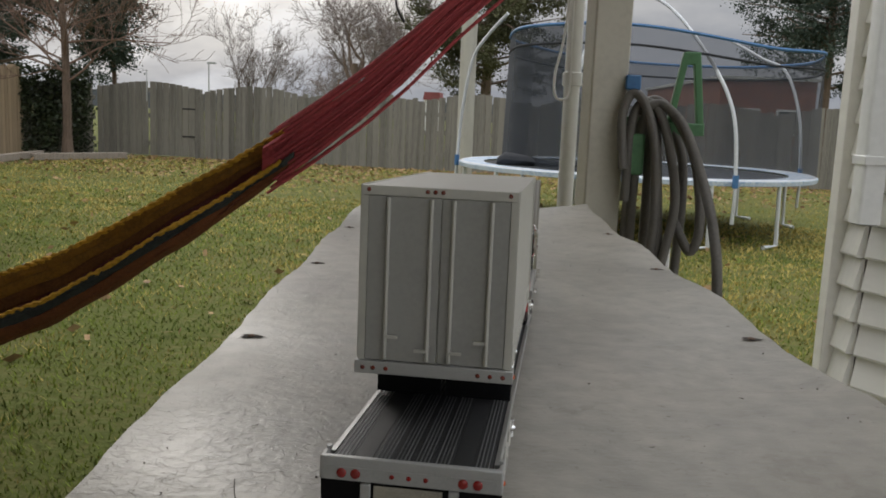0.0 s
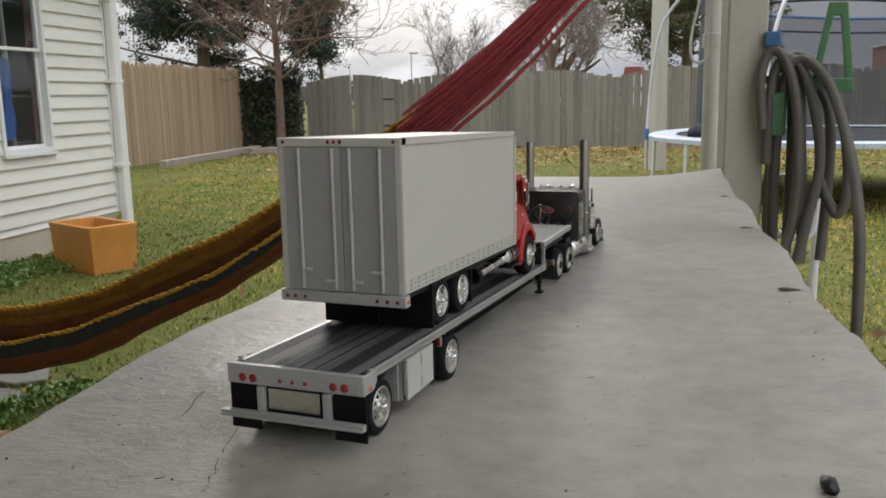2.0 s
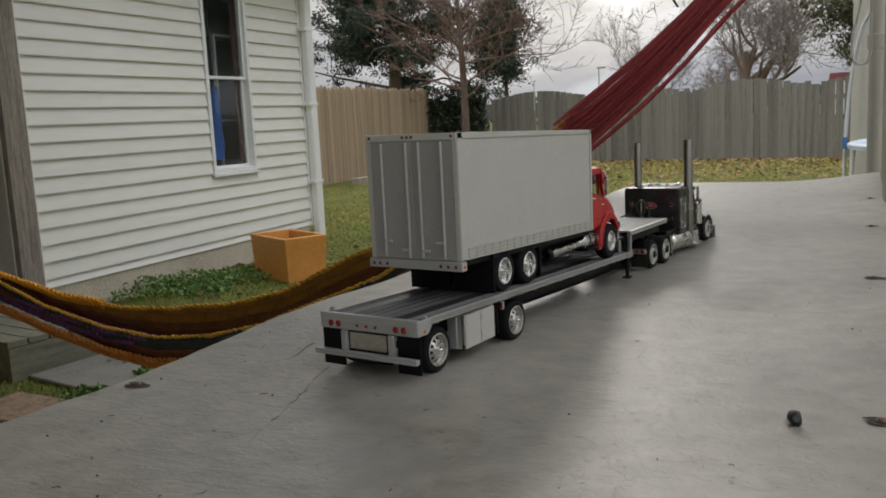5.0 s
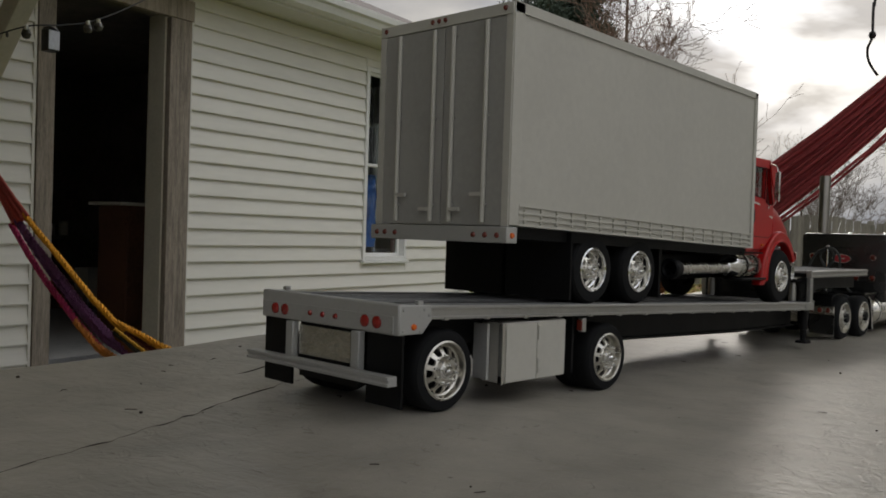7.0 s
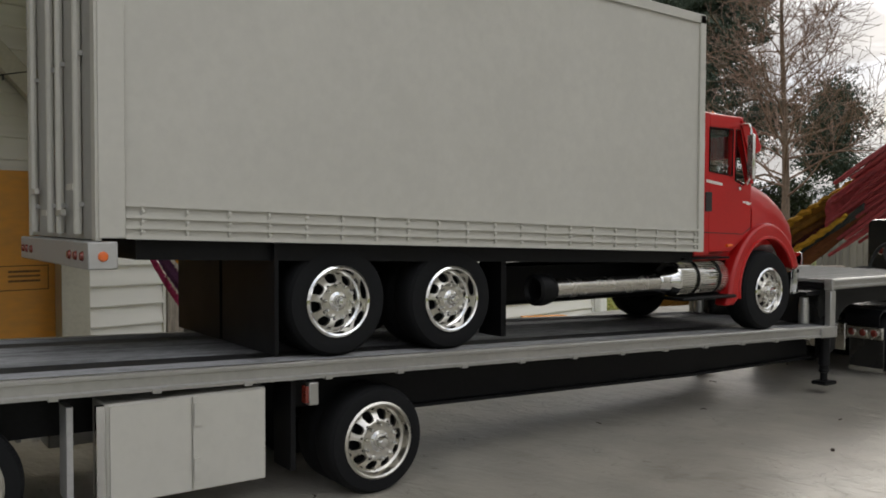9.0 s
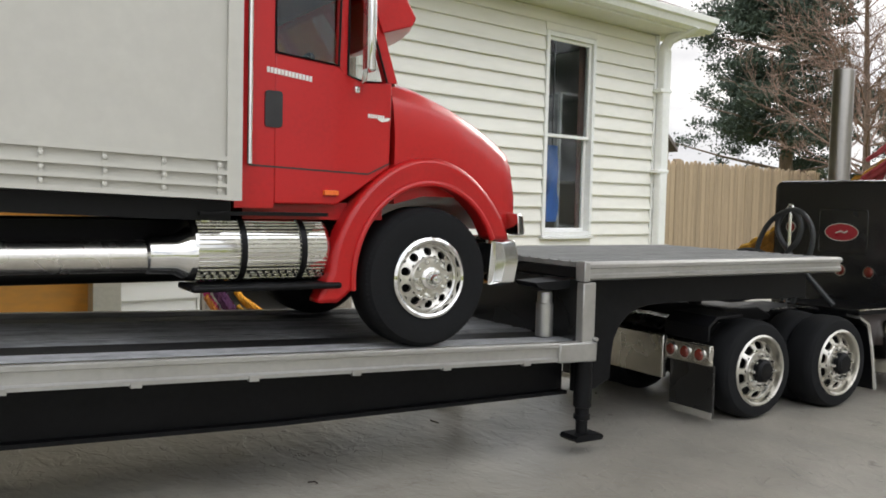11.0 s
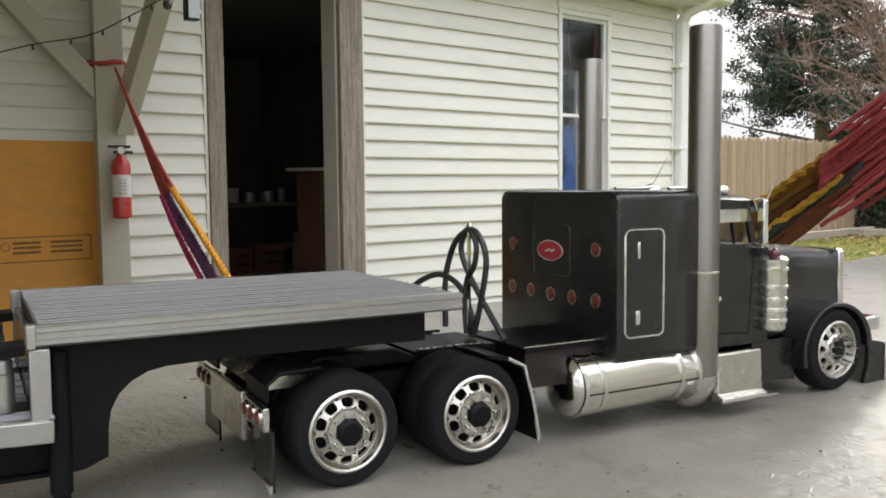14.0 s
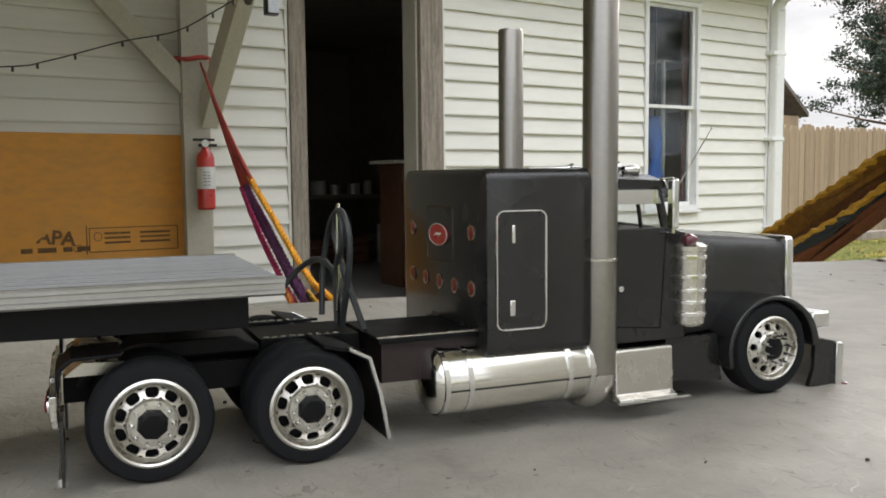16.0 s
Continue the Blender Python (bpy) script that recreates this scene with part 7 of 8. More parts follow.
for k in range(16):
    bm = B()
    s = 0.575 + 0.012 * (k % 5)
    z = 0.058 - 0.0075 * k
    tube(bm, [ham(s - 0.02, 0.018, z * 0.8), ham(s - 0.035, 0.020, z * 0.8 + 0.002), ham(s - 0.055 - 0.02 * random.random(), 0.018, z * 0.8 - 0.002)], 0.0028, 5)
    part("fringe", bm, rope_red, hammock)
rope = thing("hanging_cord", "thin dark cord with a knot hanging from above", "cord", pose(-0.337, 1.632, 0.0))
bm = B()
tube(bm, rounded_line([(0.02, 0, 1.9), (0.008, 0, 0.70), (0.003, 0, 0.56), (0.003, 0, 0.50), (-0.005, 0, 0.475), (-0.003, 0, 0.452), (0.006, 0, 0.433), (0.016, 0.0, 0.418)]), 0.0027, 8)
part("cord", bm, black_plastic, rope)
bm = lathe(B(), [(0, -0.009), (0.005, -0.007), (0.0075, -0.001), (0.006, 0.005), (0, 0.009)], 12, (0.003, 0, 0.501), "z")
part("knot", bm, black_plastic, rope)

# ---------------------------------------------------------------- east post, hose and its reel
POST = pose(0.152, 1.842, 0, 0, 0, 14.0)
epost = thing("east_post", "square cream porch post at the end of the bench", "post", POST, kind="structure")
part("post", box(B(), -0.046, 0.046, -0.046, 0.046, GROUND - 0.05, 2.2), post_paint, epost, bevel=0.005)
part("base_trim", box(B(), -0.062, 0.062, -0.062, 0.062, GROUND - 0.05, GROUND + 0.12), post_paint, epost, bevel=0.004)
pipe = thing("conduit", "white drain pipe beside the porch post", "pipe", pose(0.072, 1.97, 0))
part("pipe", lathe(B(), [(0.021, GROUND - 0.05), (0.021, 2.2)], 20, (0, 0, 0), "z"), white_trim, pipe)
part("collar", lathe(B(), [(0.021, 0.30), (0.026, 0.302), (0.026, 0.335), (0.021, 0.337)], 20, (0, 0, 0), "z"), white_trim, pipe)
cable = thing("white_cable", "white cable loop hanging beside the porch post", "cable", pose(0.0, 1.90, 0))
bm = B()
tube(bm, rounded_line([(0.060, 0, 0.95), (0.050, -0.02, 0.48), (0.028, -0.03, 0.33), (0.030, -0.03, 0.275), (0.048, -0.03, 0.262), (0.066, -0.02, 0.285), (0.064, 0.0, 0.40), (0.062, 0.02, 0.9)]), 0.0035, 6)
part("cord", bm, white_trim, cable)

hose = thing("garden_hose", "long grey-brown garden hose looped over its hanger", "hose", pose(0, 1.75, 0))
loops = [[(0.205, 0.00, 0.10), (0.196, 0.02, 0.22), (0.215, 0.03, 0.278), (0.245, 0.02, 0.262), (0.272, 0.0, 0.18), (0.285, -0.02, 0.05), (0.280, -0.04, -0.10), (0.255, -0.05, -0.20)],
         [(0.215, 0.02, 0.02), (0.220, 0.03, 0.20), (0.245, 0.04, 0.262), (0.285, 0.02, 0.235), (0.318, 0.0, 0.13), (0.330, -0.03, 0.02), (0.312, -0.05, -0.09), (0.290, -0.06, -0.20)],
         [(0.238, 0.04, -0.20), (0.236, 0.04, 0.05), (0.250, 0.04, 0.21), (0.262, 0.05, 0.24), (0.280, 0.04, 0.20), (0.290, 0.0, 0.06), (0.298, -0.03, -0.09), (0.300, -0.05, -0.2)],
         [(0.240, 0.05, 0.23), (0.270, 0.05, 0.268), (0.318, 0.03, 0.235), (0.365, 0.0, 0.15), (0.385, -0.03, 0.05), (0.388, -0.05, -0.04), (0.372, -0.05, -0.085), (0.352, -0.04, -0.06), (0.330, 0.0, -0.01)],
         [(0.250, 0.02, 0.25), (0.290, 0.02, 0.256), (0.338, -0.02, 0.205), (0.374, -0.10, 0.10), (0.396, -0.20, -0.02), (0.404, -0.26, -0.15), (0.406, -0.28, -0.40), (0.41, -0.28, GROUND)],
         [(0.255, 0.06, 0.20), (0.300, 0.06, 0.215), (0.340, 0.05, 0.16), (0.352, 0.03, 0.08), (0.350, 0.01, -0.04), (0.342, 0.0, -0.2)],
         [(0.222, 0.05, -0.3), (0.224, 0.05, 0.0), (0.232, 0.05, 0.15), (0.246, 0.06, 0.22), (0.266, 0.06, 0.18), (0.270, 0.05, 0.0), (0.268, 0.05, -0.3)]]
for lp_ in loops:
    bm = B()
    tube(bm, rounded_line(lp_, 56), 0.0116, 12)
    part("loop", bm, hose_m, hose)
reel = thing("hose_hanger", "green plastic hose hanger fixed to the post", "hanger", pose(0, 1.78, 0))
part("bracket", box(B(), 0.213, 0.255, -0.01, 0.05, 0.085, 0.185), green_plastic, reel, bevel=0.006)
part("arm", box(B(), 0.20, 0.34, 0.02, 0.05, 0.205, 0.225), green_plastic, reel, bevel=0.004)
bm = B()
prism(bm, [(0.305, 0.21), (0.320, 0.21), (0.345, 0.355), (0.360, 0.355), (0.378, 0.20), (0.395, 0.20), (0.374, 0.385), (0.334, 0.385)], "y", 0.02, 0.045)
part("frame", bm, green_plastic, reel, bevel=0.003)
part("cross_bar", box(B(), 0.305, 0.395, 0.015, 0.05, 0.185, 0.215), green_plastic, reel, bevel=0.003)
part("blue_clip", box(B(), 0.200, 0.236, 0.0, 0.05, 0.290, 0.325), blue_plastic, reel, "blue plastic clip", bevel=0.004)
tap = thing("white_pipe_bend", "short white plastic pipe bend below the hose", "pipe", pose(0, 1.80, 0))
bm = B()
tube(bm, rounded_line([(0.33, 0.05, GROUND), (0.335, 0.05, -0.4), (0.335, 0.05, -0.08), (0.325, 0.04, -0.145), (0.29, 0.03, -0.165), (0.25, 0.03, -0.155)]), 0.010, 10)
part("pipe", bm, white_trim, tap)

# ---------------------------------------------------------------- east house corner
EAST = pose(1.003, 2.45, 0, 0, 0, 9.0)
SKEW = pose(0, 0, 0, 0, 0, 26.0)
wall_e = thing("wall_east", "cream vinyl sided house corner beside the bench", "wall", EAST, kind="structure")
part("sheathing", box(B(), 0.014, 0.16, -0.02, 0.14, GROUND - 0.2, 1.56), dark_room, wall_e)
part("sheathing", box(B(), 0.014, 0.16, -1.6, -0.03, GROUND - 0.2, 1.56), dark_room, wall_e, m=SKEW)
part("return_wall", box(B(), 0.05, 6.0, 0.0, 0.14, GROUND - 0.2, 1.56), vinyl, wall_e)
part("end_trim", box(B(), -0.045, 0.03, 0.095, 0.150, GROUND - 0.05, 1.56), vinyl, wall_e, bevel=0.003)
sp2 = thing("east_downspout", "square white downspout strapped to the near house corner", "downspout", EAST)
part("pipe", prism(B(), rounded(-0.082, -0.012, -0.125, -0.055, 0.010, 3), "z", -0.06, 1.56), white_trim, sp2)
part("pipe_mouth", prism(B(), rounded(-0.076, -0.018, -0.119, -0.061, 0.008, 3), "z", -0.0625, -0.0605), black_plastic, sp2)
for z in (0.13, 0.95):
    part("strap", box(B(), -0.086, 0.020, -0.131, -0.050, z - 0.014, z + 0.014), white_trim, sp2, bevel=0.003)

# ---------------------------------------------------------------- planter, weeds, pavers
planter = thing("planter", "rectangular orange clay planter standing on the grass", "planter", pose(-4.075, 4.12, GROUND, 0, 0, -19.0))
bm = B()
loft(bm, [[(sx * a, sy * (a - 0.11), z) for sx, sy in ((-1, -1), (1, -1), (1, 1), (-1, 1))] for a, z in ((0.262, 0.0), (0.276, 0.29), (0.280, 0.305), (0.280, 0.322), (0.252, 0.322), (0.244, 0.24))])
part("pot", bm, terracotta, planter, bevel=0.006)
part("earth", box(B(), -0.240, 0.240, -0.130, 0.130, 0.17, 0.241), soil, planter)
for pts_, mt in (([(-3.40, 1.66), (-3.42, 2.13), (-2.91, 2.07), (-2.83, 1.81), (-2.85, 1.65)], slab_m), ([(-2.80, 1.85), (-2.72, 1.985), (-2.46, 1.985), (-2.36, 1.86), (-2.50, 1.76)], slab_m),
                 ([(-2.76, 2.05), (-2.72, 2.15), (-2.62, 2.28), (-2.47, 2.12), (-2.55, 2.03)], slab_m),
                 ([(-3.20, 1.50), (-2.65, 1.56), (-2.59, 1.40), (-2.57, 1.29), (-3.15, 1.22)], paver_m), ([(-2.55, 1.58), (-2.08, 1.67), (-2.02, 1.30), (-2.48, 1.25), (-2.56, 1.40)], paver_m),
                 ([(-3.0, 1.17), (-2.43, 1.215), (-2.02, 1.255), (-1.95, 0.75), (-2.9, 0.65)], gravel_m), ([(-3.55, 4.95), (-3.10, 4.80), (-3.02, 5.05), (-3.5, 5.2)], slab_m)):
    pv = thing("paving_stone", "flat worn paving stone sunk into the grass", "paving stone", pose(0, 0, GROUND), group="paving stones")
    part("slab", prism(B(), pts_, "z", -0.03, 0.022), mt, pv, bevel=0.008)


def leaf_cloud(name, mt, pts_, size, label, category, kind="stuff", lift=0.6, parent=None):
    """Many small bent leaves at given places, as one mesh."""
    rng = np.random.default_rng(len(pts_))
    V, F = [], []
    for p in pts_:
        d = rng.normal(size=3)
        d[2] = abs(d[2]) * lift
        d /= np.linalg.norm(d) + 1e-9
        s = np.cross(d, rng.normal(size=3))
        s /= np.linalg.norm(s) + 1e-9
        l_ = size * (0.6 + 0.8 * rng.random())
        i = len(V)
        V += [p, p + d * l_ * 0.5 + s * l_ * 0.28, p + d * l_, p + d * l_ * 0.5 - s * l_ * 0.28]
        F.append((i, i + 1, i + 2, i + 3))
    me = bpy.data.meshes.new(name)
    me.from_pydata([tuple(v) for v in V], [], F)
    me.materials.append(mt)
    ob = new(name, me)
    if parent is not None:
        ob.parent = parent
    else:
        tagged(ob, label, category, kind=kind)
    return ob


rng = np.random.default_rng(3)
wp = []
for cx, cy, r, h, n in ((-4.62, 3.25, 0.30, 0.13, 1100), (-4.50, 3.60, 0.30, 0.11, 1100), (-4.40, 3.95, 0.28, 0.08, 900), (-4.25, 3.45, 0.22, 0.06, 500), (-3.2, 2.15, 0.16, 0.04, 250), (-2.9, 1.95, 0.06, 0.05, 160), (-2.62, 1.70, 0.12, 0.05, 420), (-2.85, 1.60, 0.10, 0.05, 300), (-2.35, 1.75, 0.14, 0.06, 500), (-2.25, 2.0, 0.16, 0.05, 400), (-2.62, 1.42, 0.05, 0.03, 120), (-2.30, 1.25, 0.06, 0.02, 100)):
    a, q = rng.random(n) * 6.283, np.sqrt(rng.random(n)) * r
    wp += [np.array((cx + q_ * math.cos(a_), cy + q_ * math.sin(a_), GROUND + 0.01 + h * rng.random() * (1 - q_ / r * 0.6))) for a_, q_ in zip(a, q)]
leaf_cloud("weeds", weed_m, wp, 0.028, "green weeds growing along the wall", "weeds")

# grass blades: thick near the bench, thinner away
n_blade = 240000
V, F = np.zeros((n_blade * 3, 3)), []
rng = np.random.default_rng(11)
yy = 1.0 + 16.5 * rng.random(n_blade) ** 1.7
xx = -9.5 + 15 * rng.random(n_blade)
near = rng.random(n_blade) < 0.45
yy[near] = 0.2 + 10.0 * rng.random(near.sum()) ** 1.7
xx[near] = -5.2 - 0.25 * yy[near] + (7.2 + 0.45 * yy[near]) * rng.random(near.sum())
keep = ~((xx < -4.60 - 0.105 * (yy - 2.6) + 0.02) & (yy < 5.3)) & ~((xx < -3.40) & (xx > -4.6) & (yy > 1.6) & (yy < 2.4)) & ~((xx > 0.85 + 0.158 * (2.45 - yy)) & (yy < 2.5))
stone_x = [(-3.38, -2.87, 1.68, 2.06), (-2.72, -2.43, 1.83, 1.97), (-2.70, -2.53, 2.07, 2.20), (-3.15, -2.60, 1.27, 1.52), (-2.54, -2.06, 1.29, 1.60), (-2.9, -2.0, 0.70, 1.20)]
for a, b_, c, d in stone_x:
    keep &= ~((xx > a) & (xx < b_) & (yy > c) & (yy < d) & (rng.random(n_blade) < 0.93))
tuft = np.array([0.7 * noise.noise((x * 1.3, y * 1.3, 7.0)) + 0.6 * noise.noise((x * 3.7, y * 3.7, 2.0)) for x, y in zip(xx, yy)])
hh = (0.009 + 0.015 * rng.random(n_blade) + 0.026 * np.clip(tuft, 0, 1)) * (1 + 0.02 * yy)
ang = rng.random(n_blade) * 6.283
lean = rng.random(n_blade) * 1.5
ww = (0.0022 + 0.0018 * rng.random(n_blade)) * (1 + 0.14 * np.clip(yy - 2, 0, 20))
V[0::3] = np.stack([xx - ww * np.sin(ang), yy + ww * np.cos(ang), np.full(n_blade, GROUND)], 1)
V[1::3] = np.stack([xx + ww * np.sin(ang), yy - ww * np.cos(ang), np.full(n_blade, GROUND)], 1)
V[2::3] = np.stack([xx + hh * lean * np.cos(ang), yy + hh * lean * np.sin(ang), GROUND + hh], 1)
idx = np.nonzero(keep)[0]
Vk = V.reshape(n_blade, 3, 3)[idx].reshape(-1, 3)
me = bpy.data.meshes.new("grass")
me.from_pydata(Vk.tolist(), [], np.arange(len(Vk)).reshape(-1, 3).tolist())
me.materials.append(grass_m)
me.materials.append(straw_m)
straw = rng.random(n_blade) < np.clip(0.075 * (yy - 2.0) + 0.35 * np.clip(xx / 0.6, 0, 1) + 1.0 * tuft * np.clip((yy - 0.5) / 4, 0.25, 1), 0.03, 0.9)
me.polygons.foreach_set("material_index", straw[idx].astype(np.int32))
tagged(new("grass", me), "short winter grass, green and straw coloured", "grass", kind="stuff")
lp_pts = [np.array((x, y, GROUND + 0.012)) for x, y in zip(-10.5 + 16 * rng.random(3200), 17.4 - 4.8 * rng.random(3200) ** 2)] + [np.array((x, y, GROUND + 0.02)) for x, y in zip(-8 + 11 * rng.random(350), 2 + 13 * rng.random(350))]
leaf_cloud("fallen_leaves", dead_leaf, lp_pts, 0.075, "scattered brown fallen leaves along the fence", "leaves", lift=0.15)


# ---------------------------------------------------------------- fences
def fence_run(name, label, p0, p1, height, mt, arched, step, dog_ear, gap_=0.008):
    p0, p1 = Vector((*p0, 0)), Vector((*p1, 0))
    L = (p1 - p0).length
    ang_ = math.degrees(math.atan2(p1.y - p0.y, p1.x - p0.x))
    f_ = thing(name, label, "fence", pose(p0.x, p0.y, GROUND, 0, 0, ang_), kind="structure")
    for z in (0.3, height * 0.5, height - 0.35):
        part("rail", box(B(), 0, L, 0.02, 0.06, z, z + 0.09), mt, f_)
    k = 0
    while k * 2.4 <= L + 0.1:
        part("post", box(B(), k * 2.4 - 0.05, k * 2.4 + 0.05, 0.02, 0.12, -0.1, height + 0.02), mt, f_)
        k += 1
    w = step - gap_
    if dog_ear:
        pm = prism(B(), [(0, -0.02), (w, -0.02), (w, 0.96), (w * 0.72, 1.0), (w * 0.28, 1.0), (0, 0.96)], "y", 0.0, 0.018)
    else:
        pm = prism(B(), [(0, -0.02), (w, -0.02), (w, 1.0), (0, 1.0)], "y", 0.0, 0.018)
    base = None
    rg = random.Random(name + label)
    for i in range(int(L / step)):
        x = i * step
        h = height + (0.20 * math.sin(math.pi * ((x % 2.4) / 2.4)) - 0.06 if arched else rg.uniform(-0.015, 0.015))
        m = pose(x, rg.uniform(-0.004, 0.004), rg.uniform(-0.02, 0.01), 0, rg.uniform(-0.5, 0.5), 0) @ Matrix.Diagonal((1, 1, h, 1))
        if base is None:
            base = part("board", pm, mt, f_, m=m, flat_=True)
        else:
            again(base, "board", f_, m)
    return f_


fence_run("fence_west", "tall tan picket fence with pointed board tops", (-9.45, 6.5), (-11.05, 16.3), 1.80, tan_fence, False, 0.13, True)
fence_run("fence_corner", "short ivy-covered corner of the old fence", (-11.05, 16.35), (-10.15, 17.5), 1.54, grey_fence, False, 0.14, False)
fence_run("fence_north", "weathered grey board fence with arched tops", (-7.9, 17.75), (11.3, 17.6), 1.47, grey_fence, True, 0.14, False)
gate = thing("double_gate", "weathered grey arched double gate in the fence", "gate", pose(-10.1, 17.6, GROUND, 0, 0, 3.5), kind="structure")
for x in (-0.06, 2.14):
    part("gate_post", box(B(), x, x + 0.11, -0.02, 0.09, -0.1, 1.50), grey_fence, gate, bevel=0.006)
part("drop_rod", box(B(), 1.06, 1.075, -0.03, -0.015, 1.2, 1.86), white_tube, gate)
base = None
for i in range(14):
    x = 0.075 + i * 0.146 + (0.02 if i > 6 else 0)
    h = 1.49 + 0.14 * math.sin(math.pi * (x / 2.15))
    m = pose(x, 0, 0.0, 0, 0.4 if i > 6 else -0.3, 0) @ Matrix.Diagonal((1, 1, h, 1))
    if base is None:
        base = part("board", prism(B(), [(0, 0.02), (0.136, 0.02), (0.136, 1.0), (0, 1.0)], "y", 0.0, 0.018), grey_fence, gate, m=m, flat_=True)
    else:
        again(base, "board", gate, m)
for z in (0.25, 0.85, 1.4):
    part("rail", box(B(), 0.06, 2.13, 0.02, 0.06, z, z + 0.09), grey_fence, gate)
for z in (0.45, 1.05):
    part("hinge", box(B(), 1.85, 2.15, -0.012, -0.001, z, z + 0.03), black_plastic, gate)
part("latch", box(B(), 0.98, 1.10, -0.03, -0.002, 0.18, 0.36), grey_fence, gate)
ip = []
rng = np.random.default_rng(8)
for i in range(5200):
    q = rng.random()
    ip.append(np.array((-11.15 + 1.05 * q + 0.05 * rng.normal(), 16.22 + 1.15 * q - 0.06 - 0.10 * abs(rng.normal()), GROUND + 1.78 * rng.random() ** 0.85 + 0.06 * rng.normal())))
leaf_cloud("ivy", ivy_m, ip, 0.085, "dark ivy covering the fence corner", "ivy", lift=0.5)
log = thing("timber_edging", "old timber edging lying before the fence", "timber", pose(-9.9, 13.6, GROUND, 0, 0, 102))
part("timber", box(B(), -2.2, 2.2, -0.07, 0.07, 0.0, 0.13), grey_wood, log, bevel=0.01)
log2 = thing("timber_edging", "old timber edging lying before the fence", "timber", pose(-9.4, 15.6, GROUND, 0, 0, 62))
part("timber", box(B(), -1.0, 1.0, -0.07, 0.07, 0.0, 0.13), grey_wood, log2, bevel=0.01)


# ---------------------------------------------------------------- trees
def grow(rg, p, d, length, radius, depth, out, tips, spread, up, shrink, kids):
    """Branch by branch: each a bent tapering line."""
    n = 5 if depth > 1 else 4
    pts_, rs = [p.copy()], [radius]
    dd = d.copy()
    for i in range(n):
        dd = (dd + Vector((rg.gauss(0, 0.13), rg.gauss(0, 0.13), rg.gauss(0, 0.10) + up * 0.10))).normalized()
        pts_.append(pts_[-1] + dd * (length / n))
        rs.append(radius * (1 - 0.55 * (i + 1) / n))
    out.append((pts_, rs, depth))
    if depth == 0:
        tips.append(pts_[-1])
        return
    for k in range(kids[depth - 1] if depth - 1 < len(kids) else 3):
        i = rg.randint(1 if depth < 4 else 2, n)
        a, b_, c = frame_of(dd)
        t = rg.uniform(0, 6.283)
        nd = (a * rg.uniform(0.45, 0.9) + (b_ * math.cos(t) + c * math.sin(t)) * spread * rg.uniform(0.6, 1.2) + Vector((0, 0, up * 0.25))).normalized()
        grow(rg, pts_[i], nd, length * shrink * rg.uniform(0.75, 1.15), max(rs[i] * 0.58, 0.004), depth - 1, out, tips, spread, up, shrink, kids)


def bare_tree(name, label, xy, height, radius, depth, seed, mt, mt2, spread=0.8, up=0.5, shrink=0.66, kids=(4, 4, 4, 4, 4), trunk=0.26, lean=(0, 0), min_r=0.006, stems=1):
    rg = random.Random(seed)
    t_ = thing(name, label, "tree", pose(xy[0], xy[1], GROUND - 0.05))
    out, tips = [], []
    for st in range(stems):
        d0 = Vector((lean[0] + (rg.uniform(-0.3, 0.3) if stems > 1 else 0), lean[1], 1)).normalized()
        grow(rg, Vector((0, 0, 0)), d0, height * trunk * (1 if stems == 1 else rg.uniform(0.8, 1.3)), radius, depth, out, tips, spread, up, shrink, kids)
    big, small = B(), B()
    for pts_, rs, dp in out:
        if dp >= depth - 1:
            tube(big, pts_, [max(r_, min_r * 1.6) for r_ in rs], 8)
        else:
            tube(small, pts_, [max(r_, min_r) for r_ in rs], 3 if dp < 2 else 5, cap=False)
    part("trunk", big, mt, t_)
    part("crown", small, mt2, t_)
    return t_, tips, out


def evergreen(name, label, xy, height, width, seed, mt, n_leaf, size, low=0.12, shape=1.0, gaps=0.55):
    rg = random.Random(seed)
    rn = np.random.default_rng(seed)
    t_ = thing(name, label, "tree", pose(xy[0], xy[1], GROUND - 0.05))
    bm = B()
    tube(bm, [(0, 0, 0), (0.05, 0.03, height * 0.4), (0.0, 0.0, height * 0.97)], [height * 0.022, height * 0.014, 0.02], 8)
    limbs, clumps = B(), []
    for k in range(int(95 * shape) + 14):
        f = low + (1 - low) * rg.random()
        a = rg.uniform(0, 6.283)
        reach = width * (1 - f) ** 0.62 * rg.uniform(0.45, 1.12) + 0.25
        z0 = height * f
        pts_ = [Vector((0, 0, z0)), Vector((reach * 0.5 * math.cos(a), reach * 0.5 * math.sin(a), z0 + reach * 0.12)), Vector((reach * math.cos(a), reach * math.sin(a), z0 + reach * rg.uniform(-0.05, 0.30)))]
        tube(limbs, pts_, [0.05, 0.03, 0.01], 5)
        for q in range(11):
            u = 0.3 + 0.75 * rg.random()
            c = pts_[0].lerp(pts_[2], u)
            clumps.append((np.array(c) + rn.normal(size=3) * 0.18, (0.20 + 0.26 * rg.random()) * (0.6 + 0.04 * height)))
    part("trunk", bm, bark_m, t_)
    part("limb_work", limbs, bark_m, t_)
    per = max(1, n_leaf // len(clumps))
    pts_ = []
    for c, r_ in clumps:
        v = rn.normal(size=(per, 3)) * np.array((1, 1, 0.62)) * r_ * gaps
        pts_ += list(c + v)
    leaf_cloud("crown", mt, pts_, size, "", "", parent=t_, lift=1.0)
    return t_


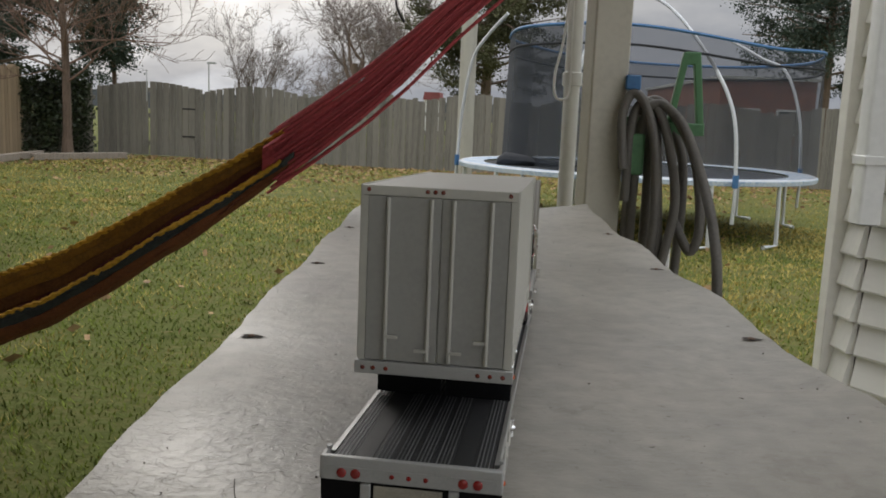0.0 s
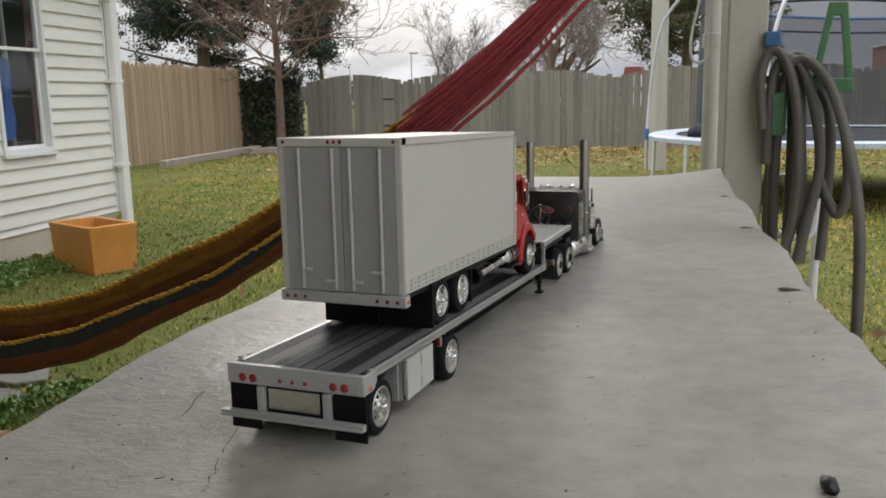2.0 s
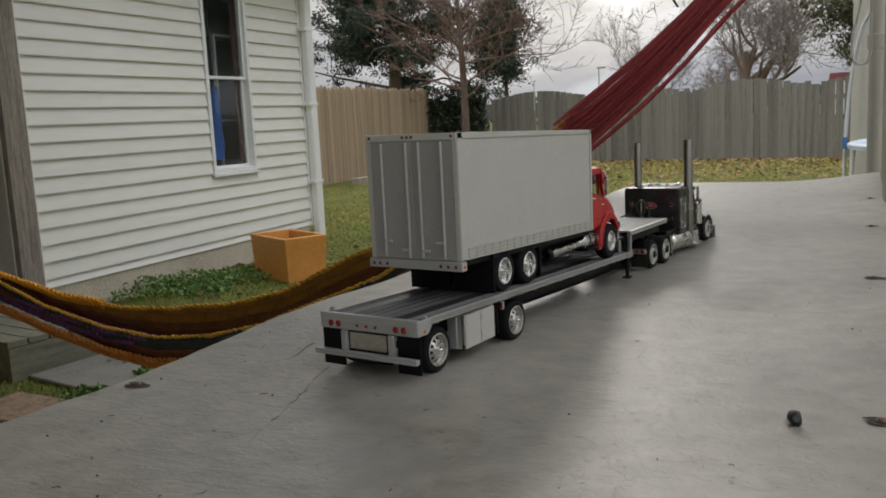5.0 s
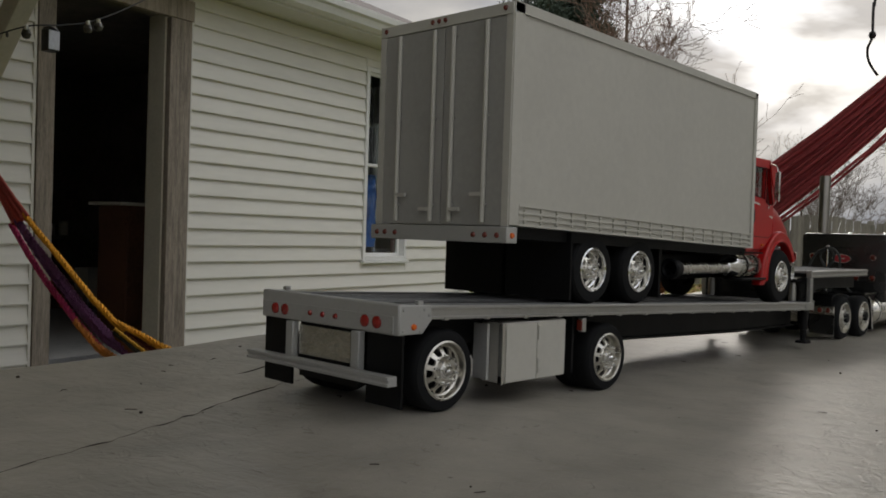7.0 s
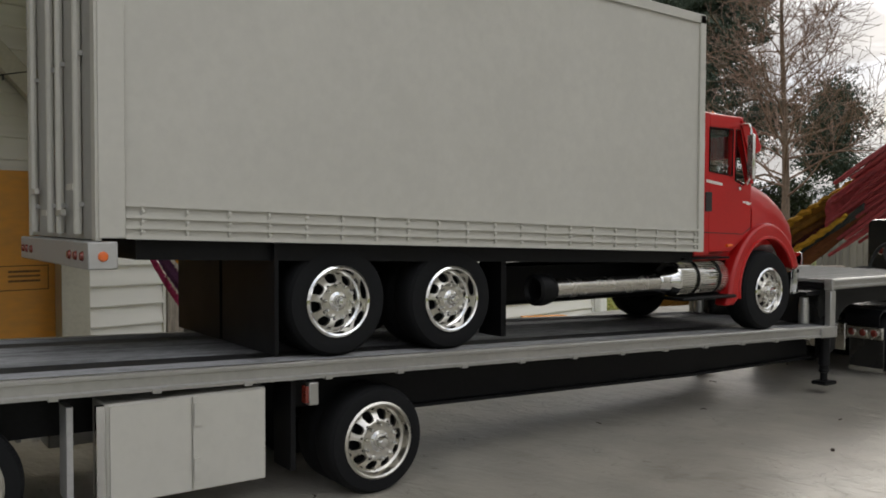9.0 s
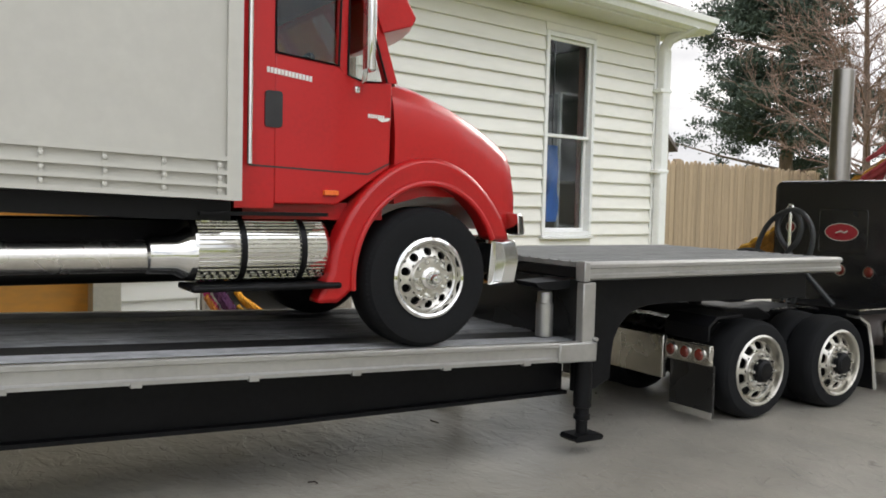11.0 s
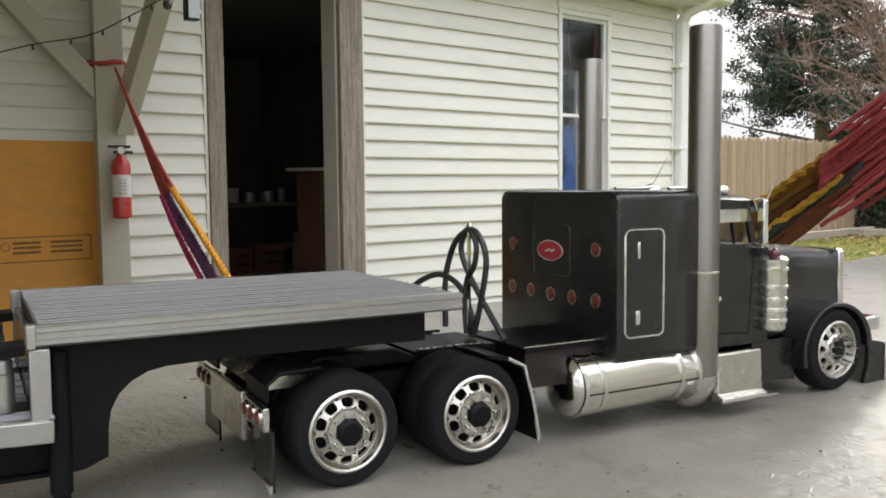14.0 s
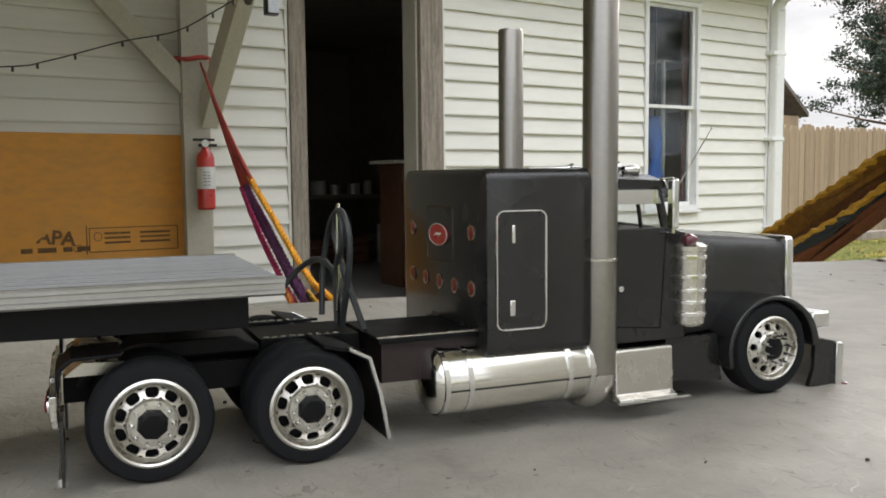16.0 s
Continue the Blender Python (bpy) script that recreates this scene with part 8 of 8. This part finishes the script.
def slender_tree(name, label, xy, height, radius, seed, mt, mt2):
    """One straight leader with long thin limbs sweeping out and up all round it."""
    rg = random.Random(seed)
    t_ = thing(name, label, "tree", pose(xy[0], xy[1], GROUND - 0.05))
    big, small = B(), B()
    line = [Vector((-0.02 * z + 0.03 * math.sin(z * 0.9), 0.03 * math.sin(z * 0.7), z)) for z in np.linspace(0, height, 15)]
    tube(big, line, [radius * (1 - 0.86 * (i / 14) ** 0.8) * (1.25 if i == 0 else 1) for i in range(15)], 10)
    out, tips = [], []
    for k in range(58):
        f = 0.20 + 0.76 * (k + rg.random()) / 58
        i = min(13, int(f * 14))
        p = line[i].lerp(line[i + 1], f * 14 - i)
        a = k * 2.4 + rg.uniform(-0.5, 0.5)
        d = Vector((math.cos(a), math.sin(a), rg.uniform(0.1, 0.75))).normalized()
        grow(rg, p, d, (1 - 0.62 * f) * rg.uniform(1.5, 2.7), 0.028 * (1.15 - f), 3, out, tips, 0.62, 0.35, 0.60, (3, 4, 5))
    for pts_, rs, dp in out:
        tube(small, pts_, [max(r_, 0.0048) for r_ in rs], 5 if dp > 1 else 3, cap=False)
    part("trunk", big, mt, t_)
    part("crown", small, mt2, t_)


slender_tree("bare_tree", "leafless slender brown tree standing before the ivy corner", (-9.93, 16.0), 7.6, 0.105, 4, bark_m, twig_m)
bare_tree("bare_tree", "leafless pale spreading tree far beyond the fence", (-13.7, 36.0), 8.0, 0.10, 5, 21, bark_m, pale_twig, spread=0.70, up=0.55, shrink=0.70, kids=(4, 3, 3, 4, 4), trunk=0.26, min_r=0.006, stems=3)
bare_tree("bare_tree", "leafless spreading tree with dark limbs beyond the fence", (-8.9, 35.0), 15.0, 0.26, 5, 9, bark_m, pale_twig, spread=0.80, up=0.5, shrink=0.71, kids=(4, 4, 4, 4, 4), trunk=0.22, min_r=0.0085, stems=3)
bare_tree("bare_tree", "leafless pale tree far beyond the fence", (-13.0, 48.0), 7.0, 0.12, 5, 33, bark_m, pale_twig, spread=0.75, up=0.5, shrink=0.70, kids=(4, 3, 4, 4, 4), trunk=0.25, min_r=0.006, stems=2)
evergreen("cedar_tree", "dark green cedar rising behind the tan fence", (-14.0, 18.9), 9.5, 3.0, 2, cedar_m, 150000, 0.075, low=0.20, gaps=0.42)
evergreen("cedar_tree", "small blue-green cedar with gaps beside the bare tree", (-10.75, 19.3), 4.0, 1.5, 6, cedar_m, 30000, 0.06, low=0.55, shape=0.3, gaps=0.42)
evergreen("pine_tree", "olive green pine beyond the grey fence", (-2.6, 28.0), 9.5, 3.5, 12, olive_m, 100000, 0.085, low=0.23, gaps=0.44)
evergreen("juniper_tree", "dark juniper beyond the trampoline", (7.9, 28.0), 9.0, 3.3, 17, cedar_m, 60000, 0.085, low=0.27, shape=0.8)

# ---------------------------------------------------------------- wooden pole and trampoline
wp_ = thing("wooden_pole", "tall round weathered wooden pole in the yard", "pole", pose(-1.38, 12.2, GROUND))
part("shaft", lathe(B(), [(0.125, -0.1), (0.120, 1.0), (0.112, 3.0), (0.105, 5.5), (0, 5.5)], 24, (0, 0, 0), "z"), pole_m, wp_)

TR, PADZ = 1.93, -0.285
tramp = thing("trampoline", "round backyard trampoline with dark safety net", "trampoline", pose(0.83, 9.65, 0))
circ = [(TR * math.cos(a), TR * math.sin(a), PADZ) for a in np.linspace(0, 2 * math.pi, 48, endpoint=False)]
bm = B()
tube(bm, circ, 0.024, 8, closed=True)
part("ring", bm, white_tube, tramp)
part("jump_mat", lathe(B(), [(0, PADZ - 0.005), (TR - 0.28, PADZ - 0.005), (TR - 0.28, PADZ - 0.015), (0, PADZ - 0.015)], 48, (0, 0, 0), "z"), mat_black, tramp)
part("pad", lathe(B(), [(TR - 0.25, PADZ + 0.012), (TR - 0.13, PADZ + 0.022), (TR - 0.02, PADZ + 0.018), (TR + 0.035, PADZ + 0.008), (TR + 0.03, PADZ - 0.035), (TR - 0.25, PADZ + 0.002)], 48, (0, 0, 0), "z"), faded_pad, tramp, "faded pale blue ring pad")


def rim(deg, r=TR):
    return r * math.cos(math.radians(deg)), r * math.sin(math.radians(deg))


for k in range(4):
    for deg in (-62 + 90 * k - 10, -62 + 90 * k + 14):
        x, y = rim(deg)
        x2, y2 = rim(deg + (6 if deg % 2 else -6), TR * 1.02)
        bm = B()
        tube(bm, [(x, y, PADZ - 0.01), (x * 1.01, y * 1.01, GROUND + 0.03), (x2, y2, GROUND + 0.02)], 0.021, 8)
        part("leg", bm, white_tube, tramp)
# four bent poles lean inwards over the mat
for deg, lean, twist, top in ((-66, 0.55, -40, 1.55), (-176, 0.80, 16, 1.33), (-112, 0.80, 10, 1.36), (12, 0.82, 30, 1.25)):
    x, y = rim(deg, TR * 1.03)
    xe, ye = rim(deg + twist, TR * lean)
    bm = B()
    tube(bm, rounded_line([(x, y, GROUND + 0.25), (x, y, PADZ), (x * 0.99 + (xe - x) * 0.05, y * 0.99 + (ye - y) * 0.05, 0.35), (x + (xe - x) * 0.28, y + (ye - y) * 0.28, 0.87), (x + (xe - x) * 0.62, y + (ye - y) * 0.62, top - 0.2), (xe, ye, top)]), 0.018, 8)
    pl_ = part("net_pole", bm, white_tube, tramp)
    part("blue_joint", lathe(B(), [(0.028, PADZ - 0.05), (0.028, PADZ + 0.07)], 10, (x, y, 0), "z"), blue_plastic, pl_)
RN = 1.72


def net_top(a):
    """The hem sags between the poles."""
    return 1.04 + 0.10 * math.cos(a - math.radians(215)) - 0.10 * math.exp(-((a % 6.283 - 5.2) / 0.5) ** 2)


def net_at(a, q):
    r_ = RN * (1 + 0.012 * math.sin(9 * a)) * (1 - 0.02 * q)
    return (0.24 + r_ * math.cos(a), r_ * math.sin(a), PADZ + 0.02 + (net_top(a) - PADZ) * q)


for nm, a0, a1, mt in (("net_panel", 150, 236, net_low), ("net_panel", 236, 510, net_high)):
    bm = B()
    prev = None
    for a in np.radians(np.linspace(a0, a1, int((a1 - a0) / 4))):
        col = [bm.verts.new(net_at(a, q)) for q in (0, 0.25, 0.5, 0.75, 1)]
        if prev:
            for j in range(4):
                bm.faces.new((prev[j], col[j], col[j + 1], prev[j + 1]))
        prev = col
    part(nm, bm, mt, tramp)
for q, mt, nm, r_ in ((1.0, blue_plastic, "net_hem", 0.017), (0.87, mat_black, "net_strap", 0.013)):
    bm = B()
    tube(bm, [net_at(a, q) for a in np.linspace(0, 2 * math.pi, 60, endpoint=False)], r_, 6, closed=True)
    part(nm, bm, mt, tramp)
tarp = thing("folded_net", "dark net lying folded on the trampoline edge", "net", pose(0, 0, 0))
bm = B()
rings = []
for k in range(12):
    f = k / 11
    w = 0.05 + 0.04 * math.sin(math.pi * f) + 0.025 * math.sin(7 * f)
    rings.append([(-0.62 + 0.85 * f, 8.62 + 0.05 * f + w * math.cos(a) * 1.4, PADZ + 0.022 + w * 0.55 * (1 + math.sin(a)) + 0.05 * math.exp(-((f - 0.1) / 0.1) ** 2) * (0.5 + 0.5 * math.sin(a))) for a in np.linspace(0, 2 * math.pi, 12, endpoint=False)])
part("fold", loft(bm, rings), mat_black, tarp)

# ---------------------------------------------------------------- beyond the fence
nb = thing("neighbour_house", "low red brick house with a flat white-edged roof beyond the fence", "house", pose(5.64, 33.0, GROUND, 0, 0, 5.7))
part("wall", box(B(), 0.0, 3.5, 0.0, 14.0, -0.1, 2.94), brick_far, nb)
part("roof", box(B(), -0.12, 3.62, -0.12, 14.1, 2.94, 3.04), mat("pale_far_fascia", (0.62, 0.62, 0.62), 0.8, vary=0.15, scale=2, fine=15), nb)
for x in (0.7, 2.1):
    w_ = part("window", box(B(), x, x + 0.8, -0.03, 0.0, 0.95, 1.9), white_trim, nb)
    part("pane", box(B(), x + 0.08, x + 0.72, -0.04, -0.031, 1.03, 1.82), black_plastic, w_)
fb_ = thing("far_building", "distant small building with a red gable", "house", pose(-9.6, 62.0, GROUND))
part("wall", box(B(), -0.6, 0.6, 0, 1.5, -0.1, 2.3), white_trim, fb_)
part("roof", prism(B(), [(-0.65, 2.3), (0.65, 2.3), (0.55, 2.85), (-0.55, 2.85)], "y", -0.1, 1.6), mat("dull_red_roof", (0.24, 0.07, 0.07), 0.8, vary=0.2, scale=2, fine=15), fb_)
hill = thing("far_ridge", "long low wooded ridge on the horizon", "ridge", pose(0, 260, GROUND), kind="structure")
bm = B()
top_r = [(x, 2.2 + 1.2 * noise.noise((x * 0.012, 4.0, 0)) + 0.6 * noise.noise((x * 0.05, 9.0, 0))) for x in np.linspace(-340, 260, 160)]
prism(bm, [(-340, -1.0)] + [(float(a), 3.0 + float(b_)) for a, b_ in top_r] + [(260, -1.0)], "y", 0, 25)
part("ridge", bm, mat("far_wood", (0.10, 0.11, 0.12), 1.0, vary=0.3, scale=0.2, fine=1), hill)
for x, y, h in ((-33, 58, 4.2), (-26.5, 62, 4.3)):
    ll = thing("street_lamp", "distant street lamp on a thin pole", "street lamp", pose(x, y, GROUND), group="far street lamps")
    part("pole", lathe(B(), [(0.07, 0), (0.05, h)], 8, (0, 0, 0), "z"), steel, ll)
    part("lamp_head", box(B(), -0.1, 0.55, -0.12, 0.12, h, h + 0.14), steel, ll)
shed = thing("shed_gable", "small tan shed gable behind the tan fence", "shed", pose(-12.6, 11.2, GROUND, 0, 0, 6))
part("wall", box(B(), -1.4, 1.0, -1.3, 1.2, -0.1, 2.08), tan_fence, shed)
part("roof", prism(B(), [(-1.45, 2.06), (-1.45, 2.14), (-0.1, 3.4), (1.35, 2.14), (1.35, 2.06), (-0.1, 3.32)], "x", -1.5, 1.1), roofing, shed)

# ---------------------------------------------------------------- crumbs on the bench
peb = thing("charcoal_lump", "small black charcoal lump on the bench", "pebble", pose(0.274, 0.033, 0.0, 0, 0, 20))
bm = B()
bmesh.ops.create_icosphere(bm, subdivisions=3, radius=1.0)
for v in bm.verts:
    k = 1 + 0.25 * noise.noise(v.co * 1.4)
    v.co = Vector((v.co.x * 0.0040 * k, v.co.y * 0.0066 * k, v.co.z * 0.0042 * k + 0.0037))
part("lump", bm, charcoal, peb)
rng = np.random.default_rng(20)
bm = B()
for k in range(260):
    u, v = rng.uniform(U0 + 0.02, U1 - 0.02), rng.uniform(-0.75, 1.6)
    p = BENCH @ Vector((u, v, 0))
    r_ = rng.uniform(0.0003, 0.0009)
    a = rng.uniform(0, 6.283)
    z = bench_height(u, v)
    if rng.random() < 0.45:
        l_ = rng.uniform(0.0015, 0.0055)
        tube(bm, [(p.x, p.y, z + 0.0005), (p.x + l_ * 0.5 * math.cos(a), p.y + l_ * 0.5 * math.sin(a), z + 0.0007), (p.x + l_ * math.cos(a + 0.5), p.y + l_ * math.sin(a + 0.5), z + 0.0004)], 0.0002, 4)
    else:
        lathe(bm, [(0, r_ * 1.3), (r_ * 0.8, r_ * 0.9), (r_, r_ * 0.3), (r_ * 0.7, 0)], 6, (p.x, p.y, z), "z")
tagged(part("crumbs", bm, chip_m), "dark crumbs and bits scattered on the bench", "crumbs", kind="stuff")
twg = thing("dry_stalk", "thin dry stalk lying on the bench", "twig", pose(-0.098, 0.028, 0.0))
bm = B()
tube(bm, rounded_line([(-0.012, 0.030, 0.0008), (-0.006, 0.014, 0.0022), (0.0, 0.0, 0.0016), (0.004, -0.016, 0.0006)]), 0.00028, 5)
part("stalk", bm, chip_m, twg)

# ---------------------------------------------------------------- siding courses, one piece each
def plank_mesh():
    return prism(B(), [(-0.010, 0.0), (0.019, 0.0), (0.0205, 0.007), (0.002, 0.0995), (-0.010, 0.0995)], "y", 0.0, 1.0)


first = None
rows_z = [(Z0 - 0.018, 0.0535)] + [(LINE0 + k * COURSE, COURSE) for k in range(20)] + [(LINE0 + 20 * COURSE, Z1 - LINE0 - 20 * COURSE)]
for z, tall in rows_z:
    spans = []
    left0, right0 = S_D0 - 0.097, S_D1 + 0.157
    if z < D_HI + 0.12:
        spans.append((LEFT_END, left0))
        row = [(right0, CORNER - 0.001)]
    else:
        row = [(LEFT_END, CORNER - 0.001)]
    if z + tall > W_LO - 0.02 and z < W_HI + 0.01:
        row = [(row[0][0], S_WIN0 - 0.004), (S_WIN1 + 0.004, row[0][1])]
    for a, b_ in spans + row:
        m = Matrix.Translation((0, a, z)) @ Matrix.Diagonal((1, b_ - a, tall / 0.1, 1))
        if first is None:
            first = part("siding_plank", plank_mesh(), vinyl, wall_w, flat_=True, m=m)
        else:
            again(first, "siding_plank", wall_w, m)

again(first, "siding_plank", wall_w, Matrix.Translation((0, S_WIN0 - 0.004, W_HI + 0.004)) @ Matrix.Diagonal((1, S_WIN1 - S_WIN0 + 0.008, (Z1 - W_HI - 0.004) / 0.0995, 1)))
z_low = LINE0 + COURSE * math.floor((W_LO - 0.024 - LINE0) / COURSE)
again(first, "siding_plank", wall_w, Matrix.Translation((0, S_WIN0 - 0.004, z_low)) @ Matrix.Diagonal((1, S_WIN1 - S_WIN0 + 0.008, (W_LO - 0.023 - z_low) / 0.0995, 1)))
for k in range(24):
    z = GROUND + 0.02 + k * COURSE
    again(first, "siding_plank", wall_e, Matrix.Translation((0, 0.094, z)) @ pose(0, 0, 0, 0, 0, 180) @ Matrix.Diagonal((1, 0.11, 1, 1)))
    again(first, "siding_plank", wall_e, SKEW @ Matrix.Translation((0, -0.03, z)) @ pose(0, 0, 0, 0, 0, 180) @ Matrix.Diagonal((1, 1.5, 1, 1)))
